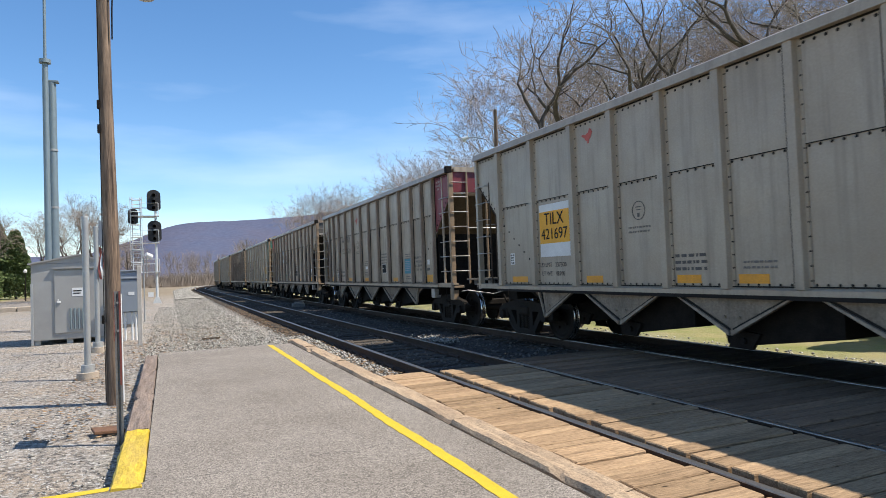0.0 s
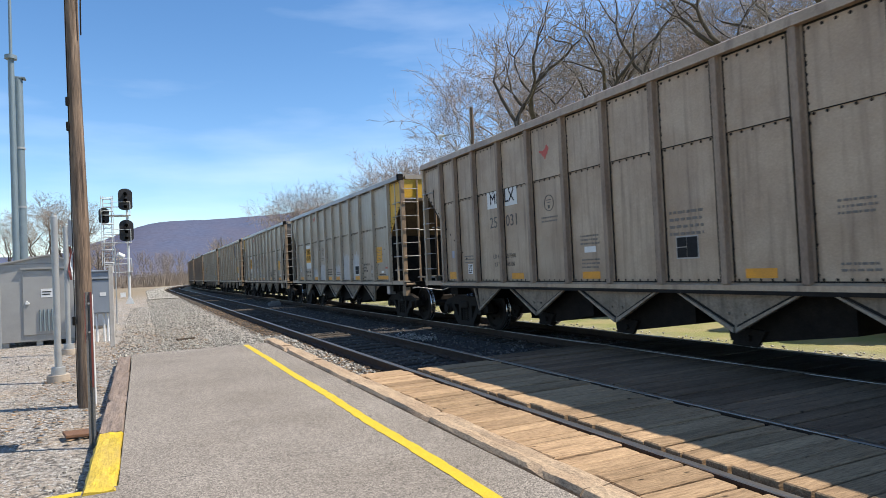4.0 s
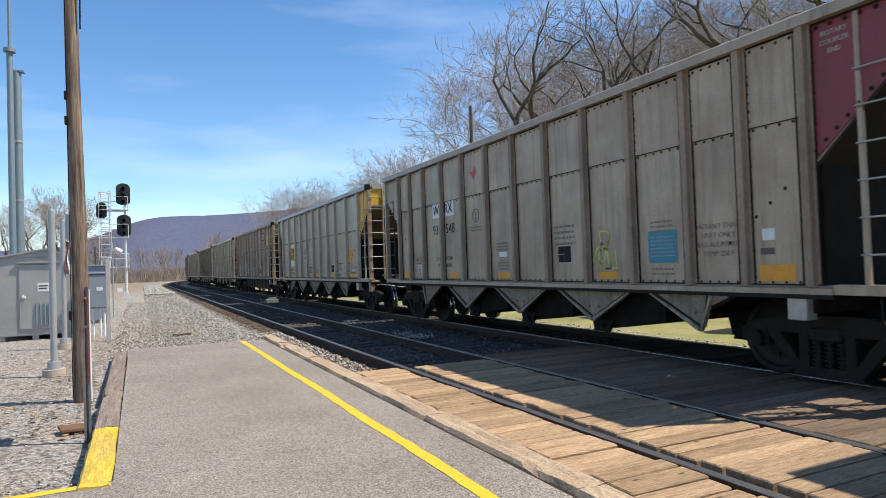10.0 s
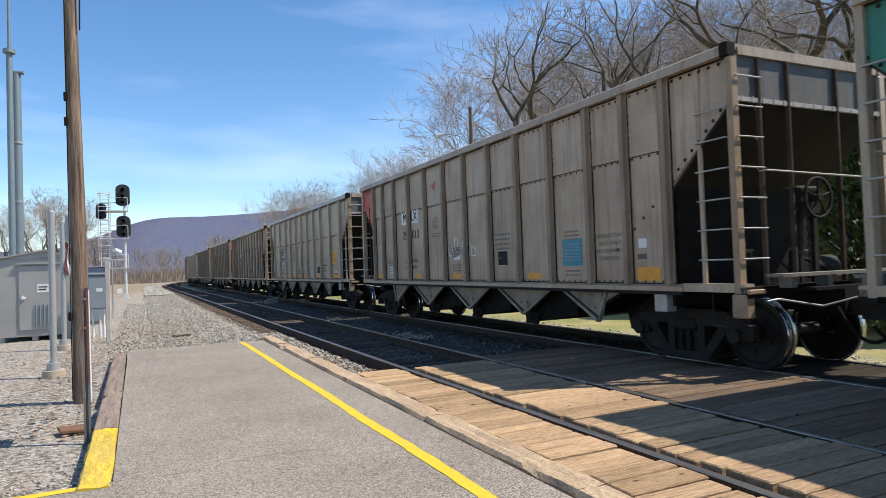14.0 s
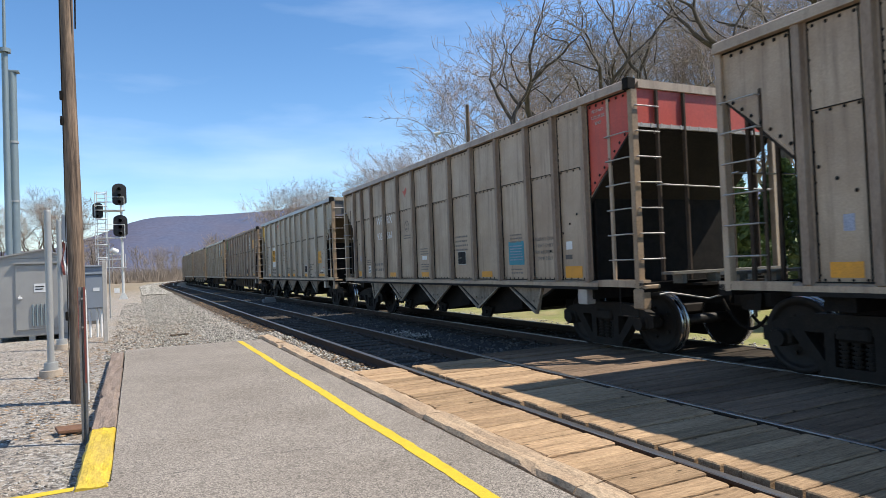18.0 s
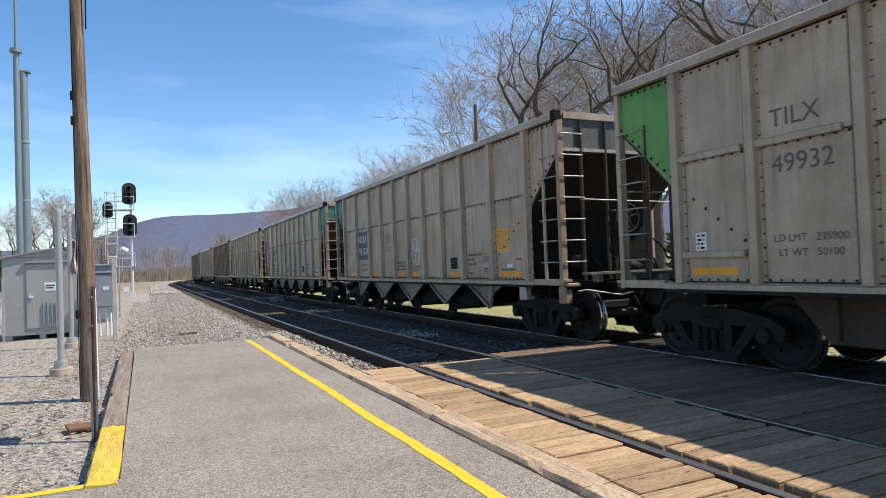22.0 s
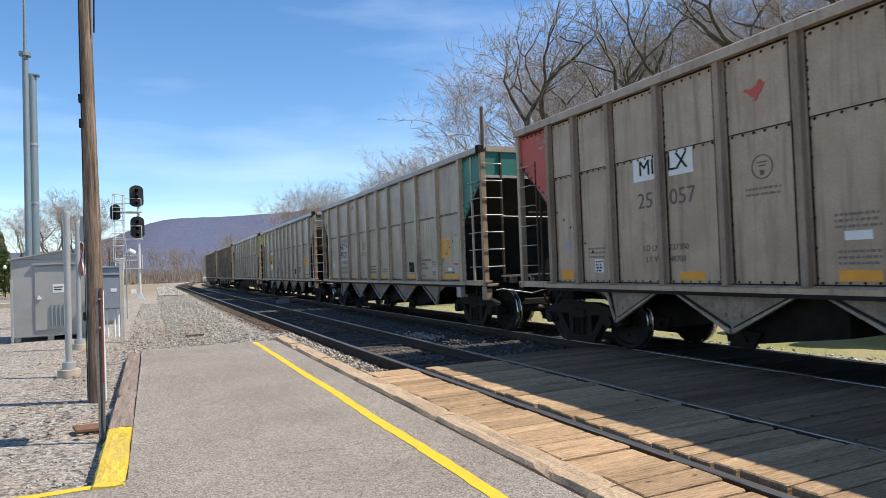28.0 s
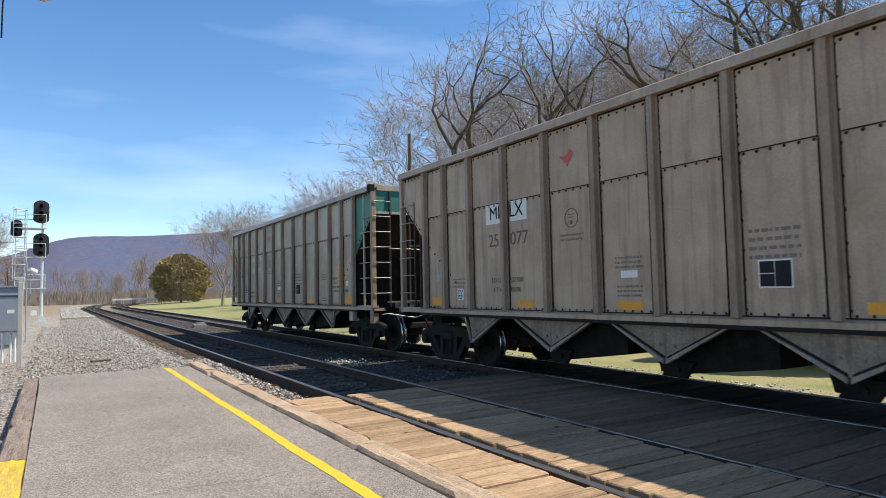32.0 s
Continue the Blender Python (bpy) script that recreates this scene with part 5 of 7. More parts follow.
def roundel():
    s = Shape().ring((0, 0, 0), "x", 0.138, 0.15, 0.006, 28)
    s.box(-0.004, 0, -0.07, 0.07, 0.05, 0.065).box(-0.004, 0, -0.05, 0.05, 0.005, 0.02).box(-0.004, 0, -0.025, 0.03, -0.1, -0.04)
    return s.mesh("roundel", M["ink_dark"])


FACE = -HALF + 0.053  # where paint and labels lie on the near side


def hopper_car(colour, belly, front, rear, mark, detail, seed):
    """One coal car, its front towards -y. mark: the writing at the rear; detail: the extra labels it carries."""
    names = {"grey": "dusty grey", "silver": "pale silver-grey", "brown": "brownish grey", "rusty": "rust-stained dark grey"}
    ends = {"maroon": "maroon", "red": "red", "yellow": "yellow", "teal": "dark green", "lime": "bright green", "moss": "dull green"}
    words = f"{names[colour]} ribbed coal {'tub' if belly else 'hopper'} car" + (f" with {ends[front]} front end" if front else "") + (f" with {ends[rear]} rear corner" if rear and not front else "")
    car = thing("coal_hopper_car", words, "freight car", group="cars of the coal train")
    c = colour
    rnd = random.Random(seed)
    rib = "tub" if belly else "narrow" if not mark or mark[2] in ("split", "ghost") or mark[0] == "WFRX" else "wide"
    narrow = rib == "narrow"
    edges, seam = (0.0, *POSTS[rib], BODY), SEAMS[rib]
    last = len(edges) - 2
    for i, (a, b) in enumerate(zip(edges, edges[1:])):
        if 0 < i < last:
            part("side_panel", cached(("up", i, c, rib), lambda: sheet([(Y0 + a + 0.03, seam), (Y0 + b - 0.03, seam), (Y0 + b - 0.03, TOP - 0.13), (Y0 + a + 0.03, TOP - 0.13)], -HALF + 0.042, -HALF + 0.055).mesh("side_panel", M[c])), car)
            part("side_panel", cached(("low", i, c, rib), lambda: sheet([(Y0 + a + 0.03, SILL + 0.09), (Y0 + b - 0.03, SILL + 0.09), (Y0 + b - 0.03, seam + 0.06), (Y0 + a + 0.03, seam + 0.06)], -HALF + 0.055, -HALF + 0.075).mesh("side_panel", M[c])), car)
    fc, rc = front or c, rear or c
    part("corner_panel", cached(("bay", 1, fc), lambda: sheet(end_bay(True)).mesh("corner_panel", M[fc])), car, f"{ends[front]} painted corner panel" if front else "")
    part("corner_panel", cached(("bay", 0, rc), lambda: sheet(end_bay(False)).mesh("corner_panel", M[rc])), car, f"{ends[rear]} painted corner panel" if rear else "")
    pc = "post_rust" if rib == "narrow" else c
    pm = cached(("post", pc), lambda: post_mesh(pc, 0.78 if narrow else 1.0))
    for q in POSTS[rib]:
        part("side_post", pm, car, at=(0, Y0 + q, 0))
    part("rivets", cached(("rivets", rib), lambda: rivets(rib)), car)["kind"] = "stuff"
    part("seam_caulk", cached(("seams", rib), lambda: seam_caulk(rib)), car, "sooty lap joints")["kind"] = "stuff"
    part("far_side_sheet", cached(("farside", c, rib), lambda: far_side(c, rib)), car)["kind"] = "stuff"
    part("top_chord", cached(("chord", c), lambda: chord(c)), car)
    part("chord_cap", cached("cap", chord_cap), car, "black corner cap")
    part("soot_strip", cached("chord_shade", chord_shade_line), car, "dark strip painted as shade under the chord")
    part("side_sill", cached(("sill", c), lambda: sill(c)), car)
    if belly:
        part("tub_floor", cached("tub_floor", lambda: Shape().box(-HALF + 0.08, HALF - 0.08, Y0 + 2.2, -Y0 - 2.2, SILL + 0.02, SILL + 0.07).mesh("tub_floor", M["end_post"])), car)
    else:
        part("hopper_floor", cached("floor", hopper_floor), car)
    part("centre_sill", cached("under", underframe), car)
    for r in (0, 180):
        col = front if r == 0 else rear
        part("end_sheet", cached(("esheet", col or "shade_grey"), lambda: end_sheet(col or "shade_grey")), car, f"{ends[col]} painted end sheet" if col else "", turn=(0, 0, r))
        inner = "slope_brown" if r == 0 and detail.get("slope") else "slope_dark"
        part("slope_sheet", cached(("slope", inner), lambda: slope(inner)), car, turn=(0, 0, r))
        part("bulkhead", cached("bulkhead", bulkhead), car, turn=(0, 0, r))
        if not detail.get("slope"):
            part("end_ledge", cached("ledge", end_ledge), car, "pale bolted angle", turn=(0, 0, r))
        part("end_walkway", cached("walkway", end_walkway), car, "grey steel cross step", turn=(0, 0, r))
        part("coupler", cached("coupler", coupler), car, turn=(0, 0, r))
        part("air_hose", cached("hose", hose), car, turn=(0, 0, r))
        part("cut_lever", cached("lever", cut_lever), car, turn=(0, 0, r))
        part("grab_rail", cached("grab", grab_rail), car, turn=(0, 0, r))
        part("stirrup_step", cached("stirrup", stirrup), car, turn=(0, 0, r))
        if r == 0:
            part("stirrup_step", cached("stirrup", stirrup), car, at=(2 * HALF - 0.04, 0, 0))
        for x in (-1.06, -0.5, 0.5, 1.06):
            pt = "tan" if detail.get("slope") and r == 0 else "end_post"
            cm = cached(("thin", pt), lambda: thin_post(pt))
            part("end_post", cm, car, at=(x, (Y0 + 0.0) * (1 if r == 0 else -1), 0))
    for sx in (1, -1):
        for f in (1, -1):
            cp = "tan" if sx == 1 and f == 1 else c
            ob = part("corner_post", cached(("corner", cp), lambda: corner_post(cp)), car, turn=(0, 0, 0))
            if sx == -1:
                ob.matrix_basis = pose(2 * HALF - 0.115, 0, 0)
            if f == -1:
                ob.matrix_basis = ob.matrix_basis @ pose(0, BODY - 0.025, 0)
    # ladders at the corners of the near side, and on the end towards the front
    lp = cached(("thin", c), lambda: thin_post(c))
    part("ladder_stile", lp, car, at=(-HALF + 0.06, Y0 + 0.56, 0))
    part("ladder_stile", cached(("rear_stile",), lambda: Shape().box(-0.012, 0.012, -0.02, 0.02, SILL + 0.1, 3.5).mesh("ladder_stile", M["end_post"])), car, at=(-HALF + 0.06, -Y0 - 0.56, 0))
    side_rung, end_rung = cached("rung_y", lambda: rung(0.5, "y")), cached("rung_x", lambda: rung(0.45, "x"))
    for i in range(6):
        z = 1.5 + i * 0.385
        part("rung", side_rung, car, at=(-HALF, Y0 + 0.05, z))
        part("rung", side_rung, car, at=(-HALF, -Y0 - 0.55, z))
        part("rung", end_rung, car, at=(-HALF + 0.06, Y0, z))
    part("rung", end_rung, car, at=(-HALF + 0.06, Y0, 1.5 + 6 * 0.385))
    part("corner_bracket", cached("bracket", corner_casting), car)
    if detail.get("brake"):
        bg = part("brake_gear", cached("gear", brake_gear), car)
        part("brake_wheel", cached("bwheel", brake_wheel), bg)
    # belly
    if belly:
        part("tub_belly", cached("tub", tub_bottom), car)
    else:
        for y in CHUTES:
            end = -1 if y < -4 else 1 if y > 4 else 0
            ch = part("hopper_chute", cached(("chute", end), lambda: chute(end)), car, at=(0, y, 0))
            part("far_plate", cached(("far_plate", end), lambda: chute(end, False)), ch)
            part("chute_door", cached(("door", end), lambda: chute_door(end)), ch)
            for f in (-1, 1):
                part("chute_rim", cached(("rim", f, end), lambda: chute_rim(f, end)), ch)
                part("chute_joint", cached(("joint", f, end), lambda: chute_joint(f, end)), ch)
    # trucks
    for f in (1, -1):
        tk = part("truck", cached("bolster", bolster), car, at=(0, f * (Y0 + 1.3), 0))
        for sx in (-1, 1):
            part("sideframe", cached(("sf", sx), lambda: sideframe(sx)), tk)
            part("spring_nest", cached(("springs", sx), lambda: springs(sx)), tk)
        for j in (-1, 1):
            w = part("wheelset", cached("ws", wheelset_joined), tk, at=(0, j * 0.89, 0.48))
            ROLLING[j].append(w)
    # small steel box under the sill and a bracket over the truck
    part("sill_box", cached("sbox", lambda: Shape().box(-HALF + 0.01, -HALF + 0.2, -0.12, 0.12, SILL - 0.28, SILL, 0.01).mesh("sill_box", M["bar"])), car, at=(0, Y0 + 1.35, 0))
    # reflectors, labels and writing; the upper sheet lies proud of the lower one
    UP, LOW = -HALF + 0.04, FACE - 0.001
    strips = {
        "wide": ((1.85, 0.9, 0.11, 1.285), (4.46, 0.47, 0.12, 1.285), (6.9, 0.46, 0.12, 1.285), (8.0, 0.46, 0.12, 1.285), (10.2, 0.46, 0.12, 1.285), (12.77, 0.62, 0.12, 1.285)),
        "narrow": ((1.6, 0.47, 0.2, 1.32), (4.62, 0.44, 0.12, 1.29), (7.87, 0.46, 0.12, 1.29), (10.18, 0.44, 0.12, 1.29), (13.1, 0.36, 0.17, 1.32)),
        "tub": ((1.77, 0.8, 0.1, 1.32), (4.4, 0.46, 0.11, 1.3), (6.8, 0.46, 0.11, 1.28), (8.0, 0.46, 0.11, 1.28), (10.3, 0.46, 0.11, 1.28), (12.85, 0.75, 0.1, 1.32)),
    }
    for y, w, h, z in strips[rib]:
        part("reflector", cached(("refl", w, h), lambda: plate("reflector", w, h, "orange")), car, "orange reflector strip", at=(LOW, Y0 + y, z))

    def fine(key, make, y, z, under=None):
        o = part("small_writing", cached(key, make), under or car, at=(LOW if under is None else -0.007, Y0 + y if under is None else y, z))
        o["kind"] = "stuff"

    def small(w, h, m, y, z, label):
        return part("small_label", cached(("sl", w, h, m), lambda: plate("small_label", w, h, m)), car, label, at=(LOW, Y0 + y, z))

    sy, sz = (5.76, 1.66) if narrow else (4.46, 1.55)
    st = part("stencil_plate", cached(("stencil", seed % 2), lambda: plate("stencil_plate", 0.40, 0.32, "white" if seed % 2 else "pale_grey")), car, "white framed stencil", at=(LOW, Y0 + sy, sz))
    part("stencil_mark", cached("squares", squares), st)["kind"] = "stuff"
    if narrow:
        fine("n1", lambda: bars(4, 0.6, 0.04, 0.06, "ink", seed=3), 5.76, 2.15)
        for k, w in enumerate(("RADIANT THAW", "HEAT ONLY", "MAX ALUMINUM", "TEMP 250 F")):
            part("lettering", cached(("heat", w), lambda: letters(w, 0.1, M["ink"])), car, at=(LOW, Y0 + 2.44, 1.93 - 0.12 * k))
        fine("n3", lambda: bars(3, 0.5, 0.03, 0.035, "ink", seed=8), 7.87, 1.95)
        fine("n4", lambda: bars(3, 0.46, 0.028, 0.035, "ink", seed=9), 7.87, 1.55)
        fine("n5", lambda: bars(3, 0.42, 0.028, 0.04, "ink", seed=12), 3.42, 2.06)
        fine("n6", lambda: bars(2, 0.42, 0.028, 0.04, "ink", seed=13), 3.42, 1.38)
        fine("n7", lambda: bars(3, 0.45, 0.03, 0.04, "ink", seed=15), 12.25, 1.75)
        small(0.3, 0.1, "white", 7.87, 1.72, "small white label")
        small(0.17, 0.14, "white", 1.7, 1.78, "small white label")
        small(0.19, 0.08, "ink_dark", 1.72, 1.58, "dark riveted plate")
        small(0.22, 0.22, "white", 12.2, 1.46, "white label with black marks")
        fine("n8", lambda: bars(4, 0.16, 0.03, 0.02, "black", seed=16), 12.2, 1.53)
        small(0.12, 0.18, "pale_blue", 13.05, 1.82, "pale blue sticker")
    else:
        fine("w2", lambda: bars(3, 0.6, 0.045, 0.05, "ink_dark", seed=5), 7.95, 1.62)
        fine("w3", lambda: bars(2, 0.5, 0.03, 0.04, "ink", seed=9), 6.8, 1.5)
        for k, w in enumerate(("EXW 10-8 H 13-8", "EW 10-8", "CU FT 4207", "", "IL 48-2")):
            if w and not belly:
                o = part("lettering", cached(("spec", w), lambda: letters(w, 0.085, M["ink_dark"], align="LEFT")), car, at=(LOW, Y0 + 3.72, 1.72 - 0.105 * k))
        small(0.25, 0.12, "pale_grey", 2.85, 1.5, "pale stencilled panel")
        fine("w4", lambda: bars(3, 0.24, 0.03, 0.03, "ink", seed=23), 2.85, 1.66)
        fine("w5", lambda: bars(2, 0.22, 0.03, 0.03, "ink_dark", seed=24), 2.85, 1.4)
        if not belly:
            small(0.22, 0.07, "white", 1.87, 1.46, "small white plate")
            small(0.2, 0.2, "pale_grey", 1.52, 1.46, "white label with red heading")
            small(0.2, 0.05, "red", 1.52, 1.585, "red label heading")
            o = part("lettering", cached("shoe", lambda: letters("2 INCH HF COMP SHOES", 0.062, M["ink_dark"])), car, at=(LOW, Y0 + 1.87, 1.375))
        small(0.18, 0.24, "white", 13.05, 1.72, "white label with black marks")
        fine("w6", lambda: bars(4, 0.13, 0.03, 0.025, "black", seed=25), 13.05, 1.8)
    part("roundel", cached("roundel", roundel), car, at=(LOW, Y0 + 9.0, 2.62 if narrow else 2.36))
    fine("w8", lambda: bars(2, 0.5, 0.03, 0.04, "ink", seed=31), 9.0, 2.36 if narrow else 2.1)
    if detail.get("leaf", True):
        part("painted_mark", cached("leaf", lambda: leaf_mark("red")), car, "small red painted mark", at=(UP, Y0 + (9.05 if narrow else detail.get("leaf_at", 10.22)), 3.56 if narrow else 3.78))
    if mark:
        top, num, style = mark
        ly = 11.4
        if style == "label":
            part("mark_backing", cached("mb", lambda: plate("mark_backing", 1.02, 1.02, "white")), car, "white label panel", at=(LOW, Y0 + ly, 2.23))
            lb = part("mark_label", cached("ml", lambda: plate("mark_label", 1.02, 0.62, "label_yellow")), car, "yellow label", at=(LOW - 0.004, Y0 + ly, 2.29))
            part("lettering", letters(top, 0.33, M["black"]), lb, at=(-0.009, 0, 0.15))
            part("lettering", letters(num, 0.30, M["black"]), lb, at=(-0.009, 0, -0.14))
        elif style == "navy":
            lb = part("mark_label", cached("mn", lambda: plate("mark_label", 1.12, 0.95, "navy")), car, "dark blue label", at=(LOW, Y0 + ly, 2.25))
            part("lettering", letters(top, 0.32, M["white"]), lb, at=(-0.009, 0.16, 0.2))
            part("lettering", letters(num, 0.33, M["white"]), lb, at=(-0.009, 0.04, -0.2))
        elif style == "patch":
            lb = part("mark_label", cached("mp", lambda: plate("mark_label", 1.03, 0.94, "smudge")), car, "smudged dark grey label", at=(LOW, Y0 + ly, 2.24))
            part("rubbed_patch", cached("rub", lambda: worn_patch(5, 0.92, 0.42)), lb, "pale rubbed ground of the letters", at=(-0.006, 0.0, 0.0))
            part("rubbed_patch", cached("rub_low", lambda: worn_patch(9, 0.96, 0.4)), lb, "pale rubbed ground of the letters", at=(-0.006, 0.0, -0.36))
            part("lettering", letters(top, 0.34, M["black"]), lb, at=(-0.010, 0.06, 0.17))
            part("lettering", letters(num, 0.32, M["black"]), lb, at=(-0.010, 0, -0.16))
        elif style == "split":
            for off, a, b in ((0.37, top[:2], num[:-3]), (-0.37, top[2:], num[-3:])):
                lb = part("mark_label", cached("ms", lambda: plate("mark_label", 0.46, 0.36, "white")), car, "white label", at=(LOW - 0.002, Y0 + 10.68 + off, 2.90))
                part("lettering", letters(a, 0.33, M["black"]), lb, at=(-0.009, -0.06 if off > 0 else 0.06, 0))
                part("lettering", letters(b, 0.33, M["ink_dark"] if seed % 4 else M["black"]), car, at=(LOW, Y0 + 10.68 + off, 2.41))
        elif style == "tub":
            part("lettering", letters(top, 0.31, M["ink_dark"]), car, at=(UP, Y0 + 11.62, 3.11))
            part("lettering", letters(num, 0.31, M["ink_dark"]), car, at=(LOW, Y0 + 11.55, 2.57))
            for y, z in ((11.61, 2.86), (12.89, 2.86), (1.75, 2.9), (3.05, 2.9), (12.89, 1.54), (1.75, 1.54)):
                part("stiffener", cached(("stiff", c), lambda: Shape().box(-HALF - 0.01, -HALF + 0.05, -0.56, 0.56, -0.045, 0.045, 0.01).mesh("stiffener", M[c])), car, at=(0, Y0 + y, z))
        else:
            ink, z = ("ink_dark", 2.9 if top == "WFRX" else 2.38) if style == "plain" else ("white", 2.9)
            for off, a, b in ((0.42, top[:2], num[:3]), (-0.42, top[2:], num[3:])):
                part("lettering", letters(a, 0.33, M[ink]), car, at=(LOW if narrow else UP, Y0 + 10.75 + off, z))
                part("lettering", letters(b, 0.30, M[ink]), car, at=(LOW, Y0 + 10.75 + off, z - 0.46))
        load = detail.get("load", ("237300", "48700") if style in ("split", "tub", "label") else None)
        if load:
            for k, (a, b) in enumerate((("LD LMT", load[0]), ("LT WT", load[1]))):
                part("lettering", letters(a + "   " + b, 0.125, M["ink_dark"]), car, at=(LOW, Y0 + (10.68 if narrow else ly + 0.1), (1.7 if style != "label" else 1.56) - 0.17 * k))
        else:
            fine("w10", lambda: bars(2, 0.85, 0.07, 0.09, "ink", seed=14), ly, 1.60)
    for paint, y in ((front, 0.8), (rear, BODY - 0.8)):
        if paint in ("red", "maroon"):
            for k, w in enumerate(("ROTARY", "COUPLER", "END")):
                part("lettering", cached(("rot", w), lambda: letters(w, 0.075, M["faded"])), car, at=(-HALF + 0.05, Y0 + y, 3.92 - 0.1 * k))
    if detail.get("blue"):
        lb = part("notice_label", cached("nl", lambda: plate("notice_label", 0.56, 0.46, "label_blue")), car, "blue notice label", at=(LOW, Y0 + 3.42, 1.70))
        fine("w11", lambda: bars(6, 0.46, 0.02, 0.034, "pale_blue", seed=21), 0, 0.14, lb)
    if detail.get("sticker"):
        lb = part("notice_label", cached("ys", lambda: plate("notice_label", 0.5, 0.48, "label_yellow")), car, "yellow notice label", at=(LOW, Y0 + 2.12, 2.0))
        fine("w12", lambda: bars(8, 0.44, 0.014, 0.036, "rusty", seed=22), 0, 0.18, lb)
    for y, w, h in detail.get("patch", ()):
        part("worn_patch", cached(("wp", seed, y), lambda: worn_patch(seed + int(y), w, h)), car, "pale scraped patch", at=(LOW + 0.002, Y0 + y, SILL + 0.16))
    if detail.get("dark"):
        part("dark_patch", cached("dp", lambda: plate("dark_patch", 0.98, 0.95, "char")), car, "dark square patch", at=(UP, Y0 + 3.2, 3.45))
    if detail.get("board"):
        tone, over = {"faded": ("rustplate", "rusty"), "grey": ("ink", "faded")}.get(detail["board"], ("label_blue", "white"))
        lb = part("logo_board", cached(("lb", tone), lambda: plate("logo_board", 0.82, 0.9, tone)), car, {"rustplate": "faded rust-red logo board", "ink": "faded grey logo board"}.get(tone, "blue and white logo board"), at=(UP, Y0 + 3.02, 3.38))
        part("logo_shape", cached(("lb2", over), lambda: Shape().box(-0.012, -0.006, -0.34, 0.34, 0.02, 0.34).box(-0.012, -0.006, -0.36, 0.36, -0.2, -0.08).box(-0.012, -0.006, -0.36, 0.36, -0.36, -0.27).mesh("logo_shape", M[over])), lb)
        part("notice_label", cached("yo", lambda: plate("notice_label", 0.58, 0.56, "orange")), car, "faded orange label", at=(UP, Y0 + 1.85, 3.25))
    if detail.get("plaque"):
        lb = part("logo_board", cached("plaque", lambda: plate("logo_board", 0.4, 0.44, "red")), car, "red square logo board", at=(UP, Y0 + 11.5, 3.72))
        part("logo_shape", cached("plaque_mark", lambda: Shape().tube((-0.006, 0, 0.05), (-0.010, 0, 0.05), 0.11, n=14).box(-0.010, -0.006, -0.025, 0.025, -0.16, -0.04).mesh("logo_shape", M["faded"])), lb)
    if detail.get("tag"):
        y, z, w, h = detail["tag"]
        part("sprayed_lines", cached(("sq", seed), lambda: squiggle(seed, w, h, detail.get("spray", "white"))), car, "sprayed lines", at=(LOW - 0.001, Y0 + y, z))["kind"] = "stuff"
    return car


def wheelset_joined():
    me = wheelset()
    extra = tread()
    bm = bmesh.new()
    bm.from_mesh(me)
    k = len(bm.faces)
    bm.from_mesh(extra)
    for i, f in enumerate(bm.faces):
        f.material_index = int(i >= k)
    bm.to_mesh(me)
    bm.free()
    me.materials.append(M["tread"])
    return me


ROLLING = {-1: [], 1: []}
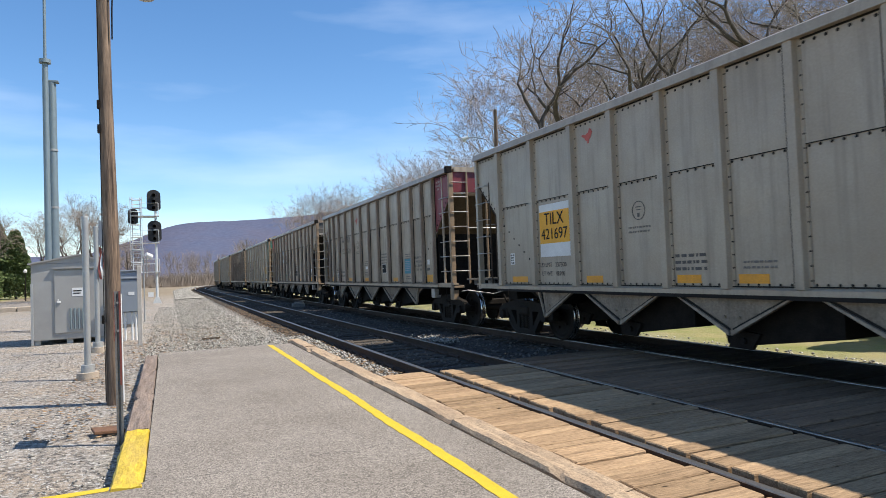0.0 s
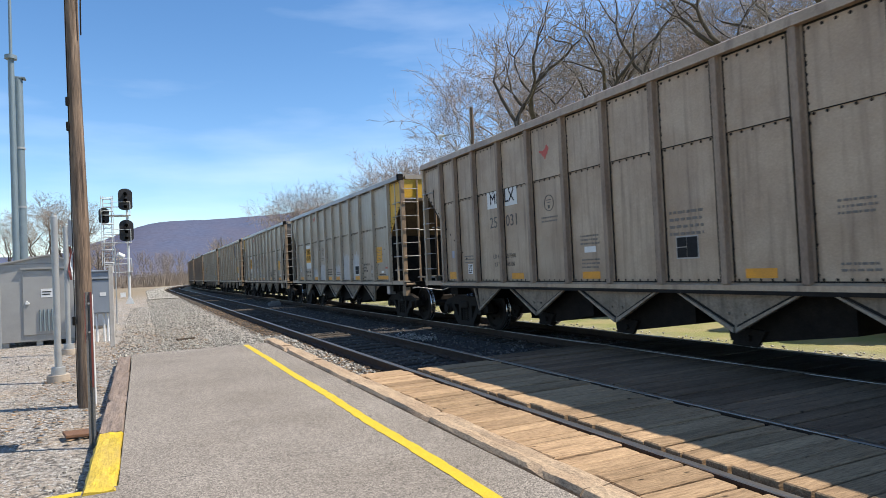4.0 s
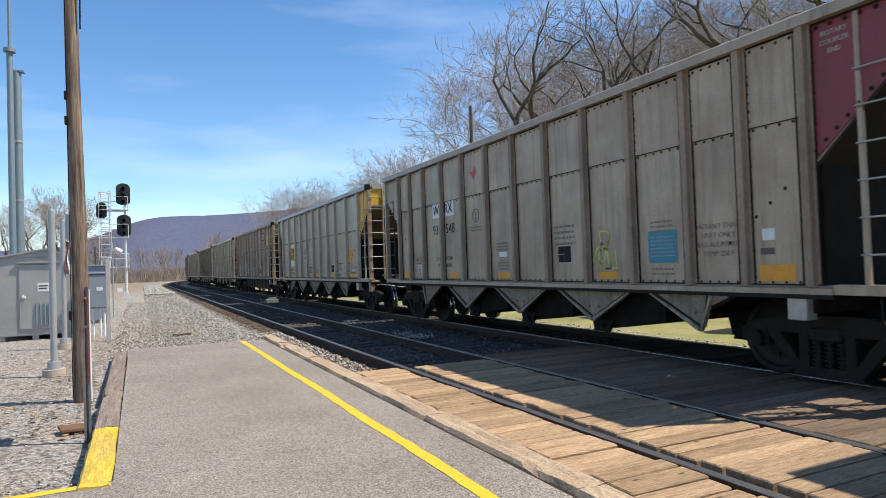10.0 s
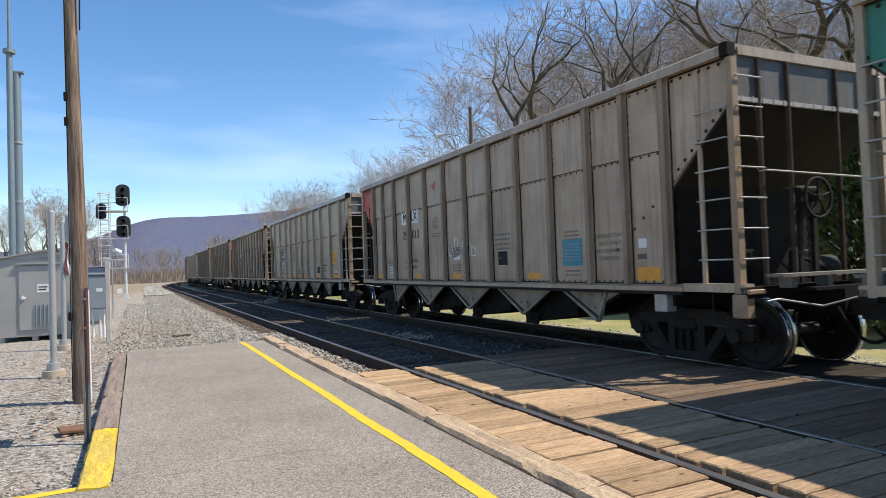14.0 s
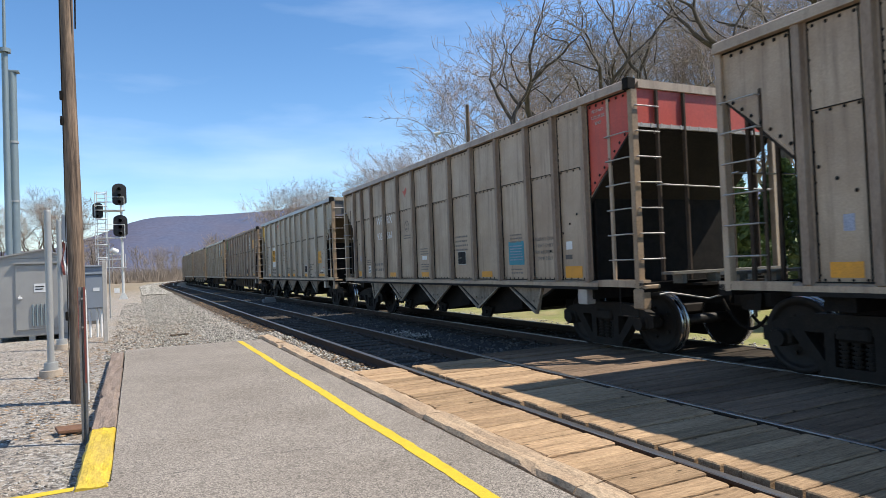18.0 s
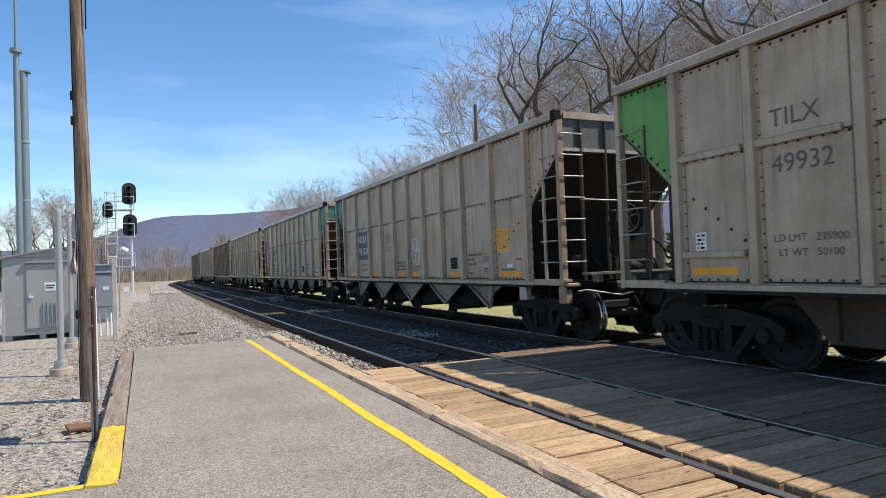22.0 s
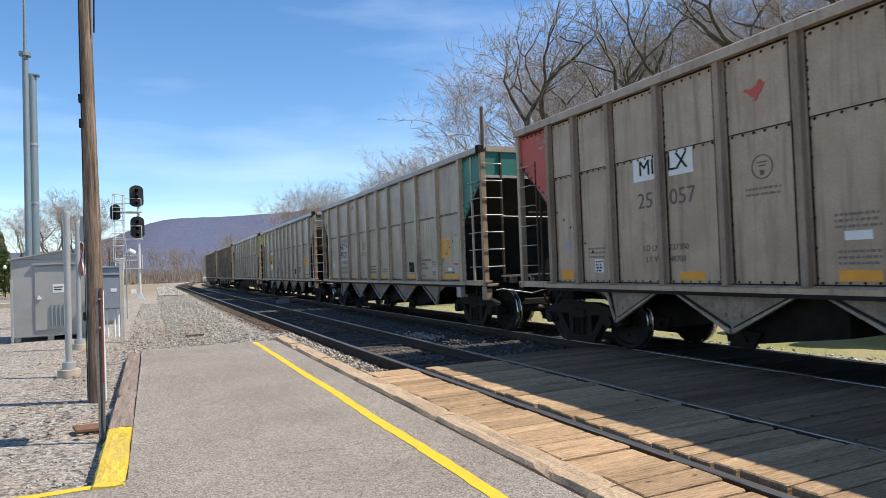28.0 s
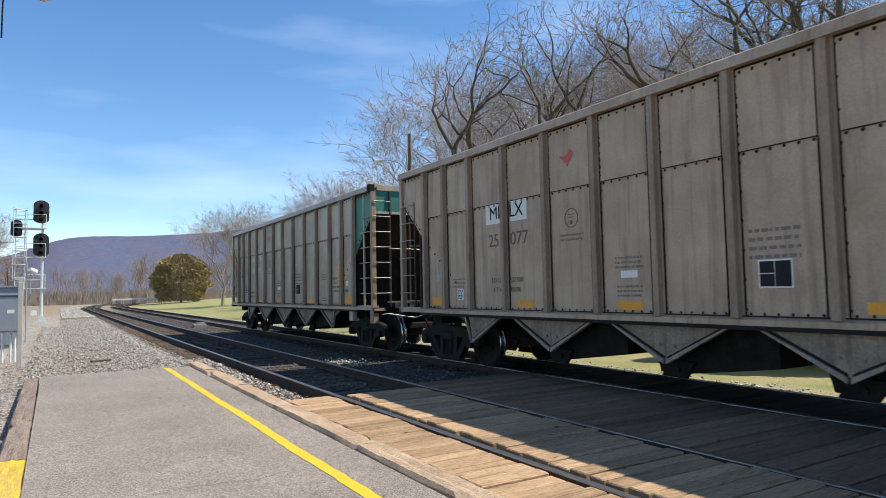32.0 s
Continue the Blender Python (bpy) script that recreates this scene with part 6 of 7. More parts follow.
# colour, tub belly, front paint, rear paint, writing, details
TRAIN = [
    ("brown", 0, "", "", None, {}),
    ("silver", 0, "", "", ("TILX", "421697", "label"), {"sticker": 1}),
    ("grey", 0, "maroon", "", ("WFRX", "935539", "plain"), {"slope": 1, "blue": 1}),
    ("brown", 0, "", "red", ("NDYX", "933589", "ghost"), {"spray": "teal", "brake": 1, "tag": (9.0, 1.6, 0.7, 0.6)}),
    ("grey", 0, "teal", "", ("NDYX", "934288", "patch"), {"slope": 1, "sticker": 1}),
    ("brown", 0, "", "", ("MILX", "25031", "split"), {}),
    ("silver", 0, "yellow", "", ("TILX", "421704", "label"), {"patch": ((5.7, 1.0, 1.25), (4.5, 1.0, 1.2), (6.8, 0.95, 0.75), (9.0, 1.0, 0.85), (10.15, 0.95, 0.6)), "slope": 1, "load": ("236600", "49400"), "sticker": 1}),
    ("silver", 0, "", "yellow", ("TILX", "421757", "label"), {"patch": ((6.8, 0.9, 0.45),), "sticker": 1, "tag": (9.5, 1.65, 3.2, 0.55)}),
    ("grey", 0, "", "lime", ("TILX", "420156", "plain"), {"dark": 1, "tag": (6.9, 1.75, 2.4, 0.6), "spray": "pale_blue", "load": ("237700", "48300"), "sticker": 1, "brake": 1}),
    ("silver", 0, "", "yellow", ("TILX", "421742", "label"), {"sticker": 1}),
    ("brown", 0, "", "red", ("MILX", "25052", "split"), {"blue": 1, "brake": 1, "tag": (4.55, 1.75, 0.8, 0.8)}),
    ("grey", 0, "maroon", "", ("WFRX", "935548", "split"), {"spray": "spray_yellow", "blue": 1, "tag": (4.7, 1.7, 0.7, 0.6)}),
    ("silver", 0, "yellow", "", ("TILX", "421730", "label"), {"slope": 1, "sticker": 1}),
    ("rusty", 1, "moss", "", ("TILX", "47979", "tub"), {"slope": 1, "board": "faded", "tag": (8.8, 1.8, 1.0, 0.7)}),
    ("grey", 0, "", "teal", ("NDYX", "934304", "patch"), {"patch": ((3.2, 1.0, 0.55), (1.8, 0.9, 0.9)), "slope": 1, "sticker": 1, "brake": 1}),
    ("brown", 0, "", "red", ("MILX", "25013", "split"), {"blue": 1, "brake": 1, "tag": (7.6, 2.0, 1.2, 0.5)}),
    ("grey", 0, "", "", ("NDYX", "934291", "patch"), {"sticker": 1}),
    ("brown", 0, "", "red", ("MILX", "25014", "split"), {"load": ("237300", "48700"), "blue": 1}),
    ("brown", 0, "red", "", ("NDYX", "932076", "ghost"), {"blue": 1}),
    ("brown", 0, "red", "", ("WFRX", "935561", "ghost"), {"blue": 1}),
    ("silver", 0, "", "yellow", ("TILX", "421711", "label"), {"slope": 1, "sticker": 1, "brake": 1}),
    ("rusty", 1, "", "lime", ("TILX", "48707", "tub"), {"plaque": 1, "slope": 1, "board": "grey", "brake": 1}),
    ("grey", 1, "", "lime", ("TILX", "49932", "tub"), {"load": ("235900", "50100"), "slope": 1, "board": 1, "brake": 1}),
    ("brown", 0, "", "teal", ("NDYX", "931038", "navy"), {"sticker": 1, "brake": 1, "tag": (6.9, 1.9, 0.6, 0.7)}),
    ("grey", 0, "teal", "", ("NDYX", "934300", "patch"), {"slope": 1, "sticker": 1}),
    ("grey", 0, "", "teal", ("NDYX", "934278", "patch"), {"leaf_at": 11.35, "slope": 1, "sticker": 1, "brake": 1}),
    ("brown", 0, "", "", ("MILX", "25066", "split"), {"blue": 1, "brake": 1}),
    ("silver", 0, "yellow", "", ("TILX", "421728", "label"), {"sticker": 1}),
    ("brown", 0, "", "red", ("MILX", "25057", "split"), {"blue": 1}),
    ("grey", 0, "teal", "", ("NDYX", "934212", "patch"), {"sticker": 1}),
    ("silver", 0, "", "yellow", ("TILX", "421755", "label"), {"spray": "black", "slope": 1, "sticker": 1, "brake": 1, "tag": (9.0, 1.8, 0.7, 0.9)}),
    ("silver", 1, "lime", "", ("TILX", "47944", "tub"), {"slope": 1, "board": "grey"}),
    ("brown", 0, "red", "", ("MILX", "25077", "split"), {"blue": 1}),
    ("grey", 0, "teal", "", ("NDYX", "932011", "ghost"), {"sticker": 1}),
]
CARS = []
for i, row in enumerate(TRAIN):
    CARS.append((i - 2, hopper_car(*row, seed=i + 1)))

# metres that the train has gone beyond its mean speed, second by second
AHEAD = {0: -0.5, 1: -0.56, 2: -0.49, 5: -0.2, 6: -0.14, 7: -0.24, 8: -0.1, 9: -0.08, 10: -0.12, 11: 0.05, 12: -0.16, 13: 0.02, 14: -0.27, 17: -0.1, 18: -0.04, 19: -0.2, 20: 0.0, 21: -0.33, 22: -0.2, 23: -0.45, 24: -0.32, 25: -0.06, 28: -0.43, 29: -0.35, 30: -0.52, 31: -0.36, 32: -0.4}


# ---- things on the yard ----
YARD = -0.17


def polar(az, dist):
    return dist * math.sin(radians(az)), dist * math.cos(radians(az))


def build_pole():
    p = thing("utility_pole", "tall weathered brown wooden pole with a street light by the platform", "utility pole", at=(-0.725, 10.3, YARD), turn=(0, -0.35, 0))
    s = Shape()
    rnd = random.Random(2)
    n, rings = 14, 26
    v = []
    for k in range(rings):
        z = -0.3 + 11.8 * k / (rings - 1)
        r = 0.108 - 0.0036 * z
        for i in range(n):
            a = 2 * math.pi * i / n
            q = r * (1 + 0.05 * noise.noise(Vector((math.cos(a) * 2, math.sin(a) * 2, z * 0.3))))
            v.append((q * math.cos(a) + 0.012 * math.sin(z * 0.9), q * math.sin(a), z))
    s.add(v, [(k * n + i, k * n + (i + 1) % n, k * n + n + (i + 1) % n, k * n + n + i) for k in range(rings - 1) for i in range(n)], True)
    s.add(v[-n:], [tuple(range(n))])
    part("pole_shaft", s.mesh("pole_shaft", M["pole"]), p)
    # ground wire, its clips, and dark creosote splits
    w = Shape().path([(-0.105 + 0.004 * z, -0.05, z) for z in (0.05, 2, 4, 6, 8, 10, 11.4)], 0.006, 5)
    part("ground_wire", w.mesh("ground_wire", M["dark"]), p)
    for z in (1.2, 3.9, 4.25, 6.4):
        part("wire_clip", cached("clip", lambda: Shape().box(-0.135, -0.1, -0.09, -0.02, -0.06, 0.06, 0.006).mesh("wire_clip", M["dark"])), p, at=(0.004 * z, 0, z))
    # street light on a bent arm, its cable and a small connector
    arm = part("lamp_arm", Shape().path([(0.05, 0, 6.05), (0.2, 0, 6.4), (0.38, 0, 6.52), (0.5, 0, 6.5)], 0.025, 8).mesh("lamp_arm", M["galv"]), p)
    part("lamp_housing", Shape().tube((0.55, 0, 6.13), (0.55, 0, 6.3), 0.168, 0.15, 16).tube((0.55, 0, 6.3), (0.55, 0, 6.5), 0.15, 0.06, 16).mesh("lamp_housing", M["galv"]), arm)
    part("refractor", Shape().tube((0.55, 0, 5.9), (0.55, 0, 6.13), 0.14, 0.162, 18).tube((0.55, 0, 5.87), (0.55, 0, 5.9), 0.11, 0.14, 18).mesh("refractor", M["galv_pale"]), arm, "pale ribbed glass bowl")
    part("lamp_cable", Shape().path([(0.1, -0.07, 5.2), (0.108, -0.08, 5.6), (0.12, -0.07, 5.9), (0.09, -0.07, 6.1)], 0.011, 6).mesh("lamp_cable", M["dark"]), p)
    part("connector", Shape().box(0.09, 0.15, -0.1, -0.04, 5.88, 6.02, 0.01).mesh("connector", M["box_blue"]), p)
    part("conduit", Shape().path([(0.115, -0.05, 0.0), (0.112, -0.05, 1.55)], 0.014, 8).mesh("conduit", M["white"]), p, "thin white plastic conduit")


build_pole()


def build_sign():
    p = thing("sign_post", "rusty channel sign post with a panel seen edge-on", "sign", at=(-0.50, 7.75, YARD))
    s = Shape().prism([(-0.032, 0.018), (-0.032, -0.016), (-0.012, -0.016), (-0.008, 0.006), (0.008, 0.006), (0.012, -0.016), (0.032, -0.016), (0.032, 0.018)], "z", -0.25, 1.62)
    part("channel", s.mesh("channel", M["post_grey"]), p)
    part("red_strip", Shape().box(0.012, 0.03, -0.024, -0.018, 0.62, 1.62).mesh("red_strip", M["redpaint"]), p, "faded red paint")
    part("sign_panel", Shape().box(-0.038, -0.033, -0.02, 0.34, 1.1, 1.6, 0.002).mesh("sign_panel", M["white"]), p, "white sheet metal panel with a red rim")
    part("panel_rim", Shape().box(-0.0385, -0.0325, -0.03, -0.021, 1.09, 1.61).mesh("panel_rim", M["redpaint"]), p)
    for z in (1.2, 1.5):
        part("bolt", cached("bolt", lambda: Shape().tube((0, -0.03, 0), (0, -0.015, 0), 0.012, n=6).mesh("bolt", M["bar"])), p, at=(0.0, 0, z))
    t = Shape().box(-0.16, 0.16, -0.14, 0.14, -0.01, 0.025, 0.006)
    thing("ground_plate", "rusty brown steel plate lying on the gravel", "plate", at=(-0.66, 8.35, YARD + 0.03), turn=(0, 4, 12), data=t.mesh("ground_plate", M["rustplate"]))


build_sign()


def vent_pipe(x, y, h, label, cap):
    p = thing("steel_post", label, "post", at=(x, y, YARD))
    part("tube", Shape().tube((0, 0, 0.1), (0, 0, h), 0.055, 0.055, 16).mesh("tube", M["galv"]), p)
    part("footing", Shape().tube((0, 0, -0.2), (0, 0, 0.13), 0.19, 0.18, 18).mesh("footing", M["concrete"]), p, "round concrete footing")
    part("collar", Shape().tube((0, 0, 0.13), (0, 0, 0.26), 0.115, 0.11, 14).mesh("collar", M["galv"]), p)
    if cap:
        part("cap", Shape().tube((0, 0, h), (0, 0, h + 0.03), 0.06, 0.05, 16).mesh("cap", M["galv"]), p)
    return p


vent_pipe(-1.35, 13.2, 2.9, "pale galvanised steel post in a concrete footing", True)
flagpost = vent_pipe(-1.62, 18.1, 3.1, "pale galvanised steel post with a small flag", True)


def build_flag():
    f = thing("small_flag", "small limp red and white striped flag tied to the post", "flag", at=(-1.62, 18.05, YARD + 2.15))
    rnd = random.Random(3)
    for i, m in enumerate(("redpaint", "white", "redpaint", "white", "redpaint", "white")):
        v = []
        for k in range(9):
            z = 0.45 - k * 0.1
            w = 0.045
            x = 0.06 + i * 0.05 + 0.02 * math.sin(k * 0.9 + i)
            y = 0.05 * math.sin(k * 0.7 + i * 0.8)
            v += [(x, y, z), (x + 0.052, y + 0.03 * math.sin(i), z)]
        me = quick(v, [(2 * k, 2 * k + 1, 2 * k + 3, 2 * k + 2) for k in range(8)], "stripe", M[m])
        part("stripe", me, f)
    v = [(0.055, 0.03, 0.5), (0.3, 0.02, 0.42), (0.22, -0.02, 1.0), (0.07, 0.0, 1.15)]
    part("canton", quick(v, [(0, 1, 2, 3)], "canton", M["box_blue"]), f, "faded blue cloth")


build_flag()


def build_cabinet():
    c = thing("signal_cabinet", "large grey aluminium signal equipment house on short legs", "equipment cabinet", at=(-2.62, 22.4, YARD))
    w, d, h = 0.93, 1.1, 2.32
    body = Shape().box(-w, w, -d, d, 0.14, h, 0.012)
    body.prism([(-w, h), (w, h), (0.3, h + 0.22)], "y", -d, d)
    part("body", body.mesh("body", M["alu"]), c)
    roof = Shape()
    roof.prism([(-w - 0.07, h - 0.03), (-w - 0.07, h + 0.01), (0.3, h + 0.26), (0.3, h + 0.22)], "y", -d - 0.08, d + 0.08)
    roof.prism([(w + 0.07, h - 0.03), (w + 0.07, h + 0.01), (0.3, h + 0.26), (0.3, h + 0.22)], "y", -d - 0.08, d + 0.08)
    part("roof", roof.mesh("roof", M["alu"]), c)
    door = part("door", Shape().box(-0.36, 0.66, -d - 0.035, -d, 0.32, h - 0.2, 0.01).mesh("door", M["alu"]), c)
    part("drip_edge", Shape().box(-0.4, 0.7, -d - 0.09, -d, h - 0.16, h - 0.11).mesh("drip_edge", M["alu"]), c)
    part("handle", Shape().box(-0.30, -0.2, -d - 0.07, -d - 0.035, 1.18, 1.24, 0.008).tube((-0.26, -d - 0.03, 1.27), (-0.26, -d - 0.06, 1.27), 0.022, n=8).mesh("handle", M["white"]), door, "bright lever handle")
    part("warning_label", Shape().box(0.08, 0.36, -d - 0.042, -d - 0.035, 1.36, 1.6).mesh("warning_label", M["white"]), door, "white label")
    part("small_writing", Shape().box(0.11, 0.33, -d - 0.047, -d - 0.042, 1.5, 1.53).box(0.11, 0.3, -d - 0.047, -d - 0.042, 1.43, 1.46).mesh("small_writing", M["black"]), door)
    for i in range(4):
        part("louvre", cached("louvre", lambda: Shape().prism([(0, 0), (0.05, 0), (0.05, -0.03), (0.02, -0.045)], "z", 0.42, 1.02).mesh("louvre", M["mast"])), door, at=(0.02 + i * 0.1, -d - 0.035, 0))
    part("corner_trim", Shape().box(-w - 0.012, -w + 0.05, -d - 0.02, -d + 0.04, 0.0, 1.75, 0.005).mesh("corner_trim", M["galv"]), c)
    for x in (-0.8, 0.0, 0.8):
        for y in (-0.95, 0.95):
            part("leg", cached("leg", lambda: Shape().box(-0.08, 0.08, -0.08, 0.08, -0.06, 0.15, 0.008).mesh("leg", M["galv"])), c, at=(x, y, 0))


build_cabinet()


def build_meter_box():
    b = thing("meter_box", "blue-grey steel electrical box on two white conduits", "electrical box", at=(-1.0, 21.0, YARD))
    body = part("enclosure", Shape().box(-0.26, 0.25, -0.14, 0.12, 0.82, 1.8, 0.012).mesh("enclosure", M["box_blue"]), b)
    part("lid", Shape().box(-0.25, 0.24, -0.165, -0.142, 0.85, 1.77, 0.008).mesh("lid", M["box_blue"]), body)
    part("hood", Shape().box(-0.28, 0.27, -0.19, 0.14, 1.8, 1.84, 0.008).mesh("hood", M["box_blue"]), body)
    part("small_label", Shape().box(-0.06, 0.1, -0.171, -0.166, 1.32, 1.42).mesh("small_label", M["white"]), body, "white label")
    for x in (-0.16, 0.02, 0.12):
        part("conduit", cached("cond", lambda: Shape().tube((0, 0, -0.2), (0, 0, 0.84), 0.03, n=10).mesh("conduit", M["white"])), b, at=(x, 0, 0))
    w = thing("marker_post", "weathered white square timber post", "post", at=(-0.71, 19.3, YARD))
    s = Shape().box(-0.055, 0.055, -0.055, 0.055, -0.2, 2.12, 0.01).prism([(-0.05, 2.12), (0.05, 2.12), (0.03, 2.17), (-0.03, 2.17)], "y", -0.05, 0.05)
    part("shaft", s.mesh("shaft", M["faded"]), w)
    e = thing("relay_case", "dark blue-grey steel relay case behind the yard box", "equipment cabinet", at=(-1.35, 27.5, YARD))
    part("body", Shape().box(-0.55, 0.35, -0.4, 0.4, 0.1, 2.1, 0.02).mesh("body", M["box_blue"]), e)
    part("hood", Shape().box(-0.6, 0.4, -0.45, 0.45, 2.1, 2.16, 0.01).mesh("hood", M["box_blue"]), e)
    part("leg", Shape().box(-0.5, 0.3, -0.35, 0.35, -0.1, 0.1).mesh("leg", M["concrete"]), e)
    a = thing("antenna_stub", "thin rod with a white round antenna", "antenna", at=(-0.92, 30.0, YARD))
    part("rod", Shape().tube((0, 0, -0.1), (0, 0, 3.1), 0.025, n=8).tube((0.12, 0, 1.9), (0.12, 0, 2.75), 0.02, n=6).mesh("rod", M["galv"]), a)
    part("dish", Shape().tube((0.1, -0.06, 2.85), (0.3, 0.06, 2.72), 0.09, 0.12, 12).mesh("dish", M["white"]), a, "white round antenna head")


build_meter_box()


def build_masts():
    x, y = polar(-8.3, 28.0)
    m = thing("antenna_mast", "tall slim blue-grey steel mast with a stepped top", "mast", at=(x, y, YARD))
    part("lower_tube", Shape().tube((0, 0, -0.2), (0.0, 0, 10.1), 0.115, 0.10, 12).mesh("lower_tube", M["mast"]), m)
    part("upper_tube", Shape().tube((0, 0, 10.1), (0.03, 0, 17.0), 0.055, 0.045, 10).mesh("upper_tube", M["mast"]), m)
    part("collar", Shape().tube((0, 0, 10.0), (0, 0, 10.14), 0.2, 0.2, 12).mesh("collar", M["mast"]), m)
    x, y = polar(-7.88, 28.6)
    m = thing("antenna_mast", "slim blue-grey steel mast with a capped top", "mast", at=(x, y, YARD))
    part("tube", Shape().tube((0, 0, -0.2), (0.0, 0, 9.45), 0.17, 0.15, 14).mesh("tube", M["mast"]), m)
    part("cap", Shape().box(-0.2, 0.24, -0.15, 0.15, 9.45, 9.52, 0.01).mesh("cap", M["mast"]), m)
    for z in (2.4, 4.6, 6.8):
        part("band", cached("mband", lambda: Shape().tube((0, 0, 0), (0, 0, 0.08), 0.178, n=14).mesh("band", M["galv"])), m, at=(0, 0, z))
    part("cable", Shape().path([(-0.2, -0.05, 0), (-0.2, -0.05, 9.0)], 0.035, 6).mesh("cable", M["mast"]), m)


build_masts()


def build_signal():
    x, y = polar(-0.80, 53.7)
    g = thing("railway_signal", "grey trackside signal mast with three black oval signal heads", "railway signal", at=(x, y, YARD))
    H = 8.05
    part("mast", Shape().tube((0, 0, -0.2), (0, 0, H), 0.10, 0.085, 12).mesh("mast", M["galv_pale"]), g)
    part("base", Shape().prism([(-0.35, -0.1), (0.35, -0.1), (0.12, 0.45), (-0.12, 0.45)], "y", -0.3, 0.3).mesh("base", M["galv_pale"]), g)

    def head(z, dx, s, dy=-0.1):
        v = []
        n = 10
        pts = []
        for i in range(n + 1):
            a = math.pi * i / n
            pts.append((0.48 * s * math.cos(a), 0.5 * s + 0.38 * s * math.sin(a)))
        for i in range(n + 1):
            a = math.pi + math.pi * i / n
            pts.append((0.48 * s * math.cos(a), -0.5 * s + 0.25 * s * math.sin(a)))
        h = part("signal_head", Shape().prism([(dx + a, z + b) for a, b in pts], "y", dy - 0.02, dy).mesh("signal_head", M["signal_black"]), g, "black oval backplate")
        for k in (-0.48, 0.0, 0.48):
            part("hood", Shape().tube((dx, dy - 0.02, z + k * s), (dx, dy - 0.42, z + k * s - 0.03), 0.14 * s, 0.13 * s, 12, caps=False).mesh("hood", M["signal_black"]), h)
            part("lens", Shape().tube((dx, dy - 0.02, z + k * s), (dx, dy - 0.05, z + k * s), 0.12 * s, n=12).mesh("lens", M["dark"]), h)
        part("bracket", Shape().box(min(0, dx), max(0.05, dx), dy, 0.06, z - 0.05, z + 0.05).mesh("bracket", M["galv_pale"]), h)

    head(7.75, -0.1, 1.0)
    head(5.4, -0.08, 1.0)
    head(6.55, -1.55, 0.72)
    # ladder with safety hoops, platforms and struts on one side
    for dx in (-1.6, -1.05):
        part("ladder_stile", Shape().box(dx - 0.035, dx + 0.035, -0.035, 0.035, 2.4, H, 0.004).mesh("ladder_stile", M["galv_pale"]), g)
    for i in range(18):
        part("rung", cached("srung", lambda: Shape().tube((-1.6, 0, 0), (-1.05, 0, 0), 0.022, n=6).mesh("rung", M["galv_pale"])), g, at=(0, 0, 2.55 + i * 0.31))
    for i in range(6):
        z = 3.1 + i * 0.95
        s = Shape()
        pts = [(-1.325 + 0.4 * math.cos(a), -0.36 + 0.4 * math.sin(a), z) for a in [math.pi * k / 8 + math.pi * 0.0 for k in range(17)]]
        s.path(pts, 0.026, 5)
        part("safety_hoop", s.mesh("safety_hoop", M["galv_pale"]), g)
    for dx in (-1.72, -0.93):
        part("hoop_bar", Shape().box(dx - 0.022, dx + 0.022, -0.4, -0.37, 2.9, H, 0.0).mesh("hoop_bar", M["galv_pale"]), g)
    for z in (2.35, 4.55, 6.6):
        part("platform", Shape().box(-1.75, 0.25, -0.32, 0.28, z, z + 0.05).box(-1.6, 0.05, -0.05, 0.05, z + 0.62, z + 0.68).mesh("platform", M["galv_pale"]), g, "grated steel platform")
        part("rail", Shape().path([(-1.05, -0.3, z), (-1.05, -0.3, z + 1.0), (0.2, -0.3, z + 1.0), (0.2, -0.3, z)], 0.026, 5).mesh("rail", M["galv_pale"]), g)
    part("strut", Shape().tube((-1.35, 0, -0.1), (-1.35, 0, 2.4), 0.07, n=8).mesh("strut", M["galv_pale"]), g)
    part("number_plate", Shape().box(-0.62, -0.25, -0.12, -0.1, 0.5, 0.85).mesh("number_plate", M["white"]), g, "small white plate")
    part("box", Shape().box(-1.55, -1.15, -0.25, 0.05, 0.3, 1.5, 0.02).mesh("box", M["galv_pale"]), g)


build_signal()


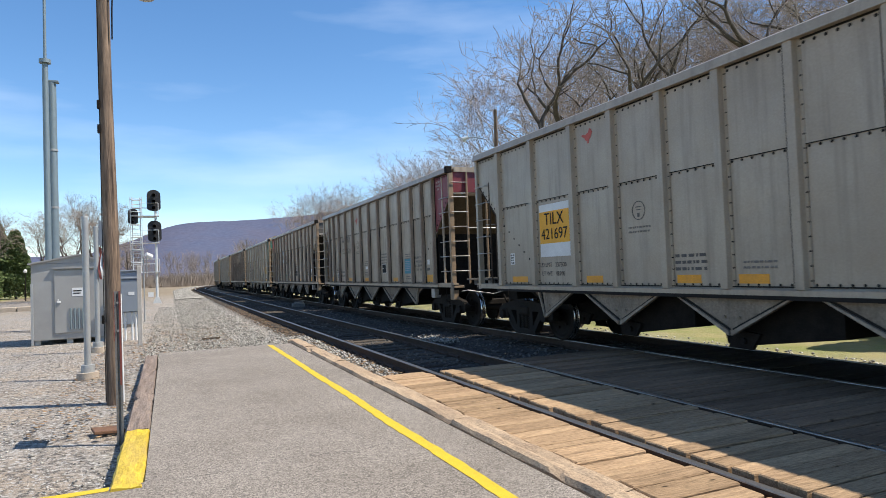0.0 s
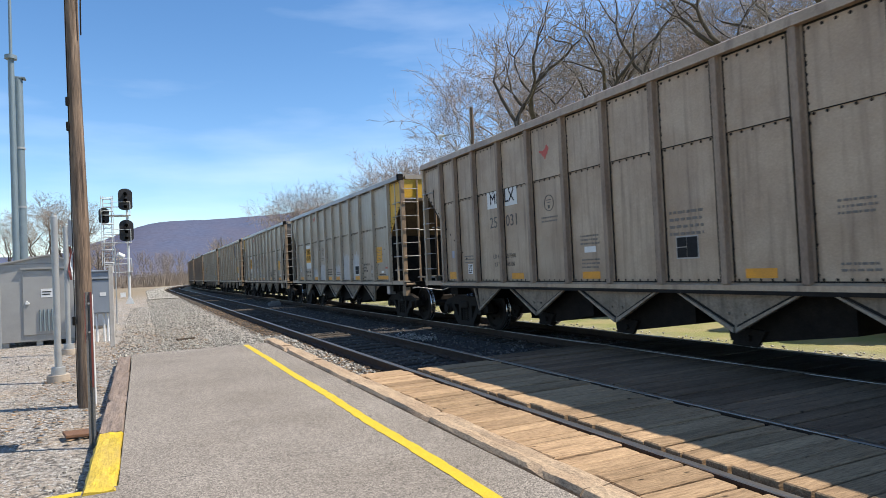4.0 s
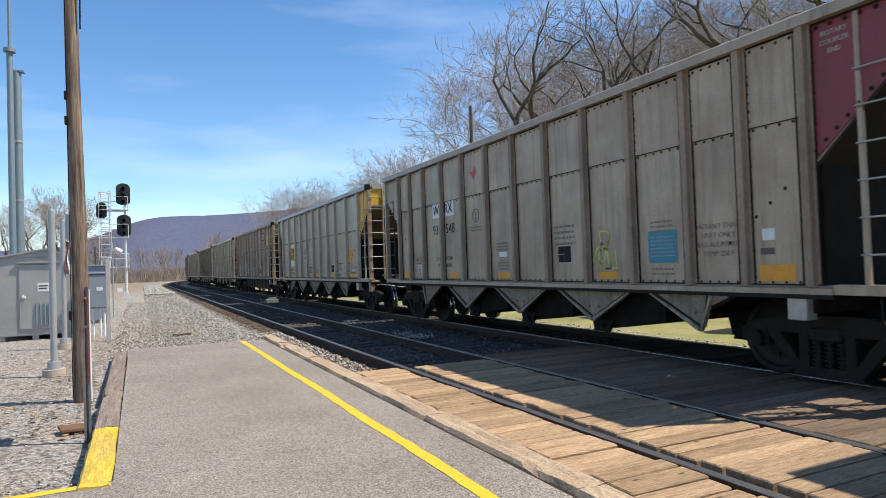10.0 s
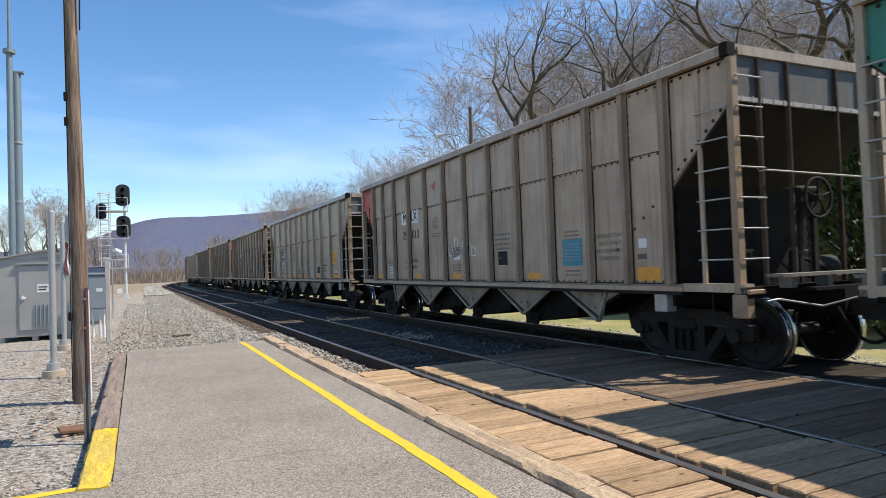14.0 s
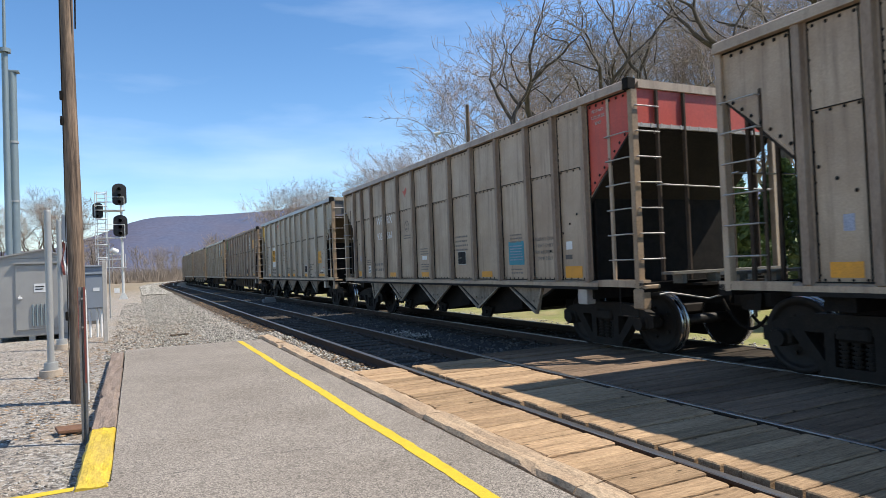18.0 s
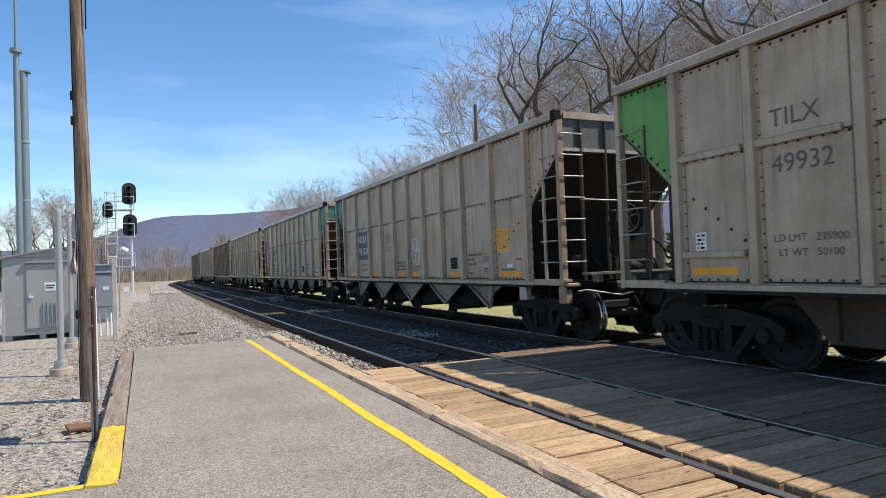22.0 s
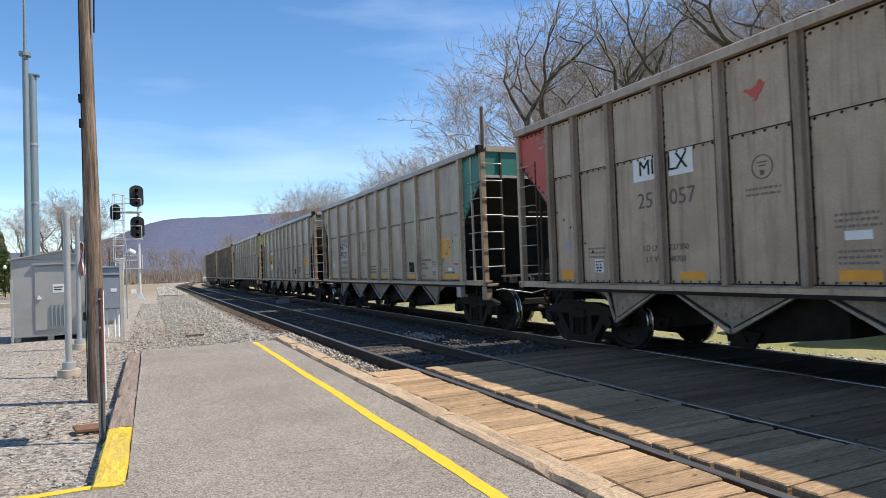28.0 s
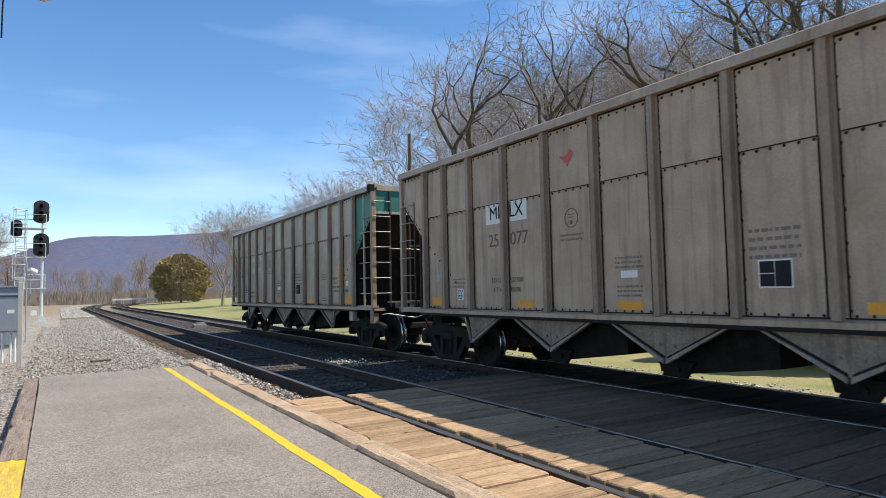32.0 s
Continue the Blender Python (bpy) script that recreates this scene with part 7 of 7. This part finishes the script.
def build_far_yard():
    # road and kerb stones towards the houses
    s = Shape()
    v = [(-60, 57, -0.13), (-6.5, 57, -0.13), (-3.5, 78, -0.13), (-60, 84, -0.13)]
    road = new("road", quick(v, [(0, 1, 2, 3)], "road", M["asphalt"]))
    tagged(road, "grey asphalt access road beyond the yard", "road", kind="structure")
    k = thing("kerb_stones", "pale stone kerb along the road", "kerb", kind="structure")
    st = [Shape().box(-1.0, 1.0, -0.17, 0.17, -0.2, 0.32, 0.04).mesh("kerb_stone", M["concrete"]) for _ in range(1)][0]
    for i in range(20):
        part("kerb_stone", st, k, at=(-8.2 - i * 2.05, 50.5 + 0.05 * i, YARD))
    f = thing("wire_fence", "thin dark steel fence along the grass", "fence", at=(0, 0, 0))
    post = Shape().tube((0, 0, -0.1), (0, 0, 1.3), 0.04, n=6).mesh("fence_post", M["dark"])
    for i in range(12):
        part("fence_post", post, f, at=(-10.5 - i * 2.6, 90, YARD))
    for z in (0.35, 0.75, 1.2):
        part("fence_rail", Shape().tube((-39.1, 90, z + YARD), (-10.5, 90, z + YARD), 0.02, n=5).mesh("fence_rail", M["dark"]), f)
    x, y = polar(-9.8, 86)
    l = thing("street_lamp", "dark lamp post with a white globe at the roadside", "street lamp", at=(x, y, YARD))
    part("post", Shape().tube((0, 0, -0.1), (0, 0, 3.1), 0.07, 0.05, 8).mesh("post", M["dark"]), l)
    part("globe", Shape().tube((0, 0, 3.1), (0, 0, 3.3), 0.12, 0.2, 10).tube((0, 0, 3.3), (0, 0, 3.55), 0.2, 0.08, 10).mesh("globe", M["white"]), l)
    # wooden pole with a street light behind the train
    x, y = polar(28.2, 45)
    p = thing("street_light_pole", "dark wooden pole with a bracketed street light", "street light", at=(x, y, -0.2))
    part("pole_shaft", Shape().tube((0, 0, -0.2), (0.1, 0, 12.8), 0.16, 0.12, 10).mesh("pole_shaft", M["pole"]), p)
    part("arm", Shape().path([(0, 0, 10.1), (-0.6, 0.3, 10.75), (-1.3, 0.6, 10.95), (-1.75, 0.8, 10.9)], 0.035, 6).mesh("arm", M["galv"]), p)
    part("lantern", Shape().tube((-1.7, 0.78, 10.92), (-2.1, 0.95, 10.82), 0.10, 0.16, 10).tube((-1.95, 0.9, 10.85), (-1.95, 0.9, 10.62), 0.15, 0.09, 10).mesh("lantern", M["white"]), p, "white glass lantern")
    # white barrier far along the bend
    b = thing("white_barrier", "low white barrier of separate panels by the far bend", "barrier", at=(0, 0, 0))
    pn = Shape().box(-0.95, 0.95, -0.08, 0.08, 0.5, 0.86, 0.02).box(-0.8, -0.7, -0.06, 0.06, -0.4, 0.52).box(0.7, 0.8, -0.06, 0.06, -0.4, 0.52).mesh("barrier_panel", M["white"])
    for i in range(6):
        x, y = polar(4.3 + i * 0.72, 150)
        part("barrier_panel", pn, b, at=(x, y, 0.2), turn=(0, 0, -6))
    # dark stick and a switch box on the ballast
    thing("stray_stick", "short dark piece of timber on the ballast", "timber", at=(1.1, 19.6, -0.17), turn=(0, 0, 20), data=Shape().box(-0.26, 0.26, -0.035, 0.035, -0.03, 0.04, 0.01).mesh("stray_stick", M["tie"]))
    sx, sy, _ = on_track(TRACK_2 - 1.7, 36)
    q = thing("track_box", "small grey track equipment box between the rails", "track equipment", at=(sx, sy, -0.18))
    part("case", Shape().box(-0.35, 0.3, -0.25, 0.25, -0.05, 0.18, 0.02).mesh("case", M["stone"]), q)
    part("lid", Shape().box(-0.2, 0.25, -0.2, 0.2, 0.18, 0.26, 0.02).mesh("lid", M["stone"]), q)


build_far_yard()


# ---- trees and distance ----
class Wood:
    """Tapered limbs as thin prisms, gathered into arrays."""

    def __init__(self):
        self.v, self.f = [], []

    def limb(self, pts, radii, n):
        o = len(self.v)
        for i, p in enumerate(pts):
            d = (pts[min(i + 1, len(pts) - 1)] - pts[max(i - 1, 0)]).normalized()
            u = d.orthogonal().normalized()
            w = d.cross(u)
            for k in range(n):
                a = 2 * math.pi * k / n
                self.v.append(tuple(p + (u * math.cos(a) + w * math.sin(a)) * radii[i]))
        for i in range(len(pts) - 1):
            for k in range(n):
                self.f.append((o + i * n + k, o + i * n + (k + 1) % n, o + (i + 1) * n + (k + 1) % n, o + (i + 1) * n + k))


def grow(seed, height, limbs, forks, spread=0.6, upward=0.10, trunk_r=0.3, bole=0.28, twig_r=0.011, thick=0.035, ratio=0.72):
    """A bare tree that forks again and again into crooked limbs: trunk and limbs in one mesh, the fine crown of twigs in another."""
    rnd = random.Random(seed)
    big, fine = Wood(), Wood()
    levels = len(forks)

    def run(p, d, length, r0, r1, k, bend, up):
        pts, rad, q, dd = [p.copy()], [r0], p.copy(), d.copy()
        for i in range(k):
            dd = (dd + Vector((rnd.gauss(0, bend), rnd.gauss(0, bend), rnd.gauss(0, bend * 0.6) + up))).normalized()
            q = q + dd * (length / k)
            pts.append(q.copy())
            rad.append(r0 + (r1 - r0) * (i + 1) / k)
        return pts, rad, dd

    def limb(p, d, length, r, level):
        k = 5 if level < 2 else 4 if level < 3 else 3 if level < levels else 2
        tip = max(r * 0.62, twig_r * 0.7)
        pts, rad, dd = run(p, d, length, r, tip, k, 0.17 + 0.025 * level, upward * 0.5)
        (big if r > thick else fine).limb(pts, rad, 7 if level < 1 else 5 if r > thick else 3)
        if level == levels:
            return
        n = forks[level]
        for i in range(n):
            u = 1.0 if i < 2 else rnd.uniform(0.25, 0.95)
            j = min(int(u * k), k - 1)
            at = pts[j].lerp(pts[j + 1], u * k - j)
            ax = (pts[j + 1] - pts[j]).normalized()
            side = Vector((rnd.gauss(0, 1), rnd.gauss(0, 1), rnd.gauss(0, 0.7)))
            side = (side - ax * side.dot(ax)).normalized()
            ang = (spread + 0.07 * level) * (rnd.uniform(0.4, 0.95) if i < 2 else rnd.uniform(0.9, 1.5))
            nd = (ax * math.cos(ang) + side * math.sin(ang) + Vector((0, 0, upward * (1 - 0.2 * level)))).normalized()
            limb(at, nd, length * ratio * rnd.uniform(0.75, 1.12), max(rad[j] * (0.72 if i < 2 else 0.5), twig_r), level + 1)

    up = Vector((rnd.uniform(-0.06, 0.06), rnd.uniform(-0.06, 0.06), 1)).normalized()
    pts, rad, dd = run(Vector((0, 0, -0.3)), up, height * bole, trunk_r, trunk_r * 0.8, 5, 0.05, 0.05)
    big.limb(pts, rad, 9)
    first = (height * (1 - bole)) * (1 - ratio) / (1 - ratio ** (levels + 1)) * 1.18
    turn = rnd.uniform(0, 6.28)
    for i in range(limbs):
        a = turn + 2 * math.pi * (i + rnd.uniform(-0.2, 0.2)) / limbs
        ang = spread * rnd.uniform(0.55, 1.1) if i else spread * 0.25
        nd = Vector((math.sin(ang) * math.cos(a), math.sin(ang) * math.sin(a), math.cos(ang)))
        at = pts[-1].lerp(pts[-2], rnd.uniform(0, 0.8) if i > 1 else 0)
        limb(at, nd, first * rnd.uniform(0.85, 1.15), trunk_r * rnd.uniform(0.5, 0.68), 0)
    return big, fine


def bare_tree(data, label, at, scale=1.0, turn=0.0, group="bare trees"):
    t = thing("bare_tree", label, "tree", group=group)
    t.matrix_basis = pose(*at, 0, 0, turn) @ Matrix.Diagonal((scale, scale, scale, 1))
    part("trunk", data[0], t)
    part("crown", data[1], t, "fine bare twigs")
    return t


def make_tree(seed, bark, twig, **kw):
    big, fine = grow(seed, **kw)
    return quick(big.v, big.f, "trunk", M[bark], True), quick(fine.v, fine.f, "crown", M[twig], False)


KINDS = {
    "oak_a": make_tree(3, "bark_dark", "oak_twig", height=19, limbs=4, forks=(3, 3, 4, 4, 3), spread=0.74, trunk_r=0.40, bole=0.42, twig_r=0.011),
    "oak_b": make_tree(8, "bark_dark", "oak_twig", height=18, limbs=4, forks=(3, 3, 4, 4, 3), spread=0.8, trunk_r=0.38, bole=0.38, twig_r=0.011),
    "ash_a": make_tree(15, "bark", "twig", height=15, limbs=4, forks=(3, 3, 4, 4, 4), spread=0.48, trunk_r=0.24, bole=0.22, twig_r=0.010),
    "ash_b": make_tree(21, "bark", "twig", height=15, limbs=4, forks=(3, 3, 4, 4, 4), spread=0.52, trunk_r=0.22, bole=0.2, twig_r=0.010),
    "elm": make_tree(41, "bark_dark", "brush", height=15, limbs=4, forks=(3, 4, 4, 3, 3), spread=0.6, trunk_r=0.26, bole=0.25, twig_r=0.013),
    "slim": make_tree(33, "bark", "brush", height=9, limbs=3, forks=(3, 3, 3), spread=0.45, upward=0.25, trunk_r=0.10, bole=0.2, twig_r=0.022),
}
TALL = {k: max(p.co.z for p in v[1].vertices) for k, v in KINDS.items()}


def plant():
    rnd = random.Random(77)
    dark, pale = "large bare tree with dark crooked limbs behind the train", "bare tree with fine pale brown twigs behind the train"

    def tree(kind, label, az, dist, el, turn):
        """el: how high the crown's top stands over the eye, in degrees."""
        x, y = polar(az, dist)
        z = ground_z(x, y)
        bare_tree(KINDS[kind], label, (x, y, z), (1.55 - z + dist * math.tan(radians(el))) / TALL[kind], turn)

    for kind, az, dist, el, turn in (
        ("oak_a", 36.6, 41, 23.5, 20), ("oak_b", 43.5, 41, 25.5, 140), ("oak_a", 52.5, 40, 27.0, 200), ("oak_b", 60.0, 36, 28.0, 300), ("oak_a", 68, 32, 28.0, 80)):
        tree(kind, dark, az, dist, el, turn)
    crown = ((18, 8.4), (19.8, 11.0), (21.3, 11.7), (22.8, 10.8), (25.6, 11.4), (28.0, 16.8), (29.2, 18.0), (31, 19.6), (33, 20.5), (70, 21.5))

    def top(az):
        for (a, e0), (b, e1) in zip(crown, crown[1:]):
            if a <= az <= b:
                return e0 + (e1 - e0) * (az - a) / (b - a)
        return 20.0

    for i in range(14):
        az = 30.4 + 33 * i / 13 + rnd.uniform(-0.5, 0.5)
        tree(rnd.choice(("ash_a", "ash_b")), pale, az, rnd.uniform(52, 64), top(az) * rnd.uniform(0.9, 1.03), rnd.uniform(0, 360))
    for i in range(6):
        az = 20.0 + 5.6 * i / 5 + rnd.uniform(-0.3, 0.3)
        tree(rnd.choice(("ash_a", "ash_b")), pale, az, rnd.uniform(74, 88), top(az) * rnd.uniform(0.92, 1.0), rnd.uniform(0, 360))
    for az, el, d in ((12.2, 7.1, 100), (13.6, 8.0, 104), (15.3, 8.1, 102), (16.7, 7.3, 98)):
        tree("ash_a", "rounded bare tree beyond the train", az, d, el, d * 7)
    for az, d, s, k in ((-11.6, 74, 0.62, "elm"), (-8.8, 80, 0.62, "elm"), (-6.6, 72, 0.66, "elm"), (-5.4, 78, 0.76, "elm"), (-4.2, 84, 0.68, "elm"), (-3.0, 92, 0.5, "elm"), (-13.2, 85, 0.6, "elm")):
        x, y = polar(az, d)
        bare_tree(KINDS[k], "bare tree behind the equipment yard", (x, y, -0.1), s * 15 / TALL[k], d * 31)
    # brown scrub woods across the far end, one mass
    both = []
    for me in KINDS["slim"]:
        co = np.empty(len(me.vertices) * 3)
        me.vertices.foreach_get("co", co)
        ix = np.empty(len(me.polygons) * 4, dtype=np.int32)
        me.polygons.foreach_get("vertices", ix)
        both.append((co.reshape(-1, 3), ix.reshape(-1, 4)))
    co = np.concatenate([both[0][0], both[1][0]])
    ix = np.concatenate([both[0][1], both[1][1] + len(both[0][0])])
    rng = np.random.default_rng(12)
    vs, fs, o = [], [], 0
    for i in range(150):
        az = -4.5 + 21.5 * rng.uniform()
        d = rng.uniform(165, 300)
        x, y = polar(az, d)
        s = d / 165 * rng.uniform(0.45, 1.0) * (1.15 if az > 4.5 else 0.85)
        a = rng.uniform(0, 6.28)
        r = np.array([[math.cos(a), -math.sin(a), 0], [math.sin(a), math.cos(a), 0], [0, 0, 1]]) * s
        vs.append(co @ r.T + (x, y, 0))
        fs.append(ix + o)
        o += len(co)
    vs, fs = np.concatenate(vs), np.concatenate(fs)
    me = bpy.data.meshes.new("scrub_woods")
    me.vertices.add(len(vs))
    me.vertices.foreach_set("co", vs.ravel())
    me.loops.add(fs.size)
    me.loops.foreach_set("vertex_index", fs.ravel().astype(np.int32))
    me.polygons.add(len(fs))
    me.polygons.foreach_set("loop_start", np.arange(0, fs.size, 4, dtype=np.int32))
    me.update(calc_edges=True)
    me.materials.append(M["brush"])
    tagged(new("scrub_woods", me), "belt of bare brown scrub and small trees far away", "woods", kind="stuff")


plant()


def undergrowth():
    """Low dry stems that close the foot of the far woods, one mass."""
    rng = np.random.default_rng(23)
    k = 15000
    az = np.radians(rng.uniform(-5.0, 17.0, k))
    d = rng.uniform(165, 250, k)
    h = d / 165 * rng.uniform(0.5, 2.6, k) ** 1.3
    x, y = d * np.sin(az), d * np.cos(az)
    lean = rng.normal(0, 0.35, (k, 2)) * h[:, None]
    w = rng.uniform(0.04, 0.11, k)
    v = np.stack([np.stack([x - w, y, np.full(k, -0.2)], -1), np.stack([x + w, y, np.full(k, -0.2)], -1), np.stack([x + lean[:, 0] + w * 0.3, y + lean[:, 1], h], -1)], 1).reshape(-1, 3)
    me = quick([tuple(p) for p in v], [(3 * i, 3 * i + 1, 3 * i + 2) for i in range(k)], "undergrowth", M["brush"])
    tagged(new("undergrowth", me), "low dry brown brush at the foot of the far woods", "brush", kind="stuff")


undergrowth()


def leafy(seed, height, width, n, shape, material, size):
    """Foliage of many small pointed sprays filling an uneven outline."""
    rng = np.random.default_rng(seed)
    v, f = [], []
    for i in range(n):
        u = rng.uniform() ** 0.8
        z = height * (0.04 + 0.96 * u)
        if shape == "cone":
            r = width / 2 * (1 - u) ** 0.75 + 0.1
        else:
            r = width / 2 * math.sqrt(max(1 - (2 * u - 0.85) ** 2 / 1.35, 0.03))
        a = rng.uniform(0, 2 * math.pi)
        lump = 1 + 0.28 * noise.noise(Vector((math.cos(a) * 1.6, math.sin(a) * 1.6, z * 0.9 + seed)))
        q = r * lump * rng.uniform(0.35, 1.0) ** 0.4
        p = np.array([q * math.cos(a), q * math.sin(a), z])
        d = np.array([math.cos(a), math.sin(a), rng.uniform(-0.3, 0.9)]) + rng.normal(0, 0.35, 3)
        d /= np.linalg.norm(d)
        s = np.cross(d, rng.normal(0, 1, 3))
        s /= np.linalg.norm(s) + 1e-9
        L = size * rng.uniform(0.6, 1.4)
        o = len(v)
        v += [tuple(p - s * L * 0.3), tuple(p + s * L * 0.3), tuple(p + d * L + s * L * 0.08), tuple(p + d * L * 0.6 - s * L * 0.34)]
        f += [(o, o + 1, o + 2), (o, o + 2, o + 3)]
    return quick(v, f, "foliage", M[material])


def evergreens():
    big = leafy(4, 9.5, 5.0, 9000, "cone", "needle", 0.42)
    spruce = leafy(6, 8.0, 4.6, 9000, "cone", "needle", 0.30)
    cedar = leafy(9, 7.6, 8.6, 15000, "round", "needle_rust", 0.3)
    stem = Shape().tube((0, 0, -0.2), (0, 0, 5.5), 0.18, 0.05, 8).mesh("trunk", M["bark_dark"])

    def tree(me, label, x, y, s, turn):
        t = thing("evergreen_tree", label, "tree", group="evergreens")
        t.matrix_basis = pose(x, y, ground_z(x, y) - 0.05, 0, 0, turn) @ Matrix.Diagonal((s, s, s, 1))
        part("trunk", stem, t)
        part("foliage", me, t)

    for az, d, s in ((-10.4, 100, 0.92), (-12.6, 98, 1.0), (-11.5, 106, 1.05), (-14.2, 101, 0.9)):
        x, y = polar(az, d)
        tree(big, "dense dark green conifer beyond the road", x, y, s, d * 13)
    for az, d, s in ((48.3, 24, 0.8), (58.5, 20, 0.72), (64, 18, 0.7), (53.5, 26, 0.62)):
        x, y = polar(az, d)
        tree(spruce, "green spruce beside the far verge", x, y, s, d * 17)
    x, y = polar(9.0, 150)
    tree(cedar, "round olive-brown cedar on the grass", x, y, 1.36, 40)


evergreens()


def build_ridge():
    v, f = [], []
    k = 180
    rnd = random.Random(9)
    for i in range(k + 1):
        az = -70 + 150 * i / k
        pts = ((-70, 2.6), (-20, 2.0), (-6, 2.2), (-2.4, 3.35), (-0.3, 4.25), (1.7, 4.72), (6, 4.85), (10.6, 5.12), (14, 5.5), (30, 5.6), (80, 4.0))
        el = 4.0
        for (a, e0), (b, e1) in zip(pts, pts[1:]):
            if a <= az <= b:
                el = e0 + (e1 - e0) * (az - a) / (b - a)
        el += 0.06 * noise.noise(Vector((az * 0.9, 0, 0))) + 0.03 * noise.noise(Vector((az * 4, 3, 0)))
        for d, u in ((2300, -0.01), (2550, 0.35), (2800, 0.72), (3000, 1.0), (3300, 0.6)):
            x, y = polar(az, d)
            v.append((x, y, 3000 * math.tan(radians(el)) * u * (1 + 0.06 * noise.noise(Vector((az * 0.6, u * 5, 7))) * (u < 0.9))))
    for i in range(k):
        for j in range(4):
            f.append((i * 5 + j, (i + 1) * 5 + j, (i + 1) * 5 + j + 1, i * 5 + j + 1))
    tagged(new("backdrop_ridge", quick(v, f, "backdrop_ridge", M["ridge"], True)), "long wooded mountain ridge on the horizon, painted in haze blue", "mountain", kind="structure")


build_ridge()


# ---- motion of the train ----
def motions():
    for k, car in CARS:
        rows = []
        for t, more in AHEAD.items():
            s = CAR * k + 14.75 - SPEED * t - more + BODY / 2
            x, y, h = on_track(TRACK_2, s)
            rows.append((t, pose(x, y, 0, 0, 0, h)))
        walk(car, rows)
    # all wheels are alike and turn together
    for j, wheels in ROLLING.items():
        turn = [(n / 30, pose(0, j * 0.89, 0.48, math.degrees(SPEED * n / 30 / 0.485) % 360.0, 0, 0)) for n in range(961)]
        walk(wheels[0], turn)
        ad = wheels[0].animation_data
        for w in wheels[1:]:
            w.rotation_mode = "QUATERNION"
            own = w.animation_data_create()
            own.action = ad.action
            own.action_slot = ad.action_slot


motions()
